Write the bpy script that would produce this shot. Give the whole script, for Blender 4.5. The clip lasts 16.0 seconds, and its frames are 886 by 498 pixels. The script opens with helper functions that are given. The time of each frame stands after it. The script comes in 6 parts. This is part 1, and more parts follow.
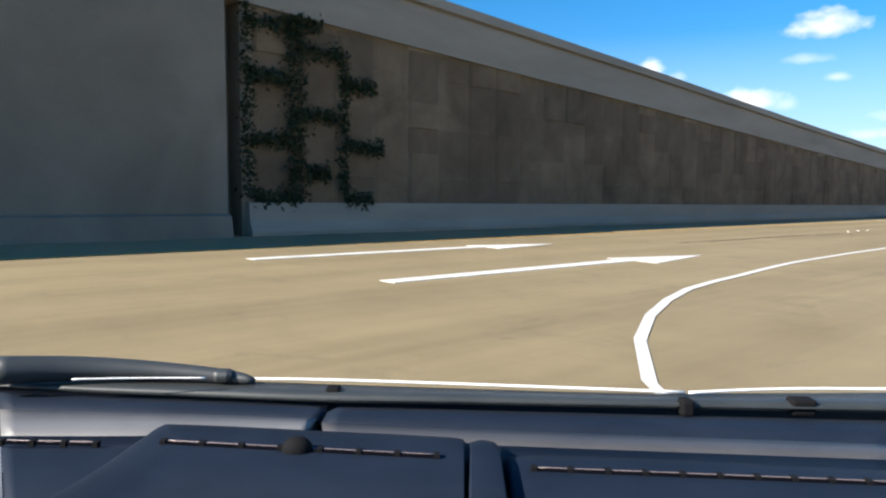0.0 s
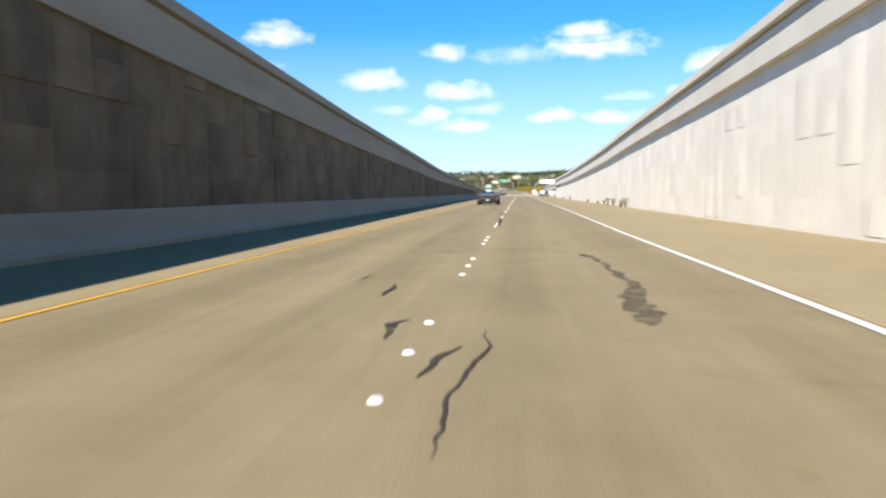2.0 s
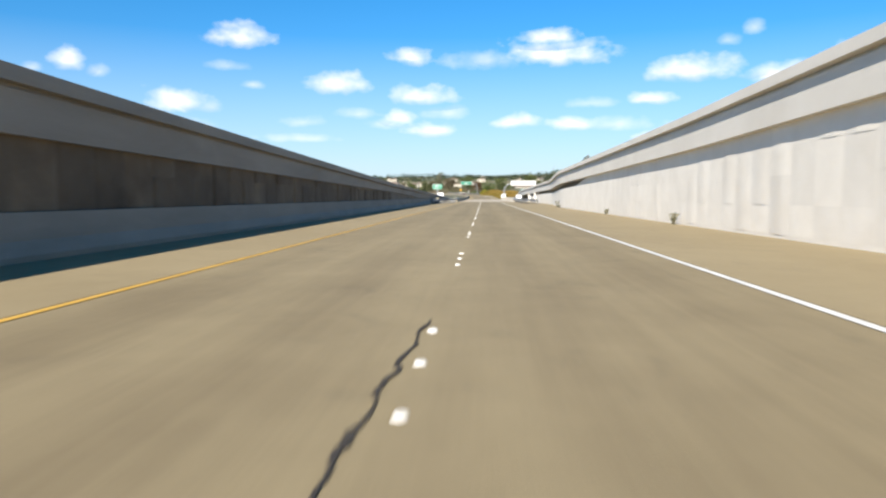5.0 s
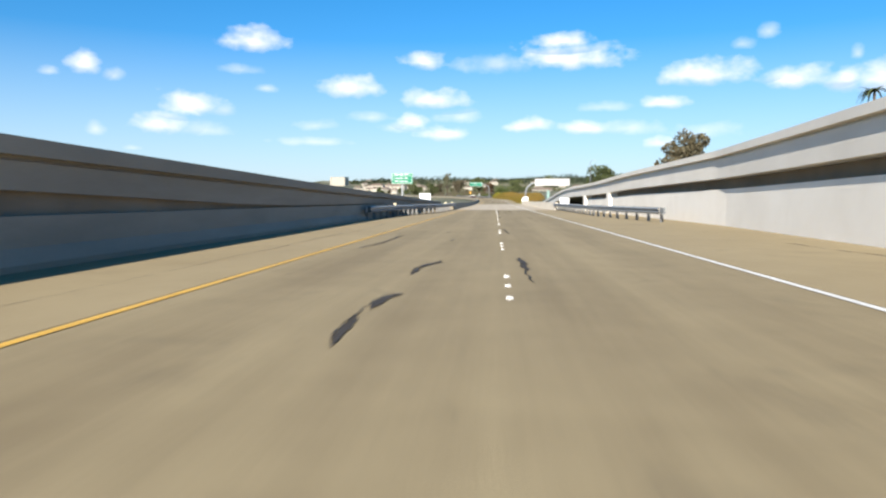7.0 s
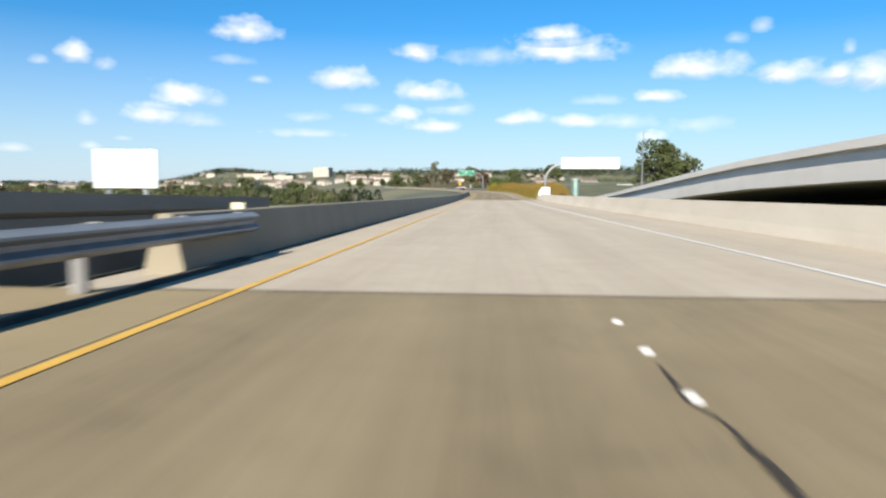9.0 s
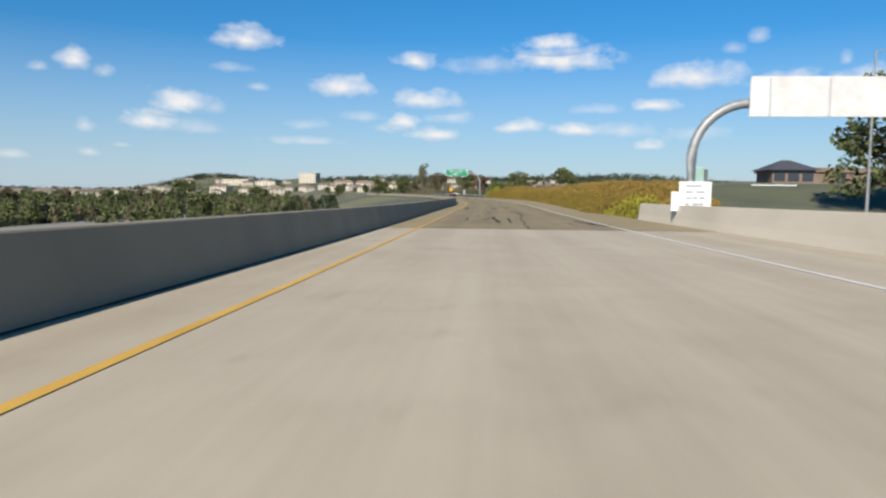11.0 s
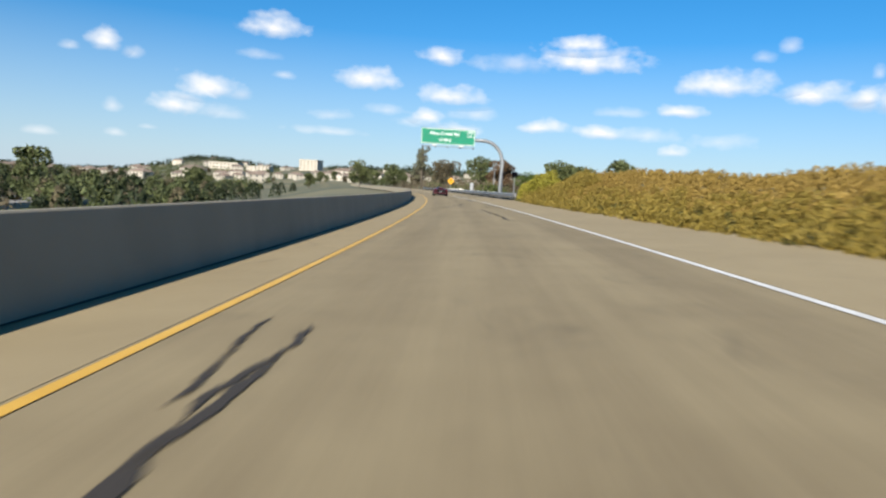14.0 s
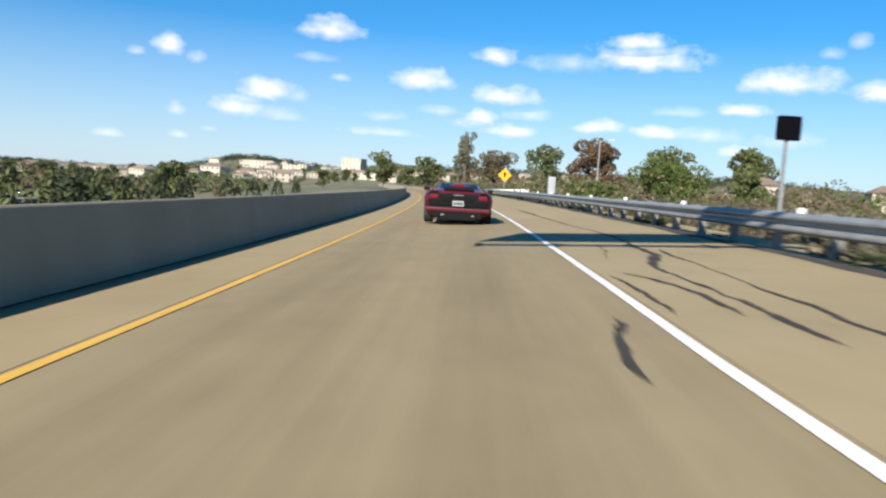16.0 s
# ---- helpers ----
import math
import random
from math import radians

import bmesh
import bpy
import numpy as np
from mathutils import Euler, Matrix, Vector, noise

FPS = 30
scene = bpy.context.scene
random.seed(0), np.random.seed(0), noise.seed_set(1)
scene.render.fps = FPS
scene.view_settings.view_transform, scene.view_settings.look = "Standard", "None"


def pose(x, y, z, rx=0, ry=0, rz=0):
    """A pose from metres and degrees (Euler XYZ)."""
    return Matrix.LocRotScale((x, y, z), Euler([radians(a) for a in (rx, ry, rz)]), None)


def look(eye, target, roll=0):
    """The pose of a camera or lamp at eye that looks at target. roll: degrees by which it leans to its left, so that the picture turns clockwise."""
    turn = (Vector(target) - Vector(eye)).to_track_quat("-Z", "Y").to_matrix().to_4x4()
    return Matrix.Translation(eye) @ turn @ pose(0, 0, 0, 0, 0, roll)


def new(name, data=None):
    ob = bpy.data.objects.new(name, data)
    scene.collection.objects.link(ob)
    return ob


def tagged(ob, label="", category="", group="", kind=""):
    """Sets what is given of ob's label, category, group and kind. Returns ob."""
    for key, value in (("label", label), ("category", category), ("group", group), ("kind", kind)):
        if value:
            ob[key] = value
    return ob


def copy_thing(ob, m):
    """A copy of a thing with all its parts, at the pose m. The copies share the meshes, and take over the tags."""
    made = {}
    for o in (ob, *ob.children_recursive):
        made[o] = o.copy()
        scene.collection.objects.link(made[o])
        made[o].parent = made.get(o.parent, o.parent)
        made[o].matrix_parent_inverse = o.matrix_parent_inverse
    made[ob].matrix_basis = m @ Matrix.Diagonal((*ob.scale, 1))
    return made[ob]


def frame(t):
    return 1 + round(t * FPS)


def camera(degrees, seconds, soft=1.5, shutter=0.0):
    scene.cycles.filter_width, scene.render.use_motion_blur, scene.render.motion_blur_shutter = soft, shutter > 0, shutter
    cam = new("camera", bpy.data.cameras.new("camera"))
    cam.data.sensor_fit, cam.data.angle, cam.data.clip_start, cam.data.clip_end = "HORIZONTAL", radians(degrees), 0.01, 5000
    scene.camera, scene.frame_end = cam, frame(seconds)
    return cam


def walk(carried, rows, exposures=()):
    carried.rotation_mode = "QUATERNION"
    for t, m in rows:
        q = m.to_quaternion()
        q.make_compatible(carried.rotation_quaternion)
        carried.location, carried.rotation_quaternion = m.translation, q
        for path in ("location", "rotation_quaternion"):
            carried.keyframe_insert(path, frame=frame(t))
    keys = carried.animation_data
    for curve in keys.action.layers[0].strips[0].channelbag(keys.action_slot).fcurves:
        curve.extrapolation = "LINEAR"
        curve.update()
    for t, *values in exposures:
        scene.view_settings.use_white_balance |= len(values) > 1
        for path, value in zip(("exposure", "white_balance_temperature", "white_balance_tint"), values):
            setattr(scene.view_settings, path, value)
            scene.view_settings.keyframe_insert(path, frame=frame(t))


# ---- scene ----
# The road: s runs along it, d is the distance to the right of the yellow edge line, z is the height over it.
CURVE_START, CURVE_END, CURVE = 368.0, 628.0, 0.0011
BANK_START, BANK_END, BANK = 342.4, 397.2, 0.061
PIVOT = 2.3


def bend(s):
    return CURVE * max(0.0, min(s, CURVE_END) - CURVE_START)


def centre(s):
    if s <= CURVE_START:
        return 0.0, s
    e = min(s, CURVE_END)
    a = CURVE * (e - CURVE_START)
    x, y = -(1 - math.cos(a)) / CURVE, CURVE_START + math.sin(a) / CURVE
    if s > CURVE_END:
        x, y = x - math.sin(a) * (s - CURVE_END), y + math.cos(a) * (s - CURVE_END)
    return x, y


def smooth(a, b, v):
    u = min(1.0, max(0.0, (v - a) / (b - a)))
    return u * u * (3 - 2 * u)


def bank(s):
    return BANK * smooth(BANK_START, BANK_END, s)


GRADE = 0.0115


def grade(s):
    """How steeply the ramp falls."""
    return GRADE * (1 - smooth(270, 370, s))


def level(s):
    """Height of the ramp over the low ground at its end."""
    u = min(1.0, max(0.0, (s - 270) / 100))
    return GRADE * (max(0.0, 270 - s) + 100 * (0.5 - u + u ** 3 - u ** 4 / 2))


def at(s, d, z=0.0):
    """A place on the road as a world point."""
    x, y = centre(s)
    a = bend(s)
    return Vector((x + d * math.cos(a), y + d * math.sin(a), z + level(s) + (d - PIVOT) * math.tan(bank(s))))


def stand(s, d, z=0.0, turn=0.0):
    """A pose on the road, y along it."""
    return Matrix.Translation(at(s, d, z)) @ pose(0, 0, 0, -math.degrees(grade(s))) @ pose(0, 0, 0, 0, 0, math.degrees(bend(s)) + turn)


def lerp(table, s):
    if s <= table[0][0]:
        return table[0][1]
    for (a, va), (b, vb) in zip(table, table[1:]):
        if s <= b:
            return va + (vb - va) * (s - a) / (b - a)
    return table[-1][1]


# ---- camera: seconds, s, d, turn to the left, pitch, lean
EYE = 1.04
ROWS = [
    (0.00, 4.73, 11.81, 47.37, -4.42, 0.86),
    (0.50, 10.12, 8.85, 34.02, -4.49, 0.61),
    (1.00, 15.89, 6.68, 21.99, -4.94, 0.20),
    (1.50, 21.32, 5.18, 13.26, -4.85, -0.37),
    (2.00, 27.80, 4.38, 6.28, -4.58, -0.70),
    (2.50, 35.26, 3.99, 2.46, -4.55, -0.39),
    (3.00, 44.81, 4.02, 1.76, -4.43, -0.33),
    (3.50, 55.89, 4.06, 1.95, -4.09, -0.25),
    (4.00, 67.81, 4.27, 2.55, -4.56, -0.24),
    (4.50, 80.59, 4.17, 2.95, -4.42, -0.20),
    (5.00, 94.19, 4.05, 3.32, -4.30, -0.14),
    (5.50, 108.56, 3.92, 3.63, -4.18, -0.08),
    (6.00, 123.69, 3.79, 3.87, -4.08, -0.03),
    (6.50, 139.51, 3.66, 4.05, -4.00, 0.00),
    (7.00, 155.91, 3.50, 4.28, -4.00, 0.07),
    (7.50, 172.79, 3.10, 4.18, -4.56, 0.13),
    (8.00, 190.09, 2.95, 3.81, -4.46, 0.20),
    (8.50, 207.71, 2.78, 3.63, -4.56, 0.30),
    (9.00, 225.59, 2.60, 3.67, -4.60, 0.40),
    (9.50, 243.71, 2.53, 3.63, -4.47, 0.46),
    (10.00, 261.96, 2.46, 3.58, -4.34, 0.52),
    (10.50, 280.21, 2.39, 3.54, -4.21, 0.58),
    (11.00, 298.46, 2.32, 3.49, -4.08, 0.64),
    (11.50, 316.71, 2.25, 3.44, -3.95, 0.70),
    (12.00, 334.96, 2.32, 3.21, -4.93, 0.90),
    (12.50, 353.21, 2.42, 3.26, -4.37, 1.40),
    (13.00, 371.46, 2.36, 3.91, -4.56, 2.50),
    (13.50, 389.71, 2.12, 4.23, -4.60, 3.10),
    (14.00, 407.96, 2.15, 4.88, -4.97, 3.40),
    (14.50, 426.21, 2.20, 5.94, -4.97, 3.50),
    (15.00, 444.46, 2.40, 6.95, -5.11, 3.40),
    (15.50, 462.71, 2.50, 8.14, -4.88, 3.30),
    (16.00, 480.96, 2.47, 9.24, -5.16, 3.50),
]

cam = camera(65.05, 16.0, soft=2.3, shutter=0.2)


def ride(row):
    t, s, d, turn, pitch, lean = row
    eye = at(s, d, EYE)
    a, p = radians(turn), radians(pitch)
    way = Vector((-math.sin(a) * math.cos(p), math.cos(a) * math.cos(p), math.sin(p)))
    return Matrix.Translation(eye) @ pose(0, 0, 0, -math.degrees(grade(s))) @ look((0, 0, 0), way, lean)


path = [(0.0, ride(ROWS[0])), (0.034, ride(ROWS[0]))] + [(row[0], ride(row)) for row in ROWS[1:]]
walk(cam, path, exposures=[(0.0, 0.98), (0.5, 0.98), (1.5, 0.96), (2.5, 0.87), (3.0, 0.82), (6.5, 0.75), (9.0, 0.67), (11.5, 0.22), (12.3, 0.34), (13.0, 0.40), (14.5, 0.57), (16.0, 0.68)])

# ---- sun and sky
SUN_WAY = Vector((0.42, 1.5, -1.0)).normalized()
sun = new("sun", bpy.data.lights.new("sun", "SUN"))
sun.data.energy, sun.data.angle, sun.data.color = 6.6, radians(0.53), (1.0, 0.93, 0.82)
sun.matrix_world = look((0, 0, 60), Vector((0, 0, 60)) + SUN_WAY)

world = bpy.data.worlds.new("sky")
scene.world = world
world.use_nodes = True
wt = world.node_tree
wt.nodes.clear()


class Net:
    """Short hand for node trees."""

    def __init__(self, tree):
        self.tree = tree

    def node(self, kind, **inputs):
        n = self.tree.nodes.new(kind)
        for key, value in inputs.items():
            socket = n.inputs[int(key[1:])] if key[0] == "i" and key[1:].isdigit() else n.inputs[key.replace("_", " ")]
            if isinstance(value, bpy.types.NodeSocket):
                self.tree.links.new(value, socket)
            else:
                socket.default_value = value
        return n

    def math(self, op, a, b=0.0, c=0.0, clamp=False):
        n = self.node("ShaderNodeMath", i0=a, i1=b, i2=c)
        n.operation, n.use_clamp = op, clamp
        return n.outputs[0]

    def mix(self, fac, a, b, kind="MIX"):
        n = self.tree.nodes.new("ShaderNodeMix")
        n.data_type, n.blend_type = "RGBA", kind
        for k, v in ((0, fac), (6, a), (7, b)):
            if isinstance(v, bpy.types.NodeSocket):
                self.tree.links.new(v, n.inputs[k])
            else:
                n.inputs[k].default_value = (*v, 1.0) if isinstance(v, tuple) and len(v) == 3 else v
        return n.outputs[2]

    def noise(self, vector, scale, detail=4.0, rough=0.55, distort=0.0):
        return self.node("ShaderNodeTexNoise", Vector=vector, Scale=scale, Detail=detail, Roughness=rough, Distortion=distort).outputs["Fac"]

    def ramp(self, fac, stops):
        n = self.node("ShaderNodeValToRGB", Fac=fac)
        e = n.color_ramp.elements
        while len(e) < len(stops):
            e.new(0.5)
        for el, (p, c) in zip(e, stops):
            el.position, el.color = p, (*c, 1.0) if isinstance(c, tuple) else (c, c, c, 1.0)
        return n.outputs[0]

    def scaled(self, vector, s):
        return self.node("ShaderNodeMapping", Vector=vector, Scale=s).outputs[0]


w = Net(wt)
sky = w.node("ShaderNodeTexSky")
sky.sky_type, sky.sun_disc = "NISHITA", False
sky.sun_elevation = math.asin(-SUN_WAY.z)
sky.sun_rotation = math.atan2(-SUN_WAY.x, -SUN_WAY.y)
sky.air_density, sky.dust_density, sky.ozone_density = 1.0, 0.15, 4.5
way = w.node("ShaderNodeTexCoord").outputs["Generated"]
xyz = w.node("ShaderNodeSeparateXYZ", Vector=way)
azimuth = w.math("ARCTAN2", xyz.outputs[0], xyz.outputs[1])
height = w.math("ARCSINE", xyz.outputs[2])
# small fair-weather clouds: bearing, height, half width, half height in degrees
CLOUDS = [(-19.1, 11.7, 2.0, 0.8), (-31.1, 9.2, 1.0, 0.8), (-24.1, 6.8, 1.8, 0.8), (-26.2, 5.2, 1.6, 0.7), (-11.6, 8.4, 2.0, 0.8), (-5.9, 10.5, 1.5, 0.6), 
          (-4.6, 7.5, 2.3, 0.7), (-6.7, 5.8, 1.0, 0.5), (-4.3, 4.8, 1.8, 0.5), (6.0, 10.6, 3.6, 0.9), (5.2, 11.9, 2.1, 0.6), (2.6, 5.4, 1.5, 0.5), 
          (7.3, 5.2, 1.7, 0.5), (16.1, 9.0, 3.0, 0.8), (22.3, 8.3, 2.1, 0.7), (27.4, 7.9, 1.6, 1.0), (25.5, 7.9, 1.2, 0.7), (13.2, 7.0, 1.5, 0.4), 
          (12.8, 3.9, 0.9, 0.4)]
CLOUDS_THIN = [(-0.1, 10.2, 2.9, 0.7), (-21.5, 6.4, 0.9, 0.4), (-2.8, 6.2, 2.0, 0.5), (-29.3, 8.6, 0.7, 0.5), (-30.6, 4.7, 0.6, 0.5), (-30.4, 2.8, 0.7, 0.3), 
          (-23.0, 4.9, 1.8, 0.5), (-14.6, 5.4, 1.6, 0.4), (-14.6, 4.1, 2.7, 0.3), (-10.1, 6.1, 1.6, 0.4), (8.5, 6.8, 1.9, 0.4), (-20.2, 9.5, 1.4, 0.4), 
          (-18.3, 8.2, 0.8, 0.3), (-33.4, 8.6, 0.6, 0.3), (-28.2, 3.4, 0.7, 0.2), (-35.3, 2.5, 1.0, 0.3), (18.6, 11.0, 0.8, 0.4), (20.4, 11.7, 0.7, 0.5), 
          (10.7, 5.1, 2.4, 0.5), (16.2, 4.8, 2.1, 0.6), (-7.9, 5.3, 1.4, 0.4), (26.1, 9.7, 0.4, 0.4)]


def heap(spots):
    """How deep a direction lies in the nearest cloud, and how low in it."""
    deep = low = None
    for a, e, hw, hh in spots:
        u = w.math("MULTIPLY", w.math("SUBTRACT", azimuth, radians(a)), 1 / radians(hw * 1.28))
        v = w.math("MULTIPLY", w.math("SUBTRACT", height, radians(e - 0.1)), 1 / radians(hh * 1.5))
        v = w.math("ADD", v, w.math("MULTIPLY", w.math("MINIMUM", v, 0.0), 0.5))
        r = w.math("SUBTRACT", 1.0, w.math("SQRT", w.math("ADD", w.math("MULTIPLY", u, u), w.math("MULTIPLY", v, v))))
        rv = w.math("MULTIPLY", w.math("GREATER_THAN", r, -0.6), v)
        deep = r if deep is None else w.math("MAXIMUM", deep, r)
        low = rv if low is None else w.math("ADD", low, rv)
    return deep, low


puffs = w.noise(w.scaled(way, (1, 1, 1.6)), 38.0, 4.0, 0.5)
broad = w.noise(way, 16.0, 3.0, 0.5)
thick, low = heap(CLOUDS)
thin, _ = heap(CLOUDS_THIN)
edge = w.math("ADD", w.math("MULTIPLY", w.math("SUBTRACT", puffs, 0.5), 1.5), w.math("MULTIPLY", w.math("SUBTRACT", broad, 0.5), 0.5))
full = w.node("ShaderNodeMapRange", i0=w.math("ADD", thick, edge), i1=-0.05, i2=0.95)
veil = w.node("ShaderNodeMapRange", i0=w.math("ADD", thin, edge), i1=0.0, i2=1.1)
cover = w.math("MAXIMUM", full.outputs[0], w.math("MULTIPLY", veil.outputs[0], 0.5), clamp=True)
up = w.node("ShaderNodeMapRange", i0=height, i1=0.0, i2=radians(24.0))
tint = w.mix(up.outputs[0], (0.70, 0.82, 0.97), (0.83, 1.10, 1.17))
blue = w.node("ShaderNodeHueSaturation", Saturation=1.2, Color=w.mix(1.0, sky.outputs[0], tint, "MULTIPLY"))
clear = w.node("ShaderNodeBackground", Color=blue.outputs[0], Strength=0.084)
lit = w.ramp(w.math("ADD", w.math("MULTIPLY", low, 0.35), 0.55), [(0.1, (0.62, 0.68, 0.78)), (0.5, (0.97, 0.97, 0.98))])
cloud = w.node("ShaderNodeBackground", Color=lit, Strength=0.76)
bright = w.node("ShaderNodeBackground", Color=(0.40, 0.50, 0.60, 1.0), Strength=1.0)
milky = w.node("ShaderNodeMapRange", i0=height, i1=radians(-1.0), i2=radians(12.0), i3=0.8, i4=0.0)
pale = w.node("ShaderNodeMixShader", i0=milky.outputs[0], i1=clear.outputs[0], i2=bright.outputs[0])
both = w.node("ShaderNodeMixShader", i0=cover, i1=pale.outputs[0], i2=cloud.outputs[0])
w.node("ShaderNodeOutputWorld", Surface=both.outputs[0])

# ---- materials


def shader(name, build):
    m = bpy.data.materials.new(name)
    m.use_nodes = True
    m.node_tree.nodes.clear()
    n = Net(m.node_tree)
    bsdf = n.node("ShaderNodeBsdfPrincipled")
    n.node("ShaderNodeOutputMaterial", Surface=bsdf.outputs[0])
    build(n, bsdf)
    return m


def link(n, a, b):
    n.tree.links.new(a, b)


def surface(name, a, b, scale, rough=0.8, bump=0.3, grain=40.0, metal=0.0, piece=0.0, stretch=(1, 1, 1), fine=0.25, local=False, coat=0.0, spec=0.5):
    """Two colours mixed by broad stains and by grain, with relief; piece: how much single pieces differ."""

    def build(n, bsdf):
        if local:
            v = n.node("ShaderNodeTexCoord").outputs["Object"]
        else:
            v = n.node("ShaderNodeNewGeometry").outputs["Position"]
        v = n.scaled(v, stretch)
        stain = n.noise(v, scale, 5.0, 0.6, 0.4)
        dust = n.noise(v, grain, 3.0, 0.7)
        fac = n.math("ADD", n.math("MULTIPLY", n.math("SUBTRACT", stain, 0.5), 2.2), n.math("MULTIPLY", n.math("SUBTRACT", dust, 0.5), fine * 4))
        fac = n.math("ADD", fac, 0.5, clamp=True)
        colour = n.mix(fac, a, b)
        if piece:
            r = n.node("ShaderNodeObjectInfo").outputs["Random"]
            value = n.math("ADD", n.math("MULTIPLY", r, 2 * piece), 1 - piece)
            h = n.node("ShaderNodeHueSaturation", Value=value, Color=colour)
            colour = h.outputs[0]
        link(n, colour, bsdf.inputs["Base Color"])
        bsdf.inputs["Metallic"].default_value = metal
        bsdf.inputs["Coat Weight"].default_value = coat
        bsdf.inputs["Specular IOR Level"].default_value = spec
        link(n, n.math("ADD", n.math("MULTIPLY", n.math("SUBTRACT", dust, 0.5), 0.3), rough, clamp=True), bsdf.inputs["Roughness"])
        if bump:
            bp = n.node("ShaderNodeBump", Height=n.math("ADD", dust, n.math("MULTIPLY", stain, 0.6)), Strength=bump, Distance=0.02)
            link(n, bp.outputs[0], bsdf.inputs["Normal"])

    return shader(name, build)


def plain(name, colour, rough=0.5, metal=0.0, coat=0.0, spec=0.5):
    def build(n, bsdf):
        v = n.node("ShaderNodeTexCoord").outputs["Object"]
        d = n.noise(v, 30.0, 3.0)
        link(n, n.mix(d, tuple(c * 0.88 for c in colour), tuple(min(1, c * 1.12) for c in colour)), bsdf.inputs["Base Color"])
        link(n, n.math("ADD", n.math("MULTIPLY", d, 0.12), rough - 0.06, clamp=True), bsdf.inputs["Roughness"])
        bsdf.inputs["Metallic"].default_value = metal
        bsdf.inputs["Coat Weight"].default_value = coat
        bsdf.inputs["Specular IOR Level"].default_value = spec

    return shader(name, build)


def road_build(n, bsdf, a, b, dark):
    """Worn pavement: streaks along the lanes, paler strips between the wheel paths, patches and oil."""
    v = n.node("ShaderNodeNewGeometry").outputs["Position"]
    d, s = n.node("ShaderNodeAttribute"), n.node("ShaderNodeAttribute")
    d.attribute_name, s.attribute_name = "across", "along"
    flow = n.node("ShaderNodeCombineXYZ", X=d.outputs["Fac"], Y=n.math("MULTIPLY", s.outputs["Fac"], 0.035)).outputs[0]
    lane = n.noise(flow, 1.1, 5.0, 0.65)
    thread = n.noise(flow, 5.0, 3.0, 0.6)
    stain = n.noise(v, 0.22, 6.0, 0.65, 0.6)
    patch = n.noise(v, 1.1, 5.0, 0.7, 0.3)
    grit = n.noise(v, 60.0, 2.0, 0.7)
    spots = n.ramp(n.noise(v, 0.8, 5.0, 0.75, 1.2), [(0.57, 0.0), (0.72, 1.0)])
    wheel = n.math("COSINE", n.math("MULTIPLY", n.math("SUBTRACT", d.outputs["Fac"], 0.95), 2 * math.pi / 1.78))
    fac = n.math("ADD", n.math("MULTIPLY", n.math("SUBTRACT", stain, 0.5), 1.3), n.math("MULTIPLY", n.math("SUBTRACT", lane, 0.5), 1.6))
    fac = n.math("ADD", fac, n.math("MULTIPLY", n.math("SUBTRACT", thread, 0.5), 0.7))
    fac = n.math("ADD", fac, n.math("MULTIPLY", n.math("SUBTRACT", patch, 0.5), 0.9))
    fac = n.math("ADD", fac, n.math("MULTIPLY", wheel, -0.14))
    fac = n.math("ADD", n.math("ADD", fac, 0.5), n.math("MULTIPLY", n.math("SUBTRACT", grit, 0.5), 0.6), clamp=True)
    colour = n.mix(fac, a, b)
    colour = n.mix(n.math("MULTIPLY", spots, 0.4), colour, dark)
    link(n, colour, bsdf.inputs["Base Color"])
    bsdf.inputs["Roughness"].default_value = 0.85
    bsdf.inputs["Specular IOR Level"].default_value = 0.3
    bp = n.node("ShaderNodeBump", Height=n.math("ADD", grit, n.math("MULTIPLY", patch, 0.5)), Strength=0.4, Distance=0.01)
    link(n, bp.outputs[0], bsdf.inputs["Normal"])


ASPHALT = shader("worn_asphalt", lambda n, b: road_build(n, b, (0.163, 0.126, 0.07), (0.237, 0.189, 0.107), (0.089, 0.071, 0.045)))
SHOULDER = shader("pale_shoulder_asphalt", lambda n, b: road_build(n, b, (0.2, 0.155, 0.084), (0.272, 0.216, 0.123), (0.13, 0.102, 0.063)))
DECK = shader("bridge_concrete", lambda n, b: road_build(n, b, (0.326, 0.275, 0.204), (0.4, 0.344, 0.26), (0.207, 0.17, 0.118)))
# Left wall colours carry its shade: darker than the right wall, warmed against blue skylight.
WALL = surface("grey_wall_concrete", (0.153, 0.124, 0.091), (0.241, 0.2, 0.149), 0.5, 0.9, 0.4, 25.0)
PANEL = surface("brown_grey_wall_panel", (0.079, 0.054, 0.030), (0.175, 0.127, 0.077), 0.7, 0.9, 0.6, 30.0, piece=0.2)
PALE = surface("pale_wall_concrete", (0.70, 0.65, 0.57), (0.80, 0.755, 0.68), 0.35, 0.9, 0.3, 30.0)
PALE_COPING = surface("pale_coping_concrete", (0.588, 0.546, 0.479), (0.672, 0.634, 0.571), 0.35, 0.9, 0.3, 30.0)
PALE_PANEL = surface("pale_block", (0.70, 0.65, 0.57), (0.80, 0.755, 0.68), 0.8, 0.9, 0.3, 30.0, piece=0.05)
# Left coping and footing are toned for their shade in the colour too.
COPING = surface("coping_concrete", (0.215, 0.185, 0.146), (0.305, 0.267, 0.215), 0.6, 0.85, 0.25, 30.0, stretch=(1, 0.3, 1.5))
# Barrier tone is warmed to offset blue skylight on its shaded face.
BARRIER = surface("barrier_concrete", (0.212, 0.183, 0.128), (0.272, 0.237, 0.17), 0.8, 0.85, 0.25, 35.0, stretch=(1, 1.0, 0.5))
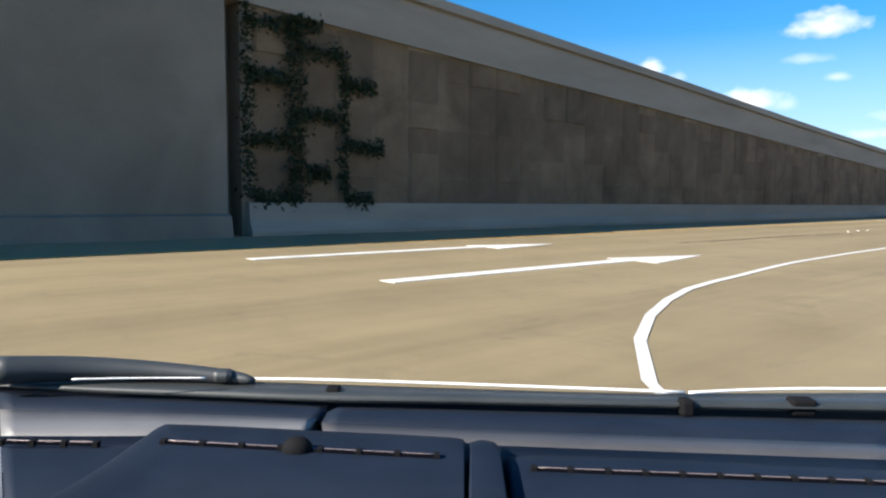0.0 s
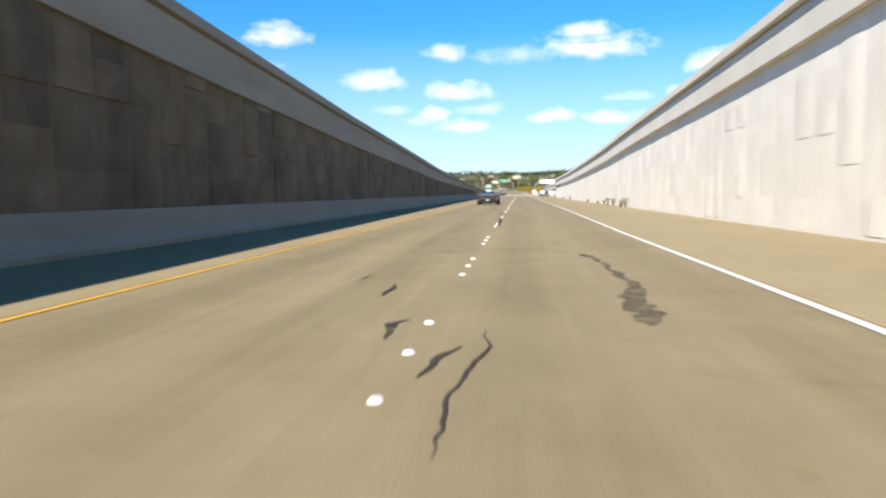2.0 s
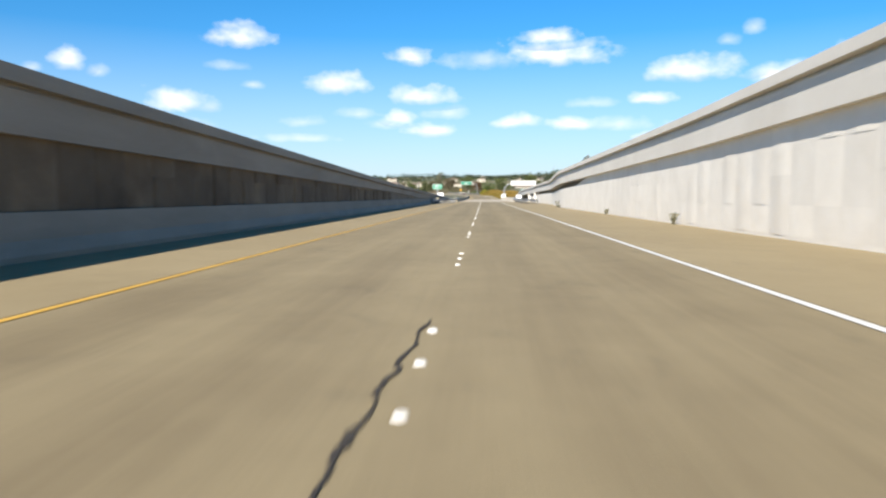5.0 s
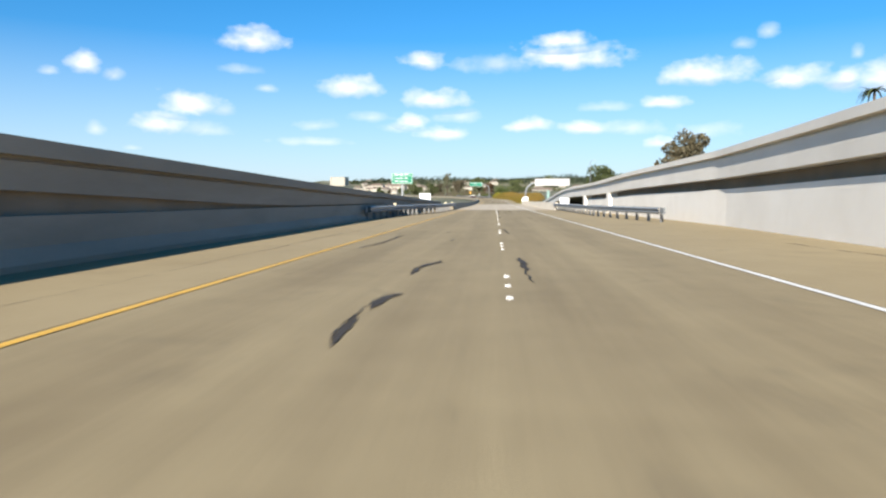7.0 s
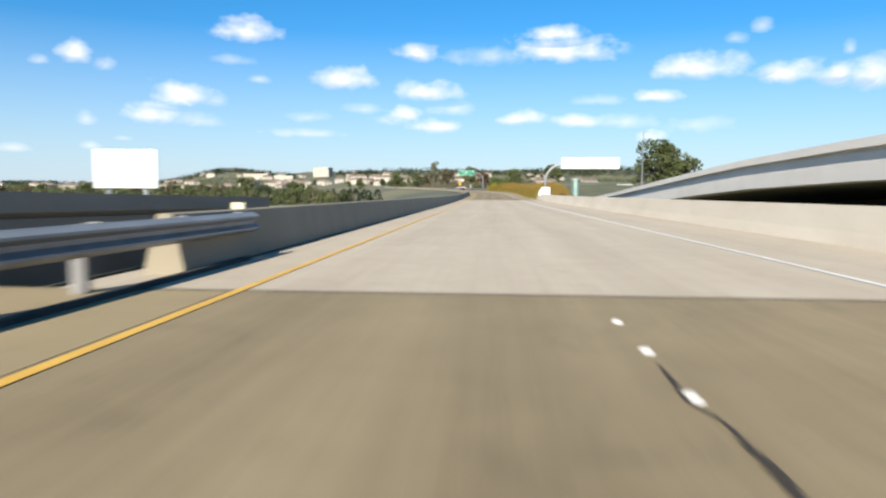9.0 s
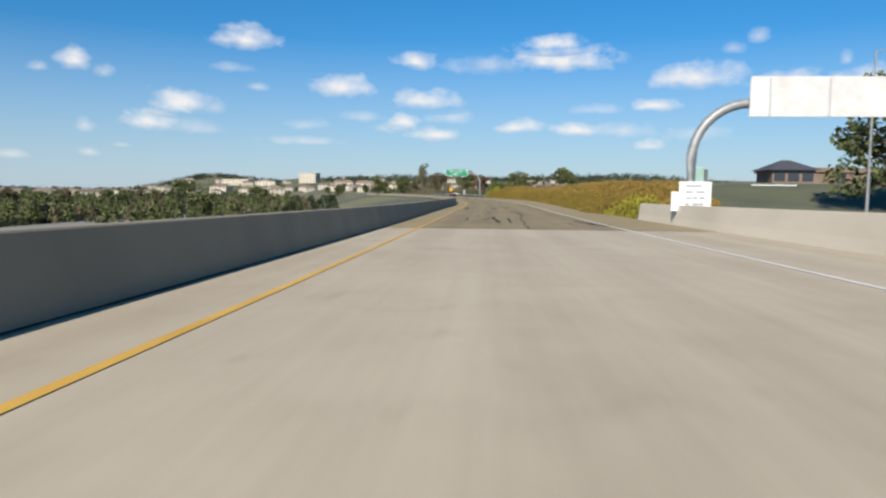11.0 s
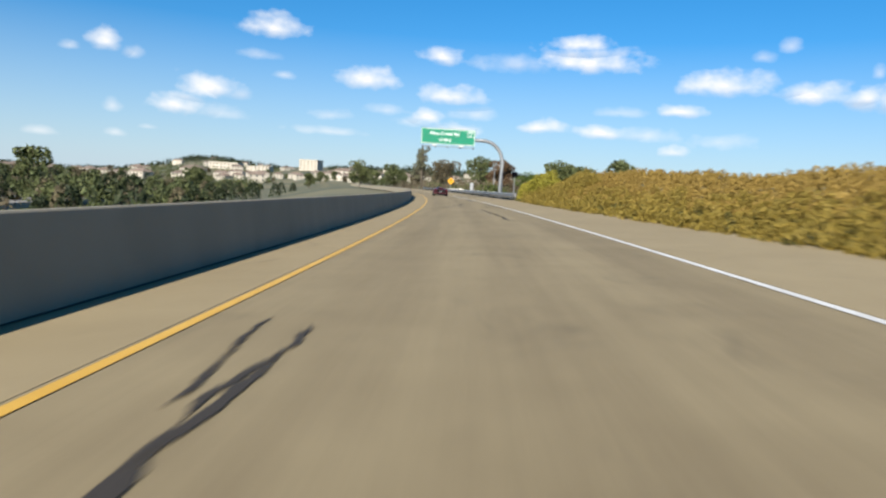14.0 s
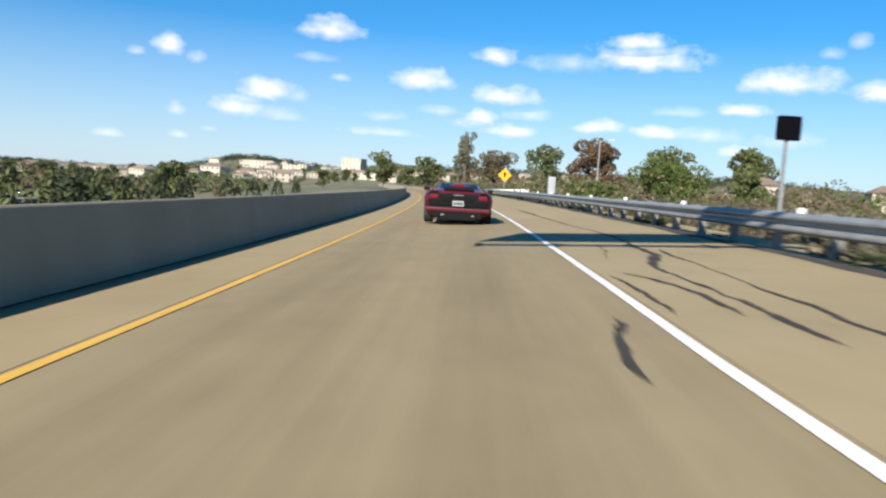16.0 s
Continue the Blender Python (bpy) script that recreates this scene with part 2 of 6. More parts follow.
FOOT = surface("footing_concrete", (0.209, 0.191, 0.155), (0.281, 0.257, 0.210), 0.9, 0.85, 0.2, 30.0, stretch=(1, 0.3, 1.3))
PAINT_WHITE = surface("white_road_paint", (0.496, 0.48, 0.448), (0.656, 0.648, 0.624), 2.5, 0.6, 0.1, 60.0)
PAINT_YELLOW = surface("yellow_road_paint", (0.46, 0.26, 0.035), (0.58, 0.35, 0.06), 1.5, 0.6, 0.1, 60.0)


def seal_build(n, bsdf, a, b, scale, low, high):
    """Poured tar or a smear that is worn through in places."""
    v = n.node("ShaderNodeNewGeometry").outputs["Position"]
    broad, fine = n.noise(v, scale, 4.0, 0.65, 0.6), n.noise(v, 45.0, 2.0, 0.7)
    worn = n.math("ADD", n.math("MULTIPLY", broad, 0.8), n.math("MULTIPLY", fine, 0.35))
    cover = n.node("ShaderNodeMapRange", i0=worn, i1=low, i2=high)
    link(n, n.mix(fine, a, b), bsdf.inputs["Base Color"])
    link(n, cover.outputs[0], bsdf.inputs["Alpha"])
    bsdf.inputs["Roughness"].default_value = 0.85
    bsdf.inputs["Specular IOR Level"].default_value = 0.3


TAR = shader("crack_tar", lambda n, b: seal_build(n, b, (0.016, 0.014, 0.012), (0.05, 0.042, 0.034), 1.3, 0.30, 0.56))
OIL = shader("tyre_stain", lambda n, b: seal_build(n, b, (0.05, 0.042, 0.03), (0.10, 0.08, 0.055), 1.6, 0.36, 0.85))
STEEL = surface("galvanised_steel", (0.17, 0.18, 0.186), (0.27, 0.28, 0.286), 3.0, 0.5, 0.1, 40.0, metal=0.3)
POST_WOOD = surface("weathered_post", (0.13, 0.128, 0.125), (0.22, 0.218, 0.212), 4.0, 0.9, 0.3, 40.0, stretch=(1, 1, 0.3))
SIGN_GREEN = surface("sign_green", (0, 0.156, 0.082), (0, 0.195, 0.101), 2.0, 0.45, 0.0, 40.0)
SIGN_WHITE = plain("sign_white", (0.656, 0.664, 0.656), 0.45)
SIGN_YELLOW = plain("sign_yellow", (0.68, 0.336, 0.016), 0.45)
SIGN_BLACK = plain("sign_black", (0.003, 0.003, 0.005), 0.9, 0.0, 0.0, 0.03)
SIGN_BACK = plain("sign_back_aluminium", (0.5, 0.5, 0.5), 0.4, 0.6)


def turf_build(n, bsdf):
    v = n.node("ShaderNodeNewGeometry").outputs["Position"]
    broad = n.noise(v, 0.012, 4.0, 0.6)
    near = n.noise(v, 0.15, 5.0, 0.65)
    colour = n.ramp(n.math("ADD", n.math("MULTIPLY", broad, 0.7), n.math("MULTIPLY", near, 0.3)), [(0.36, (0.047, 0.054, 0.031)), (0.47, (0.082, 0.085, 0.045)), (0.56, (0.148, 0.129, 0.066)), (0.66, (0.094, 0.094, 0.047))])
    link(n, colour, bsdf.inputs["Base Color"])
    bsdf.inputs["Roughness"].default_value = 0.95


TURF = shader("hill_scrub", turf_build)


def leaf_shader(name, a, b, c):
    def build(n, bsdf):
        r = n.node("ShaderNodeNewGeometry").outputs["Random Per Island"]
        o = n.node("ShaderNodeObjectInfo").outputs["Random"]
        f = n.math("ADD", n.math("MULTIPLY", r, 0.8), n.math("MULTIPLY", o, 0.2))
        link(n, n.ramp(f, [(0.0, a), (0.5, b), (1.0, c)]), bsdf.inputs["Base Color"])
        bsdf.inputs["Roughness"].default_value = 0.7
        bsdf.inputs["Specular IOR Level"].default_value = 0.25

    return shader(name, build)


# Abutment grey is darkened and warmed for the shade it stands in.
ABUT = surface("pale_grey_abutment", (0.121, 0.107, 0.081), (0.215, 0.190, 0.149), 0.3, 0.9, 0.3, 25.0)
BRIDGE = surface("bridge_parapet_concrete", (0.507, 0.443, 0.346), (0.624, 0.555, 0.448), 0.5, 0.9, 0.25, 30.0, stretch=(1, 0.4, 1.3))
LEAF = leaf_shader("olive_leaves", (0.04, 0.05, 0.018), (0.068, 0.084, 0.029), (0.12, 0.128, 0.048))
LEAF_GREEN = leaf_shader("green_leaves", (0.032, 0.048, 0.010), (0.058, 0.083, 0.016), (0.096, 0.122, 0.026))
LEAF_BROWN = leaf_shader("brownish_leaves", (0.06, 0.046, 0.027), (0.092, 0.076, 0.042), (0.128, 0.112, 0.064))
LEAF_IVY = leaf_shader("dark_ivy", (0.01, 0.016, 0.006), (0.02, 0.03, 0.011), (0.036, 0.044, 0.018))
STRAW = leaf_shader("mustard_scrub", (0.15, 0.098, 0.021), (0.22, 0.146, 0.032), (0.29, 0.198, 0.054))
FRESH = leaf_shader("yellow_green_scrub", (0.114, 0.110, 0.012), (0.201, 0.180, 0.020), (0.281, 0.247, 0.040))
WEED = leaf_shader("dry_weed", (0.072, 0.068, 0.04), (0.12, 0.112, 0.064), (0.176, 0.16, 0.096))
BARK = surface("bark", (0.07, 0.055, 0.04), (0.14, 0.115, 0.085), 4.0, 0.95, 0.5, 30.0, local=True)

# ---- builders


def mesh_data(name, verts, faces, material):
    me = bpy.data.meshes.new(name)
    me.from_pydata([tuple(v) for v in verts], [], faces)
    me.materials.append(material)
    me.update()
    return me


def solid(name, verts, faces, material, parent=None, label="", flat=True):
    ob = new(name, mesh_data(name, verts, faces, material))
    if not flat:
        for p in ob.data.polygons:
            p.use_smooth = True
    if parent is not None:
        ob.parent = parent
    if label:
        tagged(ob, label)
    return ob


def part(name, bm, material, parent, label="", smooth_faces=False):
    me = bpy.data.meshes.new(name)
    bmesh.ops.recalc_face_normals(bm, faces=bm.faces)
    bm.to_mesh(me)
    bm.free()
    me.materials.append(material)
    if smooth_faces:
        for p in me.polygons:
            p.use_smooth = True
    ob = new(name, me)
    ob.parent = parent
    if label:
        tagged(ob, label)
    return ob


def thing(name, m, label, category, group="", kind=""):
    ob = new(name)
    ob.empty_display_size = 0.2
    ob.matrix_world = m
    return tagged(ob, label, category, group, kind)


def box(bm, x0, x1, y0, y1, z0, z1, bevel=0.0, m=None):
    r = bmesh.ops.create_cube(bm, size=1.0, matrix=Matrix.Translation(((x0 + x1) / 2, (y0 + y1) / 2, (z0 + z1) / 2)) @ Matrix.Diagonal((x1 - x0, y1 - y0, z1 - z0, 1)))
    vs = r["verts"]
    if bevel:
        es = list({e for v in vs for e in v.link_edges})
        out = bmesh.ops.bevel(bm, geom=es, offset=bevel, segments=2, affect="EDGES", profile=0.5)
        vs = list({v for f in out["faces"] for v in f.verts} | {v for v in vs if v.is_valid})
    if m is not None:
        bmesh.ops.transform(bm, matrix=m, verts=vs)
    return bm


def boxed(*args, **kw):
    return box(bmesh.new(), *args, **kw)


def tube(bm, a, b, r0, r1=None, n=12, caps=True):
    a, b = Vector(a), Vector(b)
    r1 = r0 if r1 is None else r1
    q = (b - a).to_track_quat("Z", "Y").to_matrix().to_4x4()
    m = Matrix.Translation((a + b) / 2) @ q
    bmesh.ops.create_cone(bm, cap_ends=caps, segments=n, radius1=r0, radius2=r1, depth=(b - a).length, matrix=m)
    return bm


def bent_tube(bm, pts, radii, n=12):
    """A round bar along the points."""
    rings = []
    for i, p in enumerate(pts):
        p = Vector(p)
        t = (Vector(pts[min(i + 1, len(pts) - 1)]) - Vector(pts[max(i - 1, 0)])).normalized()
        q = t.to_track_quat("Z", "Y")
        r = radii[i] if isinstance(radii, (list, tuple)) else radii
        rings.append([bm.verts.new(p + q @ Vector((r * math.cos(2 * math.pi * k / n), r * math.sin(2 * math.pi * k / n), 0))) for k in range(n)])
    for a, b in zip(rings, rings[1:]):
        for k in range(n):
            bm.faces.new((a[k], a[(k + 1) % n], b[(k + 1) % n], b[k]))
    bm.faces.new(rings[0][::-1])
    bm.faces.new(rings[-1])
    return bm


def steps(s0, s1, step):
    n = max(1, int(math.ceil((s1 - s0) / step)))
    return [s0 + (s1 - s0) * i / n for i in range(n + 1)]


def sweep(name, profile, s0, s1, step, material, parent=None, label="", closed=True, flat=True):
    """A shape drawn along the road; profile(s) gives (d, z) points."""
    verts, faces = [], []
    ss = steps(s0, s1, step)
    n = len(profile(s0))
    for s in ss:
        verts += [at(s, d, z) for d, z in profile(s)]
    for i in range(len(ss) - 1):
        for k in range(n if closed else n - 1):
            a, b = i * n + k, i * n + (k + 1) % n
            faces.append((a, b, b + n, a + n))
    if closed:
        faces.append(tuple(range(n))[::-1])
        faces.append(tuple(range((len(ss) - 1) * n, len(ss) * n)))
    return solid(name, verts, faces, material, parent, label, flat)


def setting(ob, label, category):
    return tagged(ob, label, category, "", "structure")


# ---- road
def bed(name, s0, s1, d_left, d_right, material, z=0.0):
    ob = sweep(name, lambda s: [(d_left(s), z - 0.25), (d_left(s), z)] + [(d_left(s) + (d_right(s) - d_left(s)) * k / 6, z) for k in range(1, 6)] + [(d_right(s), z), (d_right(s), z - 0.25)], s0, s1, 4.0, material)
    across, along = [], []
    for s in steps(s0, s1, 4.0):
        a, b = d_left(s), d_right(s)
        across += [a, a] + [a + (b - a) * k / 6 for k in range(1, 6)] + [b, b]
        along += [s] * 9
    for key, values in (("across", across), ("along", along)):
        ob.data.attributes.new(key, "FLOAT", "POINT").data.foreach_set("value", values)
    return ob


EDGE_RIGHT = [(-60, 40.0), (24, 40.0), (26, 11.6), (160, 11.6), (186, 13.4), (232, 13.4), (240, 10.2), (330, 11.0), (350, 10.2), (383, 9.4), (430, 8.3), (465, 8.6), (700, 8.6)]
setting(bed("road", -60, 232.7, lambda s: -3.9, lambda s: lerp(EDGE_RIGHT, s), ASPHALT), "tan weathered asphalt freeway ramp with tarred cracks", "road")
setting(bed("road_bridge", 232.7, 322.4, lambda s: -2.0, lambda s: lerp(EDGE_RIGHT, s), DECK), "pale concrete bridge deck of the ramp", "road")
setting(bed("road_beyond", 322.4, 760, lambda s: -2.0, lambda s: lerp(EDGE_RIGHT, s), ASPHALT), "tan weathered asphalt ramp narrowing to one lane", "road")
for s in (232.7, 322.4):
    setting(sweep("trim", lambda q: [(-1.3, -0.02), (-1.3, 0.004), (9.8, 0.004), (9.8, -0.02)], s - 0.03, s + 0.03, 0.06, TAR), "dark expansion joint across the bridge end", "expansion joint")


def stripe(name, table, s0, s1, width, material, label, z=0.008, step=3.0):
    ob = sweep(name, lambda s: [(lerp(table, s) - width / 2, z), (lerp(table, s) + width / 2, z)], s0, s1, step, material, closed=False)
    return setting(ob, label, "road marking")


WHITE_EDGE = [(7.2, 10.8), (7.7, 10.2), (8.1, 9.85), (8.5, 9.52), (9.2, 9.09), (10, 8.66), (11, 8.24), (12.5, 7.78), (14.0, 7.62), (15.5, 7.4), (17, 7.24), (20, 7.13), (27, 7.02), (35, 6.99), (45, 6.95), (60, 7.06), (75, 7.12), (160, 7.2), (345, 7.2), (362, 7.02), (379, 6.45), (396, 5.87), (414, 5.4), (431, 5.03), (448, 4.68), (467, 4.38), (485, 4.0), (520, 4.0), (760, 4.0)]
for s0, s1, inner, outer in ((-60, 232.6, lambda s: -3.28, lambda s: -0.1), (322.5, 760, lambda s: -1.36, lambda s: -0.1),
                             (26.5, 232.6, lambda s: lerp(WHITE_EDGE, s) + 0.1, lambda s: lerp(EDGE_RIGHT, s) - 0.3), (322.5, 700, lambda s: lerp(WHITE_EDGE, s) + 0.1, lambda s: lerp(EDGE_RIGHT, s) - 0.1)):
    setting(sweep("pavement", lambda s: [(inner(s), -0.02), (inner(s), 0.004), (outer(s), 0.004), (outer(s), -0.02)], s0, s1, 3.0, SHOULDER), "paler yellowish asphalt shoulder beside the lanes", "road shoulder")
stripe("trim", [(-60, 0.0), (760, 0.0)], -60, 760, 0.105, PAINT_YELLOW, "solid yellow edge line along the median")
stripe("trim", WHITE_EDGE, 7.2, 760, 0.105, PAINT_WHITE, "solid white edge line, curving in from the on-ramp", step=1.0)


def flat_shape(name, points, material, label, z=0.009):
    verts = [at(s, d, z) for s, d in points] + [at(s, d, z - 0.012) for s, d in points]
    n = len(points)
    faces = [tuple(range(n)), tuple(range(2 * n - 1, n - 1, -1))] + [(i, i + n, (i + 1) % n + n, (i + 1) % n) for i in range(n)]
    return setting(solid(name, verts, faces, material), label, "road marking")


for d0 in (0.0, -3.45):
    flat_shape("trim", [(9.8, 5.18 + d0), (14.87, 5.22 + d0), (14.83, 4.98 + d0), (16.93, 5.63 + d0), (14.78, 5.97 + d0), (14.87, 5.52 + d0), (9.8, 5.46 + d0)], PAINT_WHITE, "white painted lane arrow on the ramp")

# raised lane dots
dot_bm = bmesh.new()
bmesh.ops.create_cone(dot_bm, cap_ends=True, segments=10, radius1=0.046, radius2=0.032, depth=0.02, matrix=Matrix.Translation((0, 0, 0.012)))
dot_me = bpy.data.meshes.new("lane_dot")
dot_bm.to_mesh(dot_me)
dot_bm.free()
dot_me.materials.append(PAINT_WHITE)
for middle in [32.2, 37.6, 42.9, 50.1, 57.4, 66.0, 74.6, 82.9] + [164.3 + 7.32 * k for k in range(-10, 10)]:
    for j in (-1.05, 0.0, 1.05):
        if middle + j < 232:
            ob = new("lane_dot", dot_me)
            ob.matrix_world = stand(middle + j, 3.66, 0.0)
            tagged(ob, "white raised ceramic lane dot stuck to the asphalt", "lane dot", "dots of the lane line")


def crack(points, width, seed, material=TAR, label="dark tar seal over a wandering road crack", z=0.010):
    """A wandering poured seam through (s, d) points."""
    rnd = random.Random(seed)
    fine = []
    for (s0, d0), (s1, d1) in zip(points, points[1:]):
        n = max(2, int(math.hypot(s1 - s0, d1 - d0) / 0.11))
        fine += [(s0 + (s1 - s0) * i / n, d0 + (d1 - d0) * i / n) for i in range(n)]
    fine.append(points[-1])
    off, fat, verts = 0.0, 1.0, []
    for i, (s, d) in enumerate(fine):
        off = 0.9 * off + rnd.uniform(-0.028, 0.028)
        fat = min(1.5, max(0.25, fat + rnd.uniform(-0.22, 0.22)))
        wd = width * 0.6 * fat * min(1.0, 0.15 + 0.3 * min(i, len(fine) - 1 - i))
        a, b = wd * rnd.uniform(0.3, 0.7), wd * rnd.uniform(0.3, 0.7)
        verts += [at(s, d + off - a, z), at(s, d + off + b, z)]
    faces = [(2 * i, 2 * i + 1, 2 * i + 3, 2 * i + 2) for i in range(len(fine) - 1)]
    return setting(solid("trim", verts, faces, material), label, "road crack")


crack([(19.77, 3.6), (21.1, 3.64), (22.1, 3.7), (23.4, 3.78), (24.9, 3.78), (26.0, 3.84), (27.0, 3.88), (27.4, 3.95), (28.3, 3.98), (29.6, 4.02)], 0.10, 1)
crack([(30.4, 4.05), (33.0, 4.1)], 0.03, 102)
crack([(29.0, 4.4), (28.3, 4.56)], 0.08, 2)
crack([(27.4, 3.96), (27.55, 4.5), (27.35, 5.2)], 0.04, 70)
crack([(29.05, 2.5), (29.45, 2.6)], 0.07, 71)
crack([(31.6, 3.82), (32.0, 3.87), (32.4, 3.96)], 0.12, 160)
crack([(32.6, 3.42), (33.2, 3.32), (33.4, 3.46)], 0.11, 161)
crack([(34.7, 3.02), (35.6, 2.92)], 0.10, 162)
crack([(35.85, 2.42), (36.5, 2.58)], 0.06, 163)
crack([(36.9, 0.85), (37.2, 0.98)], 0.07, 164)
crack([(39.5, 5.45), (37.6, 5.6), (35.8, 5.62), (34.2, 5.5), (33.2, 5.45)], 0.30, 165, OIL, "dull dark stain on the asphalt", 0.007)
crack([(40.6, 0.96), (41.0, 1.26)], 0.09, 3)
crack([(40.6, 2.83), (40.8, 3.18)], 0.07, 4)
crack([(40.2, 3.0), (40.4, 3.23)], 0.10, 166)
crack([(43.85, 0.88), (43.7, 1.22)], 0.09, 72)
crack([(45.0, 1.0), (45.3, 1.08)], 0.08, 167)
crack([(48.1, 0.8), (48.5, 0.9)], 0.06, 168)
crack([(47.2, 2.45), (47.8, 2.69)], 0.08, 73)
crack([(49.7, 3.72), (50.7, 3.73), (52.1, 3.71), (54.3, 3.68), (58.4, 3.6), (61.0, 3.52), (65.4, 3.5), (68.5, 3.6)], 0.12, 5)
crack([(71.8, 2.6), (72.6, 2.76), (73.5, 2.92)], 0.12, 74)
crack([(81.4, 0.98), (84.0, 1.09)], 0.08, 75)
crack([(73.9, 2.12), (74.1, 2.41)], 0.07, 7)
crack([(76.0, 3.71), (78.2, 3.73), (81.7, 3.8)], 0.14, 8)
crack([(95, 3.5), (100, 3.6)], 0.13, 9)
crack([(430.6, 4.0), (431.6, 3.6), (435, 3.62), (440, 3.3), (445, 3.25)], 0.12, 41)
crack([(177.0, 0.58), (177.4, 0.54)], 0.10, 58)
crack([(178.0, 1.99), (178.5, 2.0)], 0.12, 59)
crack([(120, -1.3), (140, -1.22), (160, -1.27), (178.5, -1.24), (187.3, -1.26), (200, -0.95)], 0.035, 80)
crack([(322.5, 3.8), (323.9, 3.85), (326.6, 3.91), (331.4, 4.0), (335, 4.2), (338.6, 4.43)], 0.13, 22)
crack([(327.8, 2.89), (330.6, 2.86), (333, 2.72), (336.2, 2.67)], 0.20, 23)
crack([(331.4, 2.13), (334.0, 2.53)], 0.16, 24)
crack([(330.7, 1.44), (334.9, 1.45)], 0.18, 25)
crack([(327.7, 3.4), (331.2, 3.4), (335, 3.5)], 0.14, 81)
crack([(337.0, 1.97), (339.4, 1.87)], 0.12, 82)
crack([(324.8, 5.81), (326.9, 5.81), (328.7, 5.89)], 0.06, 83)
crack([(325.6, 7.1), (326.6, 6.94), (327.6, 6.73), (329.2, 6.6), (332, 6.5)], 0.20, 84)
crack([(365.1, 0.75), (362.7, 0.46), (360.9, 0.46), (359.0, 0.63), (357.2, 0.83), (355.5, 0.9)], 0.11, 31)
crack([(361.9, 0.89), (359.9, 0.82), (358.4, 0.80), (356.8, 0.85)], 0.15, 32)
crack([(361.8, 1.03), (360.1, 1.03)], 0.06, 85)
crack([(361.0, 3.12), (360.3, 2.82), (359.3, 2.72), (357.9, 2.74), (356.6, 2.84)], 0.10, 33)
crack([(360.7, 2.92), (358.8, 2.92), (357.8, 2.93), (356.4, 2.92)], 0.16, 34)
crack([(360.9, 3.1), (359.8, 3.16), (358.3, 3.11), (357.5, 3.12), (356.4, 3.18)], 0.18, 86)
crack([(372, 3.9), (368.9, 3.95), (365.9, 3.74), (364.3, 4.0), (361.6, 3.99), (359.7, 3.99), (358.7, 4.08), (357.7, 4.1), (355.8, 4.12)], 0.13, 29)
crack([(362.4, 3.77), (360.5, 3.82), (359.1, 4.02)], 0.09, 30)
crack([(358.1, 4.27), (357.7, 4.29), (356.6, 4.23)], 0.06, 87)
crack([(368.9, 5.95), (365.3, 6.19)], 0.08, 88)
crack([(413.5, 0.58), (412.6, 0.63), (411.2, 0.68)], 0.07, 39)
crack([(413.2, 0.96), (412.4, 0.94), (411.0, 0.9)], 0.09, 40)
crack([(460.5, 3.7), (457.0, 2.7), (454.1, 2.4), (452.9, 2.44), (451.9, 2.2), (451.3, 2.18), (450.8, 2.32)], 0.17, 42)
crack([(456.4, 2.68), (453.8, 2.16), (452.6, 1.65), (452.1, 1.62)], 0.09, 43)
crack([(452.4, 1.75), (451.9, 2.0), (450.9, 1.86), (449.6, 1.57), (448.9, 1.45), (447.8, 1.15)], 0.26, 89)
crack([(450.4, 1.02), (449.8, 1.01)], 0.12, 90)
crack([(455.2, 3.87), (453.8, 4.19), (452.3, 4.23), (451.2, 4.36), (449.7, 4.28), (448.8, 4.42), (447.6, 4.55)], 0.14, 44)
crack([(452.9, 3.9), (452.1, 4.18)], 0.07, 91)
crack([(449.4, 3.73), (448.6, 3.77), (447.4, 3.79)], 0.11, 45)
crack([(512.1, 5.16), (502.0, 5.34), (497.2, 5.53), (494.6, 5.6), (491.9, 5.4), (489.9, 4.95), (488.8, 4.96), (487.8, 4.95), (485.5, 5.0)], 0.24, 49)
crack([(489.1, 4.19), (488.0, 4.19), (486.6, 4.21)], 0.07, 50)
crack([(489.4, 4.42), (488.4, 4.68), (486.6, 4.72)], 0.08, 51)
crack([(487.9, 5.45), (486.6, 5.42)], 0.08, 52)
crack([(493.2, 4.79), (491.0, 4.62)], 0.06, 53)
crack([(486.4, 3.67), (485.5, 3.54), (484.6, 3.48)], 0.2, 48)
crack([(170.8, 0.56), (173.3, 0.72), (176.1, 0.85)], 0.12, 100)
crack([(173.4, 2.38), (174.2, 2.49)], 0.12, 101)
crack([(165.5, 2.35), (166.8, 2.38), (167.8, 2.52)], 0.13, 102)
crack([(160.7, 2.32), (161.4, 2.35), (162.1, 2.3)], 0.16, 103)
crack([(162.4, 2.3), (163.5, 2.41), (163.5, 2.63)], 0.13, 104)
crack([(168.5, 3.93), (166.2, 3.94), (164.6, 3.99)], 0.13, 105)
crack([(165.4, 0.55), (165.5, 0.62)], 0.1, 106)
crack([(211.9, 4.25), (211.5, 4.42)], 0.2, 117, OIL, "dull dark stain on the asphalt", 0.007)
crack([(348.7, 4.06), (346.6, 4.37), (343.8, 4.43), (342.1, 4.54), (341.1, 4.38), (340.2, 4.39), (339.4, 4.41), (338.8, 4.44)], 0.15, 126)
crack([(351.8, 2.07), (349.4, 2.42), (346.1, 2.61)], 0.12, 127)
crack([(348.6, 2.18), (347.3, 2.49)], 0.1, 128)
crack([(342.9, 1.58), (343.8, 1.65)], 0.1, 129)
crack([(343.9, 1.77), (344.2, 1.82)], 0.1, 130)
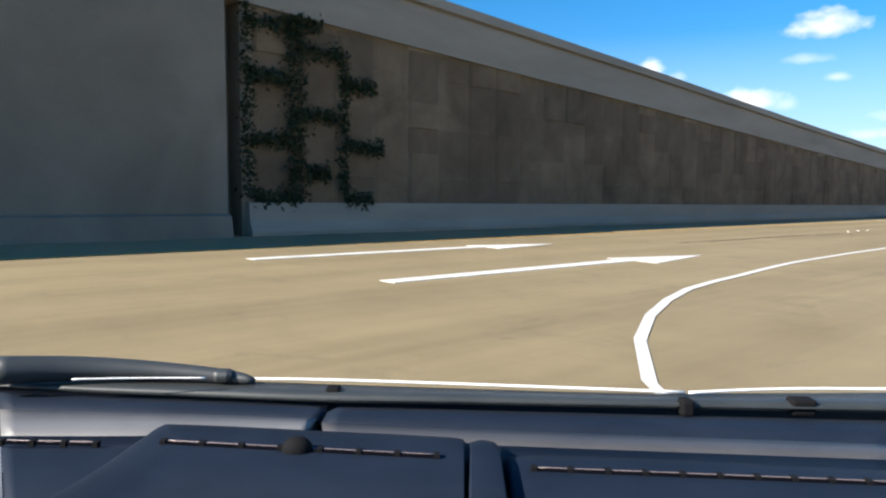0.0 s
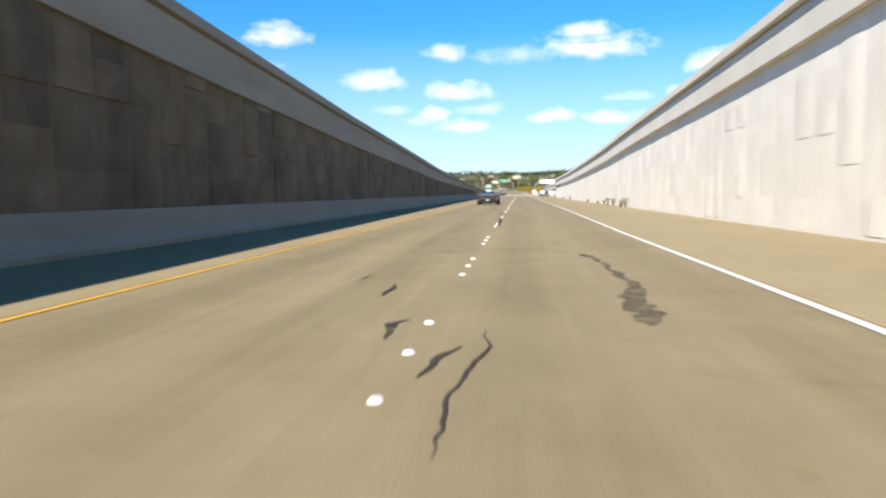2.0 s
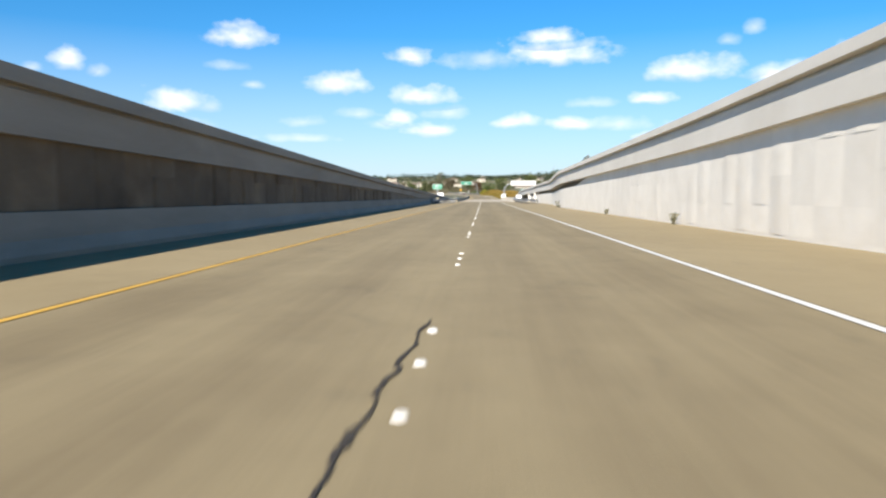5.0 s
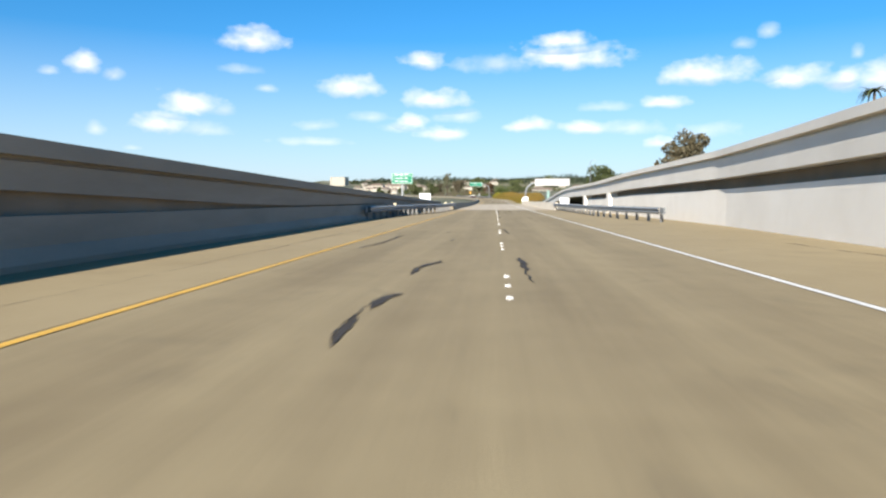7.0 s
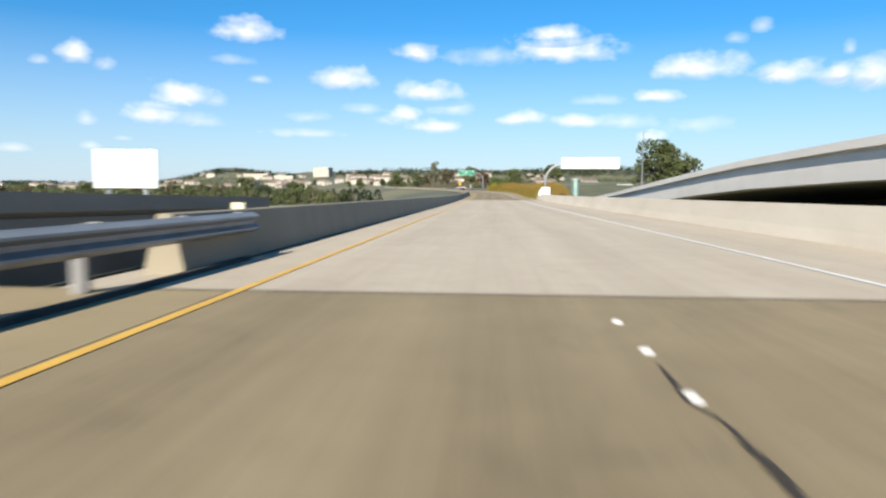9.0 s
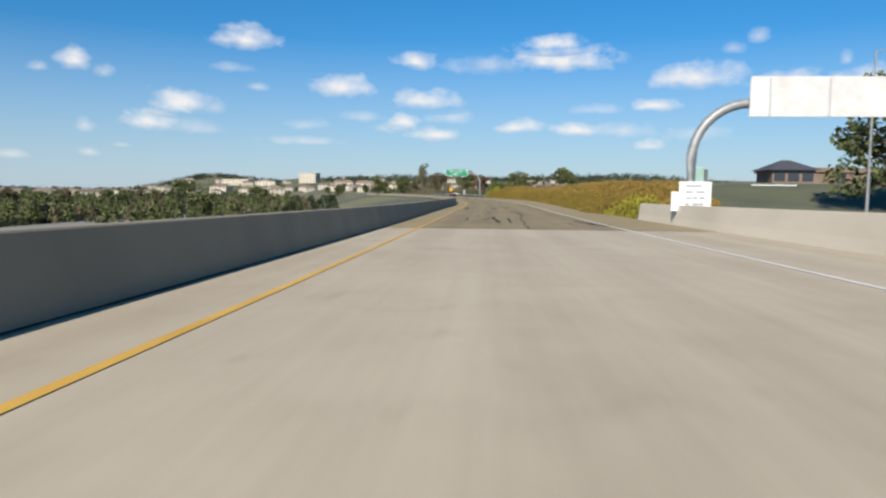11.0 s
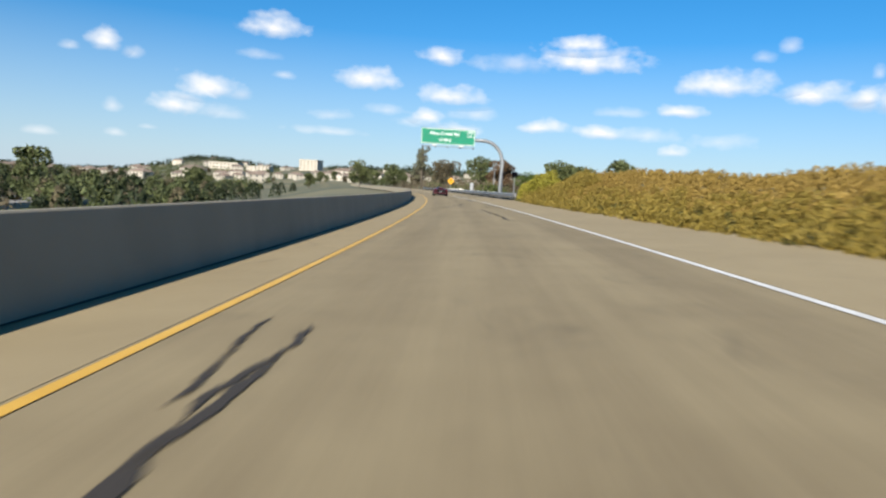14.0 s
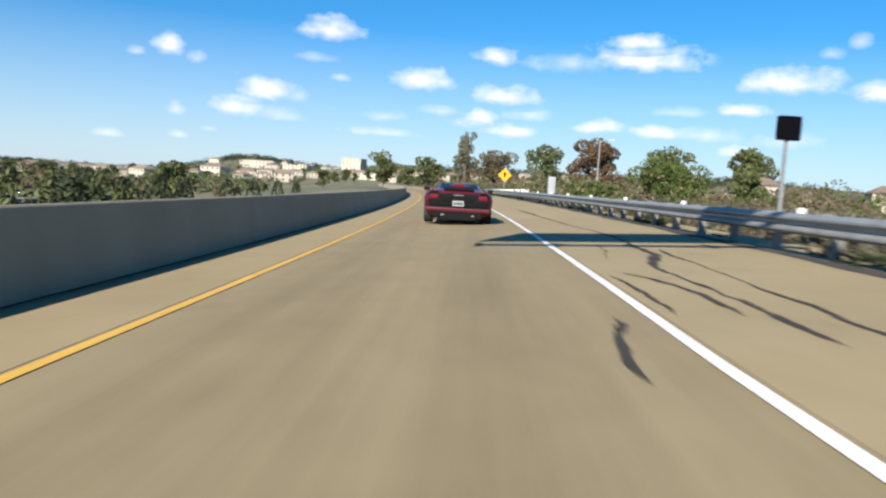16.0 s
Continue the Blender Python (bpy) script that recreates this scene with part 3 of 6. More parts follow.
crack([(342.2, 2.02), (342.0, 2.31), (341.5, 2.4), (340.6, 2.33)], 0.1, 131)
crack([(338.6, 1.03), (339.0, 1.09), (339.5, 1.22)], 0.08, 132)
crack([(339.2, 1.31), (338.9, 1.51), (338.6, 1.59)], 0.25, 133, OIL, "dull dark stain on the asphalt", 0.007)
crack([(343.0, 3.8), (340.8, 3.79), (340.0, 3.86), (338.7, 3.84)], 0.05, 134)
crack([(345.9, 6.37), (344.0, 6.48), (342.2, 6.41)], 0.05, 135)
crack([(354.1, 0.7), (363.1, 0.52)], 0.14, 136)
crack([(361.3, 2.45), (361.3, 3.41)], 0.14, 137)
crack([(376.7, 3.09), (375.8, 3.1), (375.2, 3.16)], 0.14, 138)
crack([(378.5, 3.87), (376.9, 3.88), (375.9, 3.85), (375.2, 3.83)], 0.06, 139)
crack([(379.2, 2.4), (377.8, 2.34)], 0.16, 140, OIL, "dull dark stain on the asphalt", 0.007)
crack([(412.2, 0.98), (407.5, 1.0), (403.7, 0.63), (401.1, 1.05), (399.8, 1.47), (398.5, 1.28), (397.7, 0.9), (397.0, 0.71), (396.0, 0.7), (395.3, 0.67), (394.4, 0.6), (393.6, 0.53)], 0.14, 141)
crack([(396.6, 0.81), (395.7, 0.82), (395.0, 0.79), (394.4, 0.7), (393.6, 0.73)], 0.13, 142)
crack([(477.4, 4.03), (473.6, 3.95), (470.1, 3.89), (468.4, 3.77), (467.6, 3.56), (466.9, 3.48), (466.3, 3.68)], 0.34, 150)
crack([(470.6, 3.93), (469.4, 3.9), (468.3, 3.86), (467.2, 3.86), (466.2, 3.92)], 0.5, 155)
crack([(470.1, 2.75), (468.6, 2.55), (467.5, 2.44), (466.5, 2.24)], 0.13, 151)
crack([(492.6, 5.69), (480.4, 5.22), (474.6, 5.04), (472.8, 4.89), (471.8, 4.41)], 0.1, 152)
crack([(481.6, 7.54), (474.6, 6.23), (472.0, 5.95)], 0.08, 153)
crack([(467.1, 4.54), (466.4, 4.42)], 0.1, 154)
crack([(200.8, 5.56), (199.5, 5.58), (198.2, 5.58)], 0.06, 200)
crack([(197.3, 5.51), (196.6, 5.57), (196.1, 5.61), (195.5, 5.59), (194.8, 5.57)], 0.1, 201)
crack([(195.9, 4.8), (195.4, 4.86), (194.9, 4.87)], 0.07, 202)
crack([(201.1, 3.66), (199.8, 3.73), (198.6, 3.78), (197.5, 3.87)], 0.13, 203)
crack([(196.6, 4.23), (196, 4.26)], 0.16, 204, OIL, "dull dark stain on the asphalt", 0.007)
crack([(196.1, 4.39), (195.8, 4.5), (195.4, 4.59), (195, 4.62)], 0.34, 205, OIL, "dull dark stain on the asphalt", 0.007)
crack([(195.4, 4.34), (195.1, 4.42), (194.8, 4.56)], 0.26, 206, OIL, "dull dark stain on the asphalt", 0.007)
crack([(194.5, 4), (194.3, 4.03), (194, 4.03), (193.7, 4.03)], 0.16, 207)
crack([(203.7, 3.94), (202.7, 3.81)], 0.3, 208, OIL, "dull dark stain on the asphalt", 0.007)
crack([(215.7, 3.89), (214.8, 3.9), (213.9, 3.93), (213.5, 3.94), (213, 3.96)], 0.09, 210)
crack([(213.2, 3.8), (212.7, 3.8), (212.1, 3.8), (211.7, 3.77), (211.4, 3.78)], 0.09, 211)
crack([(215.2, 4.31), (214.5, 4.36), (213.7, 4.41), (213.2, 4.44), (212.8, 4.42), (212.4, 4.48), (212, 4.46), (211.6, 4.37)], 0.16, 212, OIL, "dull dark stain on the asphalt", 0.007)
crack([(215.1, 4.32), (214.2, 4.36), (213.3, 4.46), (212.8, 4.41)], 0.09, 213)
crack([(212.6, 4.09), (212.3, 4.05), (212, 4.04), (211.7, 4.07), (211.4, 4.07)], 0.055, 214)
crack([(212.8, 4.43), (212.6, 4.5), (212, 4.47)], 0.08, 215)
crack([(212.6, 4.7), (212.3, 4.71), (212.1, 4.71)], 0.1, 216, OIL, "dull dark stain on the asphalt", 0.007)
crack([(212.3, 4.8), (212, 4.8), (211.6, 4.72), (211.5, 4.69)], 0.08, 217)
crack([(216.4, 5.52), (215.6, 5.59), (214.6, 5.56), (214.1, 5.59), (214, 5.71), (213.7, 5.93)], 0.1, 218)
crack([(214.1, 5.51), (213.4, 5.57), (212.7, 5.56)], 0.08, 219)
crack([(223.3, 5.75), (220.3, 5.69), (218.3, 5.61)], 0.09, 220)
crack([(225.9, 4.66), (222.5, 4.89), (219.4, 4.84), (217.7, 4.89)], 0.35, 221, OIL, "dull dark stain on the asphalt", 0.007)
crack([(218, 4.13), (217.6, 4.44), (216.6, 4.55)], 0.3, 222, OIL, "dull dark stain on the asphalt", 0.007)
crack([(219.9, 4.24), (218.4, 4.41)], 0.3, 223, OIL, "dull dark stain on the asphalt", 0.007)
crack([(218.1, 2.6), (219.1, 3.14)], 0.25, 224, OIL, "dull dark stain on the asphalt", 0.007)
crack([(229.8, 3.63), (225, 3.73), (221.1, 3.79), (219.3, 3.84), (219.3, 3.97)], 0.13, 225)
crack([(217.3, 5.9), (217, 6.03)], 0.14, 226)

crack([(173.5, 10.6), (171.0, 10.7), (168.6, 10.95), (166.0, 11.1), (160.0, 11.12), (152.0, 11.1)], 0.16, 230, OIL, "dark dirt along the foot of the pale wall", 0.007)
crack([(329.8, 6.76), (327.9, 6.78), (326.6, 6.78), (325.4, 6.95)], 0.45, 231, OIL, "dull dark stain on the asphalt", 0.007)
crack([(160.8, 2.34), (161.3, 2.27), (162.2, 2.27), (162.8, 2.28), (163.4, 2.37), (163.3, 2.65)], 0.08, 232)
crack([(180.9, 3.76), (180.3, 3.78), (179.6, 3.82), (178.7, 3.85), (178, 3.86), (177.4, 3.9)], 0.17, 233)

# ---- walls
LEFT_TOP = [(-60, 9.9), (-20, 8.4), (5, 7.28), (15, 6.82), (30, 6.15), (45, 5.38), (60, 4.7), (80, 4.0), (92, 3.55), (105, 3.14), (150, 2.2), (185, 1.66), (220, 1.2), (245, 0.88)]
FACE = -3.6
COPING_DEEP = [(20, 1.5), (90, 1.2), (150, 0.74), (165, 0.77), (178, 0.93), (200, 0.95)]
coping_foot = lambda s: max(0.86 if s < 200 else 0.3, lerp(LEFT_TOP, s) - lerp(COPING_DEEP, s))
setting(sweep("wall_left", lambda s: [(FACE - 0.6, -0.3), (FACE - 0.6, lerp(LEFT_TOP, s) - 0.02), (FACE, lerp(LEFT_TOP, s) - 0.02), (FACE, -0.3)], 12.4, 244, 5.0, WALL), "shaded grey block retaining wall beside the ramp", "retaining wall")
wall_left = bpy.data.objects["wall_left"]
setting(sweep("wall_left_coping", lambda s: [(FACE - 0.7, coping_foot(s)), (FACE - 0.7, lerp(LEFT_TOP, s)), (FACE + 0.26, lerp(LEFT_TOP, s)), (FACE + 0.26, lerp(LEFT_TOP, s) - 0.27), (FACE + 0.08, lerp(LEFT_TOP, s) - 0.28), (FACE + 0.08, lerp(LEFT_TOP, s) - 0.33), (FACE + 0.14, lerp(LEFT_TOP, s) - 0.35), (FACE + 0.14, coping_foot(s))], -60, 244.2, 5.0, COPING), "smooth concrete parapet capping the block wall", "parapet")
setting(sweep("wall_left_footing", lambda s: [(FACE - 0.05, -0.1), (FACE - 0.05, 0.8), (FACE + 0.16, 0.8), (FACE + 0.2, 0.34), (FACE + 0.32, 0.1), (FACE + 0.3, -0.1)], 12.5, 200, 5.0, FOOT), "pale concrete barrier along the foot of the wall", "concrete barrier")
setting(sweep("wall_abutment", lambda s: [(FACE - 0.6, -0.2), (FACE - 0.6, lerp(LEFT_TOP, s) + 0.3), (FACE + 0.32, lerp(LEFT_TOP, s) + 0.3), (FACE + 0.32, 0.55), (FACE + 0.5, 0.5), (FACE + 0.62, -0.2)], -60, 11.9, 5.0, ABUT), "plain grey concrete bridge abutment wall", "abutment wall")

setting(sweep("wall_recess", lambda s: [(FACE - 1.3, -0.2), (FACE - 1.3, 7.6), (FACE - 0.61, 7.6), (FACE - 0.61, -0.2)], 9.0, 15.0, 6.0, WALL), "dark recessed joint between abutment and block wall", "wall joint")

RIGHT_TOP = [(26, 6.4), (40, 5.85), (52, 5.45), (61, 5.2), (72, 4.9), (82, 4.55), (94, 4.25), (118, 3.78), (128, 3.67), (154, 3.42), (180, 3.15), (205, 3.0), (220, 2.75), (245, 2.62), (255, 2.4), (265, 1.97), (281, 1.23), (294, 0.7)]
RIGHT_FACE = [(26, 11.2), (160, 11.3), (186, 13.0), (300, 13.0)]
rf = lambda s: lerp(RIGHT_FACE, s)
rt = lambda s: lerp(RIGHT_TOP, s)
# Slot added under the parapet so that its overhang shadow comes out dark.
shadow_slot = lambda s: lerp([(128, 0.02), (150, 1.62), (186, 1.6), (229, 1.5)], s)
setting(sweep("wall_right", lambda s: [(rf(s), -0.3), (rf(s), rt(s) - shadow_slot(s)), (rf(s) + 0.6, rt(s) - shadow_slot(s)), (rf(s) + 0.6, -0.3)], 26, 229, 4.0, PALE), "sunlit pale concrete block retaining wall", "retaining wall")
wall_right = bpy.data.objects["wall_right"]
setting(sweep("wall_right_back", lambda s: [(rf(s) + 0.42, 0.3), (rf(s) + 0.42, rt(s) - 1.16), (rf(s) + 0.58, rt(s) - 1.16), (rf(s) + 0.58, 0.3)], 140, 229, 4.0, WALL), "grey back of the slot added to darken the parapet's shadow", "retaining wall")
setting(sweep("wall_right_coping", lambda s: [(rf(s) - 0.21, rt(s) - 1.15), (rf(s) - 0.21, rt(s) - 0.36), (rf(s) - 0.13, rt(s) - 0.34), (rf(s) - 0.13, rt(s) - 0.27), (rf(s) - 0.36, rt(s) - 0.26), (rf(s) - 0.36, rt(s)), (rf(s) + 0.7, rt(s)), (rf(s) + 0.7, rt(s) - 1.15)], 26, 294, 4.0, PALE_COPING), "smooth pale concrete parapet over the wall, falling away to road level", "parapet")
setting(sweep("wall_right_low", lambda s: [(rf(s), -0.3), (rf(s), 0.5), (rf(s) + 0.6, 0.5), (rf(s) + 0.6, -0.3)], 229.2, 240, 4.0, PALE), "low pale concrete wall under the flyover parapet", "retaining wall")
setting(sweep("wall_flare", lambda s: [(11.2, -0.3), (11.2, 6.42), (30.0, 6.42), (30.0, -0.3)], 25.2, 26.0, 0.8, PALE), "end wall turning away from the on-ramp", "retaining wall")
setting(sweep("flyover_deck", lambda s: [(13.6, rt(s) - 1.15), (13.6, rt(s) - 0.75), (24.0, rt(s) - 0.75), (24.0, rt(s) - 1.15)], 206, 284, 4.0, BARRIER), "concrete deck of the neighbouring flyover", "flyover deck")
setting(sweep("flyover_back_wall", lambda s: [(23.0, -1.5), (23.0, rt(s) - 1.16), (23.5, rt(s) - 1.16), (23.5, -1.5)], 206, 270, 4.0, BARRIER), "dim back wall in the gap under the flyover", "wall")
for s in (213.6, 228.9):
    setting(sweep("flyover_pier", lambda q: [(12.75, -0.2), (12.75, rt(q) - 1.15), (13.5, rt(q) - 1.15), (13.5, -0.2)], s, s + 1.3, 1.3, PALE), "pale concrete pier between the flyover openings", "pier")

# ---- median and bridge barriers
MEDIAN_FOOT = [(232, -1.15), (260, -1.2), (340, -1.3), (380, -1.4), (450, -1.43), (470, -1.5), (760, -1.5)]
GRIT = surface("dark_grit", (0.016, 0.013, 0.011), (0.05, 0.04, 0.03), 2.0, 0.95, 0.6, 60.0)
MEDIAN_TOP = [(234, 0.76), (352, 0.75), (376, 0.88), (760, 0.88)]


def sloped(base):
    return lambda s: [(base(s) - 0.58, -0.15), (base(s) - 0.56, 0.0), (base(s) - 0.37, lerp(MEDIAN_TOP, s) - 0.02), (base(s) - 0.35, lerp(MEDIAN_TOP, s)), (base(s) - 0.19, lerp(MEDIAN_TOP, s)), (base(s) - 0.17, lerp(MEDIAN_TOP, s) - 0.02), (base(s) - 0.02, 0.0), (base(s), -0.15)]


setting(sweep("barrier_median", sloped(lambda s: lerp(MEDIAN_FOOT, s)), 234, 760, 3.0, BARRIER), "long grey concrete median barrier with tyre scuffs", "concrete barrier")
setting(sweep("debris", lambda s: [(lerp(MEDIAN_FOOT, s) - 0.04, 0.009), (lerp(MEDIAN_FOOT, s) + 0.05 + 0.03 * math.sin(s * 1.7) * math.sin(s * 0.43), 0.009)], 234, 700, 1.0, GRIT, closed=False), "dark grit lying along the foot of the median barrier", "debris")
PARAPET = [(232, 9.95), (300, 10.2), (325, 10.15), (339, 10.2)]
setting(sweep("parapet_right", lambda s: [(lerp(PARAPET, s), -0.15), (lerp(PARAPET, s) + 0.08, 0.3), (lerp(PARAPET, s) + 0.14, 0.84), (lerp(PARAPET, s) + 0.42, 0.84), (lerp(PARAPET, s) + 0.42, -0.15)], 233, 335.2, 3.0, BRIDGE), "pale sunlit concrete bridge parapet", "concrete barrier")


# ---- ground
def to_road(x, y):
    s = y.copy()
    for _ in range(12):
        e = np.clip(s, CURVE_START, CURVE_END)
        a = CURVE * (e - CURVE_START)
        cx = np.where(s > CURVE_START, -(1 - np.cos(a)) / CURVE, 0)
        cy = np.where(s > CURVE_START, CURVE_START + np.sin(a) / CURVE, s)
        far = np.maximum(s - CURVE_END, 0)
        cx, cy = cx - np.sin(a) * far, cy + np.cos(a) * far
        s = s + (-(x - cx) * np.sin(a) + (y - cy) * np.cos(a)) * 0.8
    return s, (x - cx) * np.cos(a) + (y - cy) * np.sin(a)


def sm(a, b, v):
    u = np.clip((v - a) / (b - a), 0, 1)
    return u * u * (3 - 2 * u)


def land(x, y):
    """Height of the ground sheet under world points."""
    x, y = np.asarray(x, float), np.asarray(y, float)
    s, d = to_road(x, y)
    bk = np.tan(BANK * sm(BANK_START, BANK_END, s))
    near = np.clip(d, -4, 30)
    u = np.clip((s - 270) / 100, 0, 1)
    z = GRADE * (np.maximum(0, 270 - s) + 100 * (0.5 - u + u ** 3 - u ** 4 / 2)) * (1 - sm(45, 140, np.abs(d)))
    z = z - 0.45 + (near - PIVOT) * bk * (1 - sm(640, 900, s))
    z = z + (1 - sm(-9, -2.5, d)) * 0.3 * sm(225, 250, s)
    z = z + (1 - sm(-5.6, -5.2, d)) * np.interp(s, [p for p, _ in LEFT_TOP], [max(0.4, v - 0.9) for _, v in LEFT_TOP]) * (1 - sm(215, 240, s))
    rise = np.interp(s, [26.5, 27, 40, 100, 200, 230, 300, 338, 345, 352, 362, 380, 420, 440, 452, 462, 471, 475], [0, 5.4, 5.2, 3.6, 2.4, 0, 0, 0.9, 2.0, 2.25, 2.25, 1.95, 1.5, 1.6, 2.05, 2.25, 2.0, -0.4])
    edge = np.interp(s, [20, 160, 186, 325, 336, 350, 383, 430, 465], [12.4, 12.4, 14.2, 24, 11.0, 10.3, 9.5, 8.4, 8.2])
    slope = np.where(s < 300, 0.6, np.where(s < 345, 2.5, 5.0))
    z = z + rise * np.clip((d - edge) / slope, 0, 1) * (1 - 0.75 * sm(15.0, 18.5, d) * sm(330, 336, s) * (1 - sm(358, 372, s)))
    far = np.hypot(x, y - 250)
    roll = 5 * np.sin(x * 0.006 + 1) * np.sin(y * 0.005) + 3 * np.sin(x * 0.017 + y * 0.011)
    z = z - 5.2 * sm(8, 42, -d) * sm(260, 400, s)
    hill = sm(420, 800, far) * 3 + sm(650, 1500, far) * (25 + roll + 2 * np.exp(-(((x + 330) / 160) ** 2)) + 5 * np.exp(-(((x - 350) / 200) ** 2)))
    left = -x / np.maximum(y - 350, 60)
    hill = hill * (1 - 0.9 * sm(0.42, 0.58, left)) + 5 * np.exp(-(((left - 0.41) / 0.05) ** 2)) * sm(900, 1300, far)
    return z + hill * sm(150, 500, y)


xs = np.concatenate([-np.geomspace(2600, 46, 36), np.arange(-44, 46, 1.5), np.geomspace(46, 2600, 36)])
ys = np.concatenate([np.linspace(-400, -70, 8), np.arange(-64, 700, 3.0), np.geomspace(702, 3600, 46)])
X, Y = np.meshgrid(xs, ys)
Z = land(X.ravel(), Y.ravel())
nx = len(xs)
ground = solid("ground", np.stack([X.ravel(), Y.ravel(), Z], 1).tolist(), [(j * nx + i, j * nx + i + 1, (j + 1) * nx + i + 1, (j + 1) * nx + i) for j in range(len(ys) - 1) for i in range(nx - 1)], TURF, flat=False)
setting(ground, "rolling dry scrub land round the freeway", "ground")

# ---- guardrails
def rail_profile(d, side, drop=0.0):
    """A W-shaped beam; side +1: its face looks right."""
    pts = [(0.0, 0.40), (0.03, 0.42), (0.095, 0.455), (0.095, 0.485), (0.01, 0.535), (0.01, 0.585), (0.095, 0.635), (0.095, 0.665), (0.03, 0.70), (0.0, 0.72)]
    front = [(d + side * a, z - drop) for a, z in pts]
    return front + [(d + side * (a - 0.012), z - drop) for a, z in reversed(pts)]


post_me = {}


def guardrail(table, s0, s1, side, label, gap=1.9, drop=0.0, tabs=False):
    g = thing("guardrail", Matrix.Identity(4), label, "guardrail")
    sweep("rail", lambda s: rail_profile(lerp(table, s), side, drop), s0, s1, 1.5, STEEL, g, "galvanised W-shaped steel beam")
    if "post" not in post_me:
        bm = boxed(-0.075, 0.075, -0.055, 0.055, -0.5, 0.7, bevel=0.01)
        post_me["post"] = part("post", bm, POST_WOOD, g)
        post_me["block"] = part("spacer_block", boxed(-0.08, 0.08, -0.055, 0.055, 0.40, 0.73, bevel=0.01), POST_WOOD, g)
    for i, s in enumerate(steps(s0 + 0.4, s1 - 0.4, gap)):
        m = stand(s, lerp(table, s) - side * 0.26, -drop)
        b = stand(s, lerp(table, s) - side * 0.09, -drop)
        for key, mm in (("post", m), ("block", b)):
            src = post_me[key]
            if src.parent is g and "used" not in src:
                src["used"] = 1
                ob = src
            else:
                ob = new(src.name.split(".")[0], src.data)
                ob.parent = g
            ob.matrix_world = mm
    if tabs:
        for s in steps(s0 + 16, s1 - 40, 6.1):
            tab = part("reflector_tab", boxed(-0.05, 0.05, -0.02, 0.02, 0.71, 0.80, bevel=0.006), SIGN_WHITE, g, "small white reflector on the beam")
            tab.matrix_world = stand(s, lerp(table, s) - side * 0.05, -drop)
    end = bmesh.new()
    box(end, -0.05, -0.02, -0.55, 0.12, 0.43, 0.70, 0.012)
    box(end, -0.02, 0.05, -0.60, -0.50, 0.40, 0.73, 0.03)
    e = part("end_terminal", end, STEEL, g, "flat steel end shoe")
    e.matrix_world = stand(s0 - 0.1, lerp(table, s0) - side * 0.1, -drop)
    return g


guardrail([(183, -3.1), (192, -3.05), (200, -2.75), (212, -2.2), (219, -1.55), (236, -1.15)], 192, 236.5, 1, "galvanised steel guardrail on grey posts, leading to the median barrier")
guardrail([(189, 11.3), (197, 10.45), (204, 10.1), (225, 10.2), (234, 10.0)], 189.5, 234, -1, "galvanised steel guardrail on grey posts before the bridge parapet")
OUTER_RAIL = [(462, 7.75), (490, 7.5), (505, 7.55), (560, 8.1)]
guardrail(OUTER_RAIL, 470, 600, -1, "galvanised steel guardrail along the outer shoulder", drop=0.07, tabs=True)
setting(sweep("debris", lambda s: [(lerp(OUTER_RAIL, s) - 0.22 + 0.08 * math.sin(s * 1.3) * math.sin(s * 0.47), 0.008), (lerp(OUTER_RAIL, s) + 0.1, 0.008)], 471, 600, 1.0, GRIT, closed=False), "dark grit and dead leaves along the foot of the guardrail", "debris")
setting(sweep("parapet_end", lambda s: [(8.9, -0.6), (8.9, 0.62), (13.4, 0.62), (13.4, -0.6)], 566, 566.5, 0.5, PALE), "low pale concrete wall behind the guardrail", "concrete barrier")
for s, d in ((200.5, -2.95), (226, -1.5), (236.8, -1.5), (237.5, -4.4)):
    b = tagged(part("reflector_block", boxed(-0.11, 0.11, -0.05, 0.05, 0.72, 0.86, bevel=0.01), surface("buff_plastic_%d" % s, (0.5, 0.42, 0.26), (0.62, 0.54, 0.36), 4.0, 0.6, 0.0), None), "buff reflector block on top of the guardrail", "reflector")
    b.matrix_world = stand(s, d)
dark_curb = sweep("curb", lambda s: [(lerp([(196, -3.0), (203, -2.4), (214, -1.15), (234, -1.05)], s) + k, z) for k, z in ((-0.1, 0.0), (-0.1, 0.05), (0.0, 0.05), (0.03, 0.0))], 197, 236, 2.0, surface("asphalt_curb", (0.018, 0.015, 0.012), (0.045, 0.038, 0.03), 1.0, 0.9, 0.4), None)
setting(dark_curb, "low dark asphalt curb under the guardrail", "curb")

# ---- split-face blocks on the walls
PANEL_W, PANEL_H = 1.2, 1.44


def panel_mesh(name, width, height, proud, material, across, gap, slant):
    """One precast wall panel with eased edges."""
    bm = boxed(0, proud * across, -width / 2 + gap, width / 2 - gap, gap, height - gap)
    for v in bm.verts:
        if abs(v.co.x) > 1e-4:
            v.co.y -= math.copysign(slant, v.co.y)
    me = bpy.data.meshes.new(name)
    bmesh.ops.recalc_face_normals(bm, faces=bm.faces)
    bm.to_mesh(me)
    bm.free()
    me.materials.append(material)
    return me


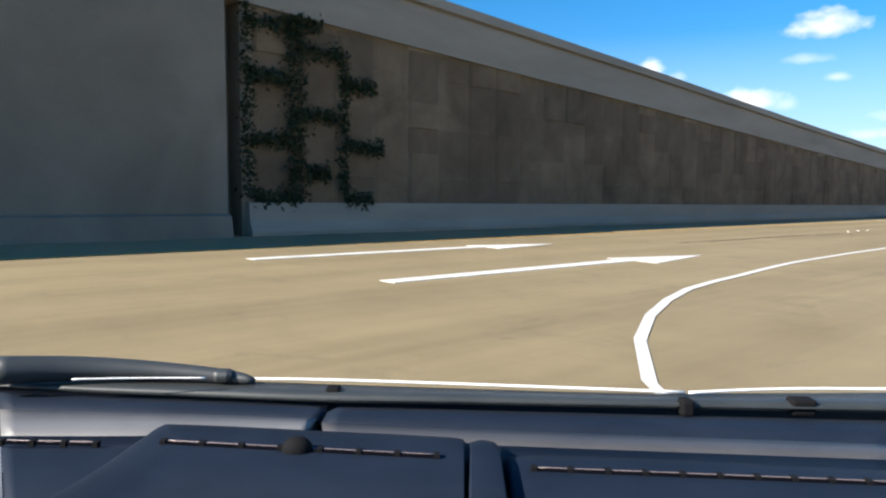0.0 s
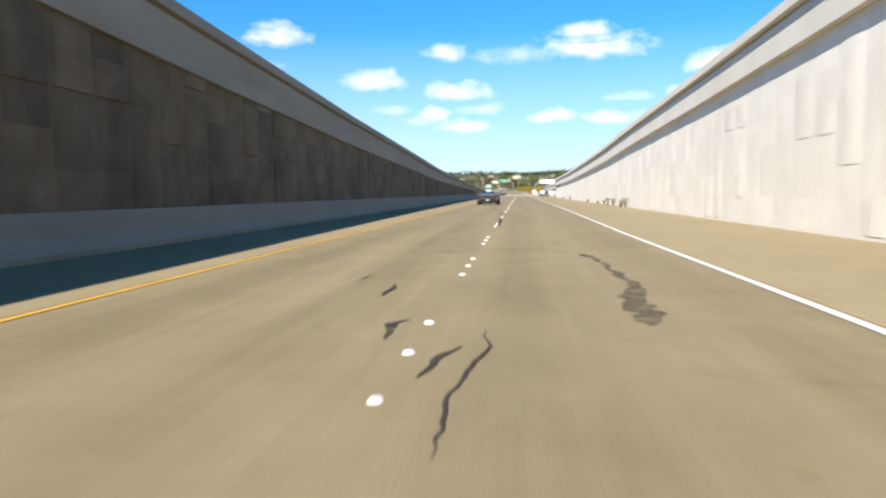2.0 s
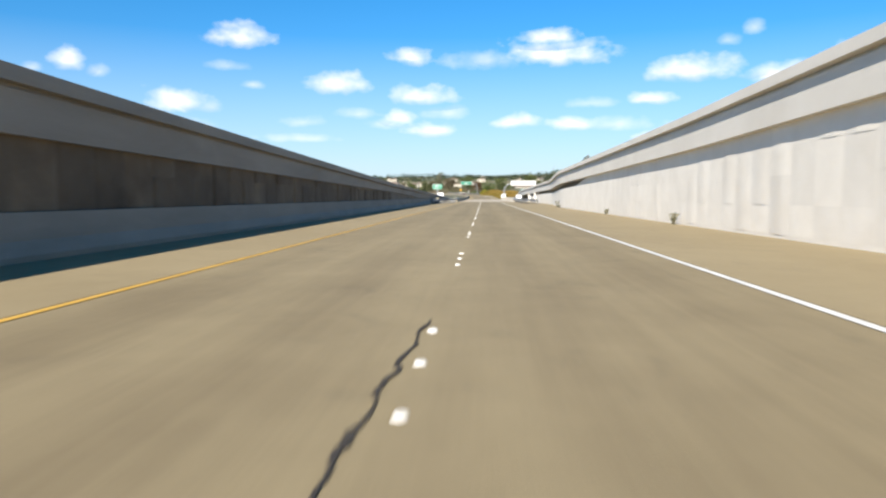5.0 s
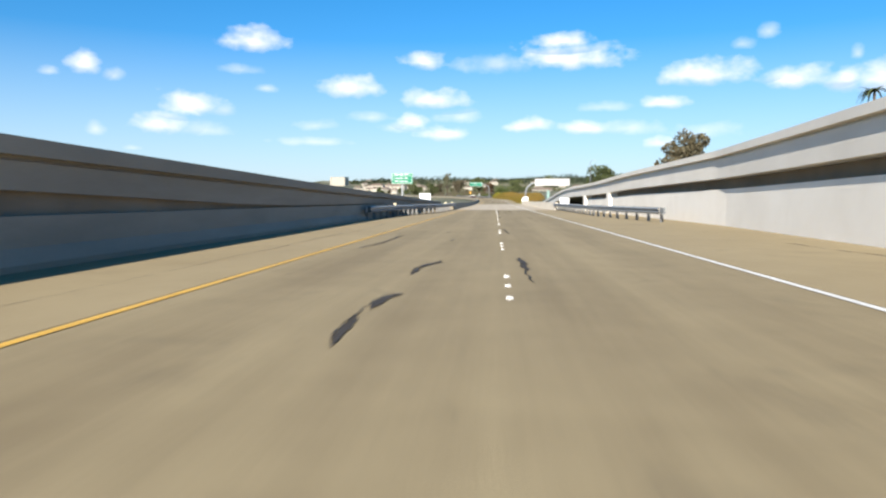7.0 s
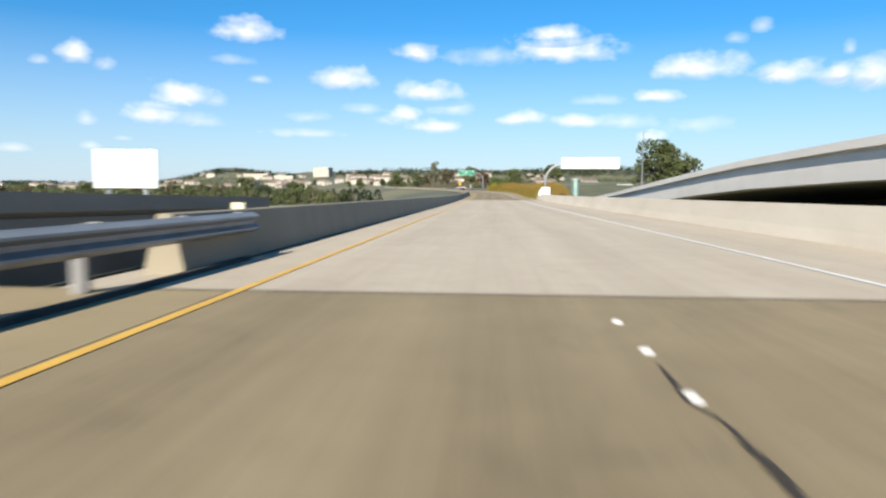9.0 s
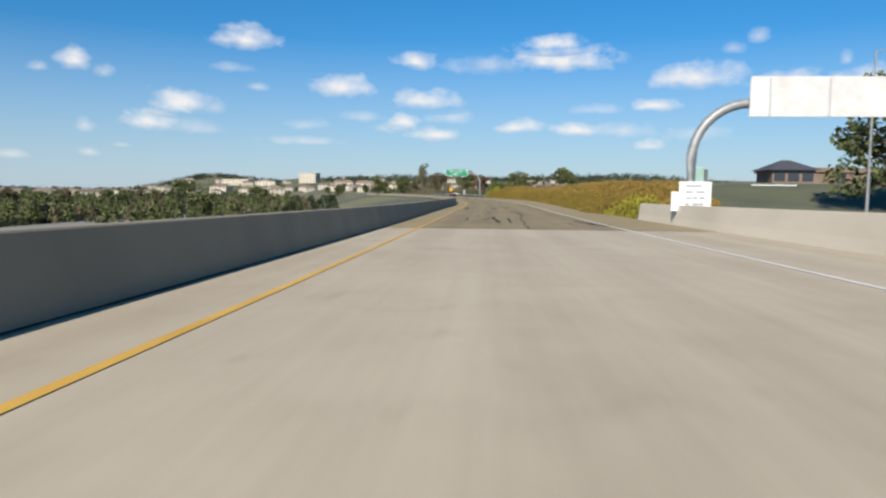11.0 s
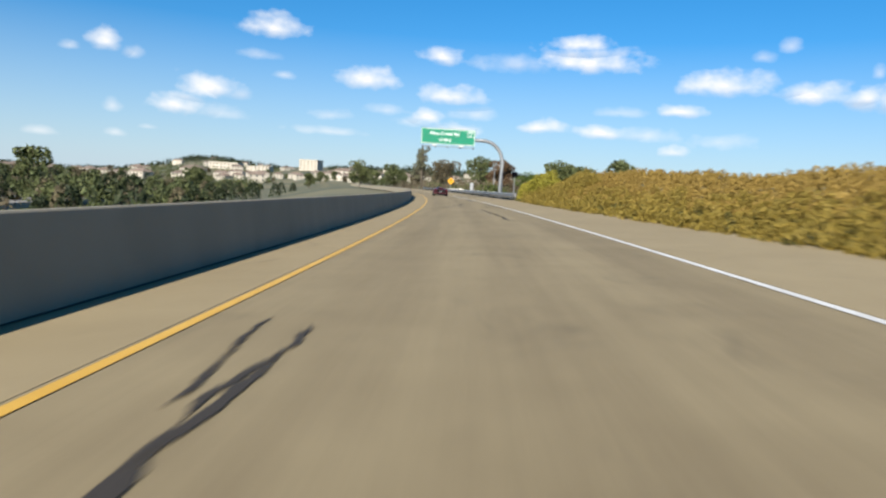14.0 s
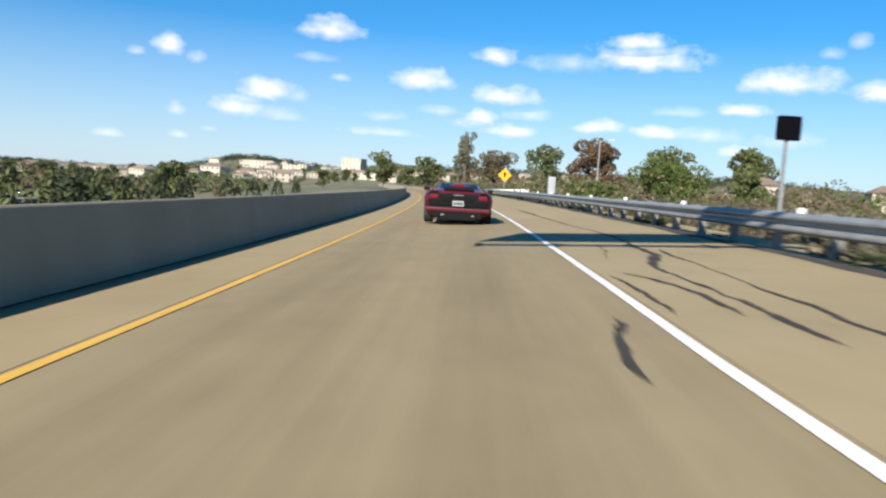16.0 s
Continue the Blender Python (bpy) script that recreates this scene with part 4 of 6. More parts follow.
def lay(wall, material, face, across, top, z0, s0, s1, proud, gap, slant, seed, limit=298):
    """Staggered panels, every second column half a panel higher, each standing out a little more or less."""
    rnd = random.Random(seed)
    made, spots = {}, []
    columns = int((s1 - s0) / PANEL_W)
    for c in range(columns):
        s = s0 + (c + 0.5) * PANEL_W
        z = z0 - (PANEL_H / 2 if c % 2 else 0.0)
        while z < top(s) - 0.05:
            step = PANEL_H if rnd.random() < 0.72 else PANEL_H / 2
            low, high = max(z, z0), min(z + step, top(s + PANEL_W / 2))
            if high - low > 0.15:
                spots.append((s, low, round(high - low, 2), rnd.choice(proud)))
            z += step
    verts, faces = [], []
    for i, (s, z, tall, out) in enumerate(spots):
        key = (tall, out)
        if key not in made:
            made[key] = panel_mesh("panel", PANEL_W, tall, out, material, across, gap, slant)
        me = made[key]
        if i < limit:
            ob = new("panel", me)
            ob.parent = wall
            ob.matrix_world = stand(s, face(s), z)
        else:
            m, base = stand(s, face(s), z), len(verts)
            verts += [m @ v.co for v in me.vertices]
            faces += [tuple(base + k for k in q.vertices) for q in me.polygons]
    if verts:
        tagged(solid("far_panels", verts, faces, material, wall), "", "", "", "stuff")


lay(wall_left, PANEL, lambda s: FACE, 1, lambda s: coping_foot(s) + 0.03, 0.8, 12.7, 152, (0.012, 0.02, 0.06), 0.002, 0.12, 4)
lay(wall_right, PALE_PANEL, rf, -1, lambda s: rt(s) - max(1.13, shadow_slot(s)), 0.1, 27, 158, (0.003, 0.003, 0.003, 0.014), 0.0005, 0.45, 5)


# ---- plants
def leaf_cloud(points, size, seed, stretch=(1, 1, 1), lift=0.0):
    """Small tilted leaf quads at the given points, as vertex and face arrays."""
    rng = np.random.default_rng(seed)
    p = np.asarray(points, float)
    n = len(p)
    u = rng.normal(size=(n, 3))
    u[:, 2] += lift
    u /= np.linalg.norm(u, axis=1)[:, None]
    v = np.cross(u, rng.normal(size=(n, 3)))
    v /= np.linalg.norm(v, axis=1)[:, None]
    sz = size * rng.uniform(0.6, 1.4, (n, 1))
    a, b = u * sz * stretch[0], v * sz * stretch[1]
    verts = np.stack([p - a, p + b * 0.5, p + a, p - b * 0.5], 1).reshape(-1, 3)
    faces = np.arange(4 * n).reshape(-1, 4)
    return verts, faces


def leaf_mesh(name, verts, faces, material):
    me = bpy.data.meshes.new(name)
    me.vertices.add(len(verts))
    me.vertices.foreach_set("co", np.asarray(verts, np.float32).ravel())
    me.loops.add(faces.size)
    me.loops.foreach_set("vertex_index", faces.ravel().astype(np.int32))
    me.polygons.add(len(faces))
    me.polygons.foreach_set("loop_start", np.arange(0, faces.size, 4, dtype=np.int32))
    me.update(calc_edges=True)
    me.validate()
    me.materials.append(material)
    return me


def crown_points(blobs, count, seed):
    rng = np.random.default_rng(seed)
    out = []
    for cx, cy, cz, rx, ry, rz in blobs:
        n = int(count * rx * ry / sum(b[3] * b[4] for b in blobs))
        q = rng.normal(size=(n, 3))
        q /= np.linalg.norm(q, axis=1)[:, None]
        q *= rng.uniform(0.55, 1.05, (n, 1)) ** 0.7
        out.append(q * [rx, ry, rz] + [cx, cy, cz])
    return np.concatenate(out)


def tree(name, m, tall, spread, label, leaf=LEAF, seed=0, count=1800, slim=False, leafsize=0.3):
    rnd = random.Random(seed)
    t = thing(name, m, label, "tree")
    bm = bmesh.new()
    foot = 0.16 if not slim else 0.3
    bent_tube(bm, [(0, 0, -0.4), (0.05, 0.03, tall * foot), (0.12, -0.06, tall * 0.6), (0.1, 0.05, tall * 0.9)], [tall * 0.03, tall * 0.024, tall * 0.015, tall * 0.006], 8)
    blobs = []
    n = 24 if not slim else 22
    for k in range(n):
        a = rnd.uniform(0, 2 * math.pi)
        if slim:
            h = tall * (0.35 + 0.6 * k / n)
            r = spread * rnd.uniform(0.1, 0.45)
            size = spread * rnd.uniform(0.12, 0.32) * (1.15 - 0.6 * k / n)
        else:
            h = tall * rnd.uniform(0.24, 0.86)
            r = spread * rnd.uniform(0.15, 0.75) * (1.1 - 0.5 * abs(h / tall - 0.45))
            size = spread * rnd.uniform(0.18, 0.42)
        c = (r * math.cos(a), r * math.sin(a), h)
        bent_tube(bm, [(0.05, 0, tall * foot * 0.9 + 0.25 * (h - tall * foot)), (c[0] * 0.5, c[1] * 0.5, h * 0.8), c], [tall * 0.012, tall * 0.008, tall * 0.004], 6)
        blobs.append((*c, size, size, size * (0.75 if not slim else 1.0)))
    if not slim:
        blobs.append((0, 0, tall * 0.82, spread * 0.42, spread * 0.42, tall * 0.17))
    part("trunk", bm, BARK, t, "", True)
    v, f = leaf_cloud(crown_points(blobs, count, seed), leafsize, seed)
    crown = new("crown", leaf_mesh("crown", v, f, leaf))
    crown.parent = t
    return t


def ground_pose(x, y, turn=0.0, sink=0.1):
    return pose(x, y, float(land([x], [y])[0]) - sink, 0, 0, turn)


def put(s, d, turn=0.0):
    p = at(s, d)
    return ground_pose(p.x, p.y, turn)


tree("tree", put(240, 25.5), 10.0, 3.2, "brownish broadleaf tree behind the pale parapet", LEAF_BROWN, 11, 5000, leafsize=0.2)
tree("tree", put(352, 33), 10.5, 5.2, "large olive-green tree beyond the flyover", LEAF, 12, 6000, leafsize=0.25)
tree("tree", put(359, 39), 8, 4.2, "olive-green tree beyond the flyover", LEAF, 13, 2000)
palm = thing("palm_tree", put(260, 57.0), "tall palm far behind the parapet", "tree")
part("trunk", bent_tube(bmesh.new(), [(0, 0, -0.5), (0.2, 0.1, 6.0), (0.1, 0.3, 17.8 - 0.6)], [0.32, 0.24, 0.2], 10), BARK, palm, "", True)
rnd = random.Random(15)
fr_v, fr_f = [], []
for k in range(34):
    a, droop, ln = rnd.uniform(0, 2 * math.pi), rnd.uniform(-0.2, 1.2), rnd.uniform(1.5, 2.3)
    for j in range(7):
        u, base = j / 6, len(fr_v)
        r, z = ln * u, 17.8 - 0.6 + ln * (0.75 * u - (0.5 + droop) * u * u)
        wd = 0.26 * (1 - 0.8 * u)
        for q in (-wd, wd):
            fr_v.append((r * math.cos(a) - q * math.sin(a), 0.3 + r * math.sin(a) + q * math.cos(a), z - abs(q) * 0.5))
        if j:
            fr_f.append((base - 2, base - 1, base + 1, base))
solid("crown", fr_v, fr_f, LEAF, palm)
# shoulder plants past the last guardrail
tree("tree", put(575, 24.2), 8.6, 3.9, "broad reddish-brown tree beyond the guardrail", leaf_shader("reddish_leaves", (0.056, 0.032, 0.016), (0.096, 0.056, 0.028), (0.136, 0.088, 0.044)), 21, 8000, leafsize=0.2)
tree("tree", put(560, 28.6), 4.7, 4.6, "green bushy tree beyond the guardrail", LEAF_GREEN, 22, 7000, leafsize=0.18)
tree("tree", put(545, 15.4), 2.2, 2.6, "yellow-green bush beyond the guardrail", LEAF_GREEN, 23, 3600, leafsize=0.13)
tree("tree", put(556, 36.0), 4.2, 2.2, "olive tree among the scrub beyond the guardrail", LEAF, 24, 5500, leafsize=0.15)
tree("tree", put(690, 22.0), 18.5, 6.5, "tall thin eucalyptus beside the bend", leaf_shader("grey_olive_leaves", (0.08, 0.08, 0.048), (0.12, 0.12, 0.072), (0.168, 0.164, 0.1)), 25, 3200, True, 0.34)
tree("tree", put(700, 12), 10.5, 5.5, "dark spreading tree beside the bend", LEAF, 26, 2600, leafsize=0.4)
tree("tree", put(690, 31), 12.5, 7.5, "dark broadleaf tree past the bend", LEAF_BROWN, 27, 3000, leafsize=0.4)
tree("tree", put(668, 41), 13.5, 7.0, "dark broadleaf tree past the bend", LEAF, 28, 3000, leafsize=0.4)
tree("tree", put(620, 54), 11.5, 6.0, "dark green tree beyond the scrub", LEAF, 29, 3000, leafsize=0.35)
tree("tree", put(700, -2), 12.0, 5.5, "dark round tree beyond the median", LEAF, 30, 3000, leafsize=0.35)
tree("tree", put(466.5, 12.8), 1.3, 1.7, "dark green bushy tree on the end of the bank", LEAF, 34, 4200, leafsize=0.13)
tree("tree", put(650, 90), 15.0, 6.5, "large dark olive tree far beyond the guardrail", LEAF, 35, 5000, leafsize=0.4)
# one far tree, then copies of it over the valley
far_a = tree("tree", put(720, -70), 10, 5.0, "distant dark green tree in the valley", LEAF, 31, 1500, leafsize=0.5)
far_b = tree("tree", put(610, -95), 12, 5.5, "distant olive tree in the valley", LEAF, 32, 1500, leafsize=0.55)
far_c = tree("tree", put(800, 40), 11, 6.0, "distant brownish tree in the valley", LEAF_BROWN, 33, 1500, leafsize=0.55)
for ob in (far_a, far_b, far_c):
    tagged(ob, "", "", "trees of the far valley")
rnd = random.Random(77)
for k in range(230):
    if k < 12:
        p = at(rnd.uniform(655, 718), rnd.uniform(-135, -50))
        x, y = p.x, p.y
    elif k < 80:
        y = rnd.uniform(430, 1150)
        x = -rnd.uniform(58, 620) * (0.45 + y / 1300)
    else:
        y = rnd.uniform(690, 1250)
        x = rnd.uniform(-150, 420)
        if abs(x + 190 + (y - 690) * 0.25) < 26:
            continue
    if k >= 130:
        y = rnd.uniform(470, 880)
        x = -rnd.uniform(125, 260) - (y - 470) * rnd.uniform(0.1, 0.55)
    q = rnd.uniform(0.35, 0.7) if k < 130 else rnd.uniform(0.3, 0.6)
    copy_thing(rnd.choice((far_a, far_b, far_c)), ground_pose(x, y, rnd.uniform(0, 360)) @ Matrix.Diagonal((q, q, q * rnd.uniform(0.8, 1.2), 1)))


def scrub(name, label, s0, s1, edge, deep, count, material, seed, tall=(0.5, 1.1), per=50, leafsize=0.09, ramp=-1000.0):
    """A belt of tall weedy shrubs as one growth."""
    rng = np.random.default_rng(seed)
    s = rng.uniform(s0, s1, count)
    e = np.array([lerp(edge, q) for q in s])
    d = e + deep * rng.uniform(0, 1, count) ** 1.5 * np.clip((s - ramp) / 14, 0.15, 1)
    xy = np.array([at(a, b)[:2] for a, b in zip(s, d)])
    z = land(xy[:, 0], xy[:, 1])
    h = rng.uniform(tall[0], tall[1], count) * (0.75 + 0.25 * np.sin(s * 0.9) * np.sin(s * 0.37 + d))
    pts = np.repeat(np.stack([xy[:, 0], xy[:, 1], z], 1), per, 0)
    hh = np.repeat(h, per)
    u = rng.uniform(0, 1, count * per)
    r = 0.42 * hh * np.sqrt(1.05 - u)
    a = rng.uniform(0, 2 * math.pi, count * per)
    pts = pts + np.stack([r * np.cos(a), r * np.sin(a), hh * u], 1)
    v, f = leaf_cloud(pts, leafsize, seed, (1.3, 0.8), 0.6)
    ob = new(name, leaf_mesh(name, v, f, material))
    return tagged(ob, label, "scrub", "", "stuff")


def woods(name, label, boxes, count, material, seed, tall, per=24, leafsize=0.6):
    """Low far growth scattered over stretches of land."""
    rng = np.random.default_rng(seed)
    xy = []
    for x0, x1, y0, y1, share in boxes:
        n = int(count * share)
        xy.append(np.stack([rng.uniform(x0, x1, n), rng.uniform(y0, y1, n)], 1))
    xy = np.concatenate(xy)
    s, d = to_road(xy[:, 0], xy[:, 1])
    keep = ((d > 12) | (d < -50)) & ((noise_grid(xy) > 0.0) | (rng.uniform(0, 1, len(xy)) < 0.25))
    xy = xy[keep]
    z = land(xy[:, 0], xy[:, 1])
    n = len(xy)
    h = rng.uniform(tall[0], tall[1], n)
    pts = np.repeat(np.stack([xy[:, 0], xy[:, 1], z], 1), per, 0)
    hh = np.repeat(h, per)
    u = rng.uniform(0, 1, n * per)
    r = 0.75 * hh * np.sqrt(1.02 - u)
    a = rng.uniform(0, 2 * math.pi, n * per)
    pts = pts + np.stack([r * np.cos(a), r * np.sin(a), hh * u], 1)
    v, f = leaf_cloud(pts, leafsize, seed)
    return tagged(new(name, leaf_mesh(name, v, f, material)), label, "woods", "", "stuff")


def noise_grid(xy):
    return np.sin(xy[:, 0] * 0.031 + 2) * np.sin(xy[:, 1] * 0.023) + 0.5 * np.sin(xy[:, 0] * 0.083 + xy[:, 1] * 0.051)


FAR_GREY = leaf_shader("grey_green_growth", (0.045, 0.052, 0.032), (0.07, 0.076, 0.048), (0.105, 0.105, 0.07))
woods("far_woods", "dark olive bushes and trees over the far valley", [(-420, -60, 420, 760, 0.4), (-700, -100, 740, 1200, 0.45), (-150, 420, 760, 1200, 0.3), (-1000, 350, 1100, 1600, 0.5)], 5200, LEAF, 61, (1.5, 5.0), 20, 0.6)
woods("far_woods", "brown dry bushes over the far valley", [(-420, -60, 420, 760, 0.45), (-700, 300, 740, 1200, 0.55)], 2600, LEAF_BROWN, 62, (1.2, 4.0), 18, 0.5)
woods("far_woods", "grey-green low growth over the far slopes", [(-520, -70, 560, 960, 0.5), (-1000, 350, 960, 1600, 0.7)], 5200, FAR_GREY, 65, (0.8, 2.6), 16, 0.6)
woods("far_woods", "dark tree belt along the far ridge", [(-1000, 300, 1330, 1560, 1.0)], 2600, LEAF_IVY, 64, (4.0, 9.0), 26, 1.0)
woods("near_woods", "mixed brown brush beyond the outer guardrail", [(-60, 60, 540, 720, 1.0)], 1100, leaf_shader("brown_brush", (0.07, 0.055, 0.035), (0.11, 0.088, 0.055), (0.15, 0.125, 0.08)), 63, (1.2, 3.6), 70, 0.22)
woods("near_woods", "green bushes beyond the outer guardrail", [(-45, 60, 530, 640, 1.0)], 260, LEAF_GREEN, 67, (1.0, 3.0), 90, 0.18)
scrub("far_trees", "dark round trees beyond the opposite carriageway", 430, 640, [(430, -104.0), (640, -104.0)], 60.0, 150, LEAF, 71, (3.5, 7.0), 260, 0.36)
scrub("far_trees", "brownish half-bare trees beyond the opposite carriageway", 440, 690, [(440, -100.0), (690, -100.0)], 60.0, 90, LEAF_BROWN, 72, (3.0, 6.5), 220, 0.34)
scrub("far_trees", "deep green trees beyond the opposite carriageway", 470, 720, [(470, -98.0), (720, -98.0)], 70.0, 60, LEAF_IVY, 73, (3.5, 7.5), 260, 0.36)
scrub("hedge", "dark clipped hedge beyond the opposite carriageway", 380, 800, [(380, -88.0), (800, -88.0)], 5.0, 1500, LEAF_IVY, 66, (0.9, 2.0), 30, 0.22)

VERGE = [(336, 10.6), (341, 10.6), (347, 9.6), (366, 9.4), (383, 8.9), (418, 8.3), (435, 7.8), (452, 7.4), (466, 7.6), (472, 7.9)]
CREST = [(s, d + 1.9) for s, d in VERGE]
OLIVE_GOLD = leaf_shader("olive_gold_scrub", (0.092, 0.071, 0.013), (0.155, 0.115, 0.019), (0.225, 0.16, 0.03))
scrub("mustard_scrub", "dense olive-gold weeds covering the roadside bank", 337, 463, VERGE, 3.0, 2700, OLIVE_GOLD, 41, (0.55, 1.1), 130, 0.052, 338)
scrub("dry_grass", "dry golden grass along the top of the bank", 347, 463, CREST, 6.5, 3400, STRAW, 48, (0.5, 0.85), 125, 0.05, 340)
scrub("dry_grass", "dry golden grass on the end of the bank", 338.5, 349, [(337, 12.3), (349, 12.6)], 3.2, 420, STRAW, 57, (0.5, 0.9), 110, 0.055)
scrub("olive_scrub", "darker olive weeds at the foot of the bank", 337, 467, VERGE, 1.9, 2300, leaf_shader("olive_weed", (0.035, 0.034, 0.008), (0.075, 0.068, 0.015), (0.13, 0.11, 0.028)), 42, (0.35, 0.75), 75, 0.06)
scrub("mustard_scrub", "taller olive-gold weeds near the end of the bank", 456, 467, [(456, 7.7), (467, 8.2)], 4.5, 620, OLIVE_GOLD, 43, (0.8, 1.4), 110, 0.06)
scrub("green_scrub", "tall yellow-green bush closing the end of the bank", 465.8, 470.8, [(465, 8.3), (472, 8.6)], 2.6, 150, FRESH, 49, (1.5, 2.2), 420, 0.075)
scrub("green_scrub", "bright yellow-green weeds beside the parapet end", 336.2, 344, [(336, 10.5), (341, 10.7), (347, 9.6)], 1.6, 240, FRESH, 44, (0.9, 1.5), 90)
scrub("dry_scrub", "grey-brown dry brush behind the guardrail", 466, 600, [(466, 9.0), (600, 9.2)], 16.0, 2600, leaf_shader("dry_brush", (0.04, 0.034, 0.02), (0.076, 0.064, 0.038), (0.112, 0.094, 0.06)), 45, (0.5, 1.3), 22)
scrub("dark_brush", "dark low brush under the guardrail", 471, 600, [(471, 7.85), (490, 7.62), (505, 7.68), (560, 8.2), (600, 8.6)], 1.3, 2600, LEAF_IVY, 47, (0.3, 0.68), 60, 0.07)
ivy_pts = []
rng = np.random.default_rng(9)
for s, z0, z1, wd in ((12.5, 0.9, 5.6, 0.10), (13.8, 0.8, 5.4, 0.16), (15.25, 1.0, 4.7, 0.10)):
    n = int((z1 - z0) * 240 * wd / 0.15)
    ivy_pts.append(np.stack([np.full(n, FACE + 0.1) + rng.uniform(0, 0.1, n), s + rng.normal(0, wd, n), rng.uniform(z0, z1, n) + level(s)], 1))
for s, z, hw in ((13.2, 5.05, 0.75), (14.0, 5.2, 0.6), (13.1, 3.8, 0.55), (13.1, 2.3, 0.5), (13.2, 0.9, 0.6), (14.55, 4.58, 0.65), (14.5, 3.0, 0.65), (14.45, 1.56, 0.35), (15.75, 3.85, 0.5), (15.9, 2.27, 0.65), (15.7, 0.87, 0.45)):
    n = 300
    ivy_pts.append(np.stack([np.full(n, FACE + 0.1) + rng.uniform(0, 0.1, n), s + rng.uniform(-hw, hw, n), z + level(s) + rng.normal(0, 0.11, n)], 1))
v, f = leaf_cloud(np.concatenate(ivy_pts), 0.06, 8)
tagged(new("ivy", leaf_mesh("ivy", v, f, LEAF_IVY)), "dark ivy creeping along the wall joints", "ivy", "", "stuff")


def weed(s, d, tall, seed):
    rng = np.random.default_rng(seed)
    n = 150
    u = rng.uniform(0, 1, n)
    a = rng.uniform(0, 2 * math.pi, n)
    r = tall * 0.45 * u * rng.uniform(0.3, 1, n)
    v, f = leaf_cloud(np.stack([r * np.cos(a), r * np.sin(a), tall * u], 1), 0.05, seed, (1.8, 0.5), 1.2)
    ob = new("weed", leaf_mesh("weed", v, f, WEED))
    ob.matrix_world = stand(s, d, 0.0)
    return tagged(ob, "dry grey-green weed at the foot of the wall", "weed", "weeds along the wall")


for k, (s, d, h) in enumerate(((77.7, 10.95, 0.55), (73.7, 10.95, 0.5), (72.1, 10.95, 0.62), (74.5, 11.0, 0.2), (82.9, 10.95, 0.3), (80.7, 10.95, 0.55), (87.4, 10.95, 0.2), (160.1, 11.0, 0.6), (158.5, 11.0, 0.25), (35.5, 10.95, 0.3), (96, 10.95, 0.25), (120, 11.0, 0.4), (134, 11.0, 0.3))):
    weed(s, d, h, 200 + k)


# ---- signs
def bars(bm, x0, x1, z, h, count, seed, y=-0.03):
    """Bars in place of words."""
    rnd = random.Random(seed)
    x = x0
    for k in range(count):
        wd = (x1 - x0) / count
        box(bm, x, x + wd * rnd.uniform(0.6, 0.9), y - 0.004, y, z - h / 2, z + h / 2)
        x += wd
    return bm


def words(name, text, size, m, material, parent, label=""):
    cu = bpy.data.curves.new(name, "FONT")
    cu.body, cu.size, cu.extrude, cu.align_x, cu.align_y, cu.offset = text, size, 0.004, "CENTER", "CENTER", 0.008
    tmp = new(name, cu)
    me = bpy.data.meshes.new_from_object(tmp.evaluated_get(bpy.context.evaluated_depsgraph_get()))
    bpy.data.objects.remove(tmp)
    me.materials.clear()
    me.materials.append(material)
    ob = new(name, me)
    ob.parent = parent
    ob.matrix_local = m
    if label:
        tagged(ob, label)
    return ob


def frame_bars(bm, x0, x1, z0, z1, wd, y=-0.03):
    for a in ((x0, x1, z0, z0 + wd), (x0, x1, z1 - wd, z1), (x0, x0 + wd, z0 + wd, z1 - wd), (x1 - wd, x1, z0 + wd, z1 - wd)):
        box(bm, a[0], a[1], y - 0.004, y, a[2], a[3])
    return bm


def arch_points(x0, z0, x1, z1, r):
    """A post rising at x0 that bends over to x1 at height z1."""
    side = 1 if x1 > x0 else -1
    pts = [(x0, 0, z0), (x0, 0, (z0 + z1 - r) / 2), (x0, 0, z1 - r)]
    pts += [(x0 + side * r * (1 - math.cos(a)), 0, z1 - r + r * math.sin(a)) for a in [math.pi / 2 * k / 9 for k in range(1, 10)]]
    return pts + [(x1, 0, z1)]


g = thing("overhead_sign", stand(486, 0.0), "green overhead exit sign on a curved steel mast arm", "road sign")
part("mast", bent_tube(bmesh.new(), [(x, 0.24, z) for x, _, z in arch_points(8.35, -0.8, 5.0, 6.75, 2.3)], [0.24, 0.23, 0.22] + [0.2] * 10, 14), STEEL, g, "curved galvanised steel mast", True)
part("base_plate", boxed(8.0, 8.7, -0.11, 0.59, -0.1, 0.06, bevel=0.02), STEEL, g)
part("arm", bent_tube(bmesh.new(), [(5.1, 0.24, 6.75), (-0.6, 0.24, 6.75)], 0.15, 10), STEEL, g, "", True)
part("panel", boxed(-0.9, 5.15, -0.03, 0.03, 6.05, 7.8, bevel=0.01), SIGN_GREEN, g, "green reflective sign panel")
part("border", frame_bars(bmesh.new(), -0.85, 5.1, 6.1, 7.75, 0.05, -0.032), SIGN_WHITE, g, "white border line")
part("exit_tab_border", frame_bars(bmesh.new(), 4.28, 5.0, 7.0, 7.68, 0.035, -0.036), SIGN_WHITE, g)
words("lettering", "Aliso Creek Rd", 0.53, pose(1.7, -0.04, 7.25, 90), SIGN_WHITE, g, "white road name lettering")
words("lettering", "1/2 MILE", 0.40, pose(1.75, -0.04, 6.55, 90), SIGN_WHITE, g, "white distance lettering")
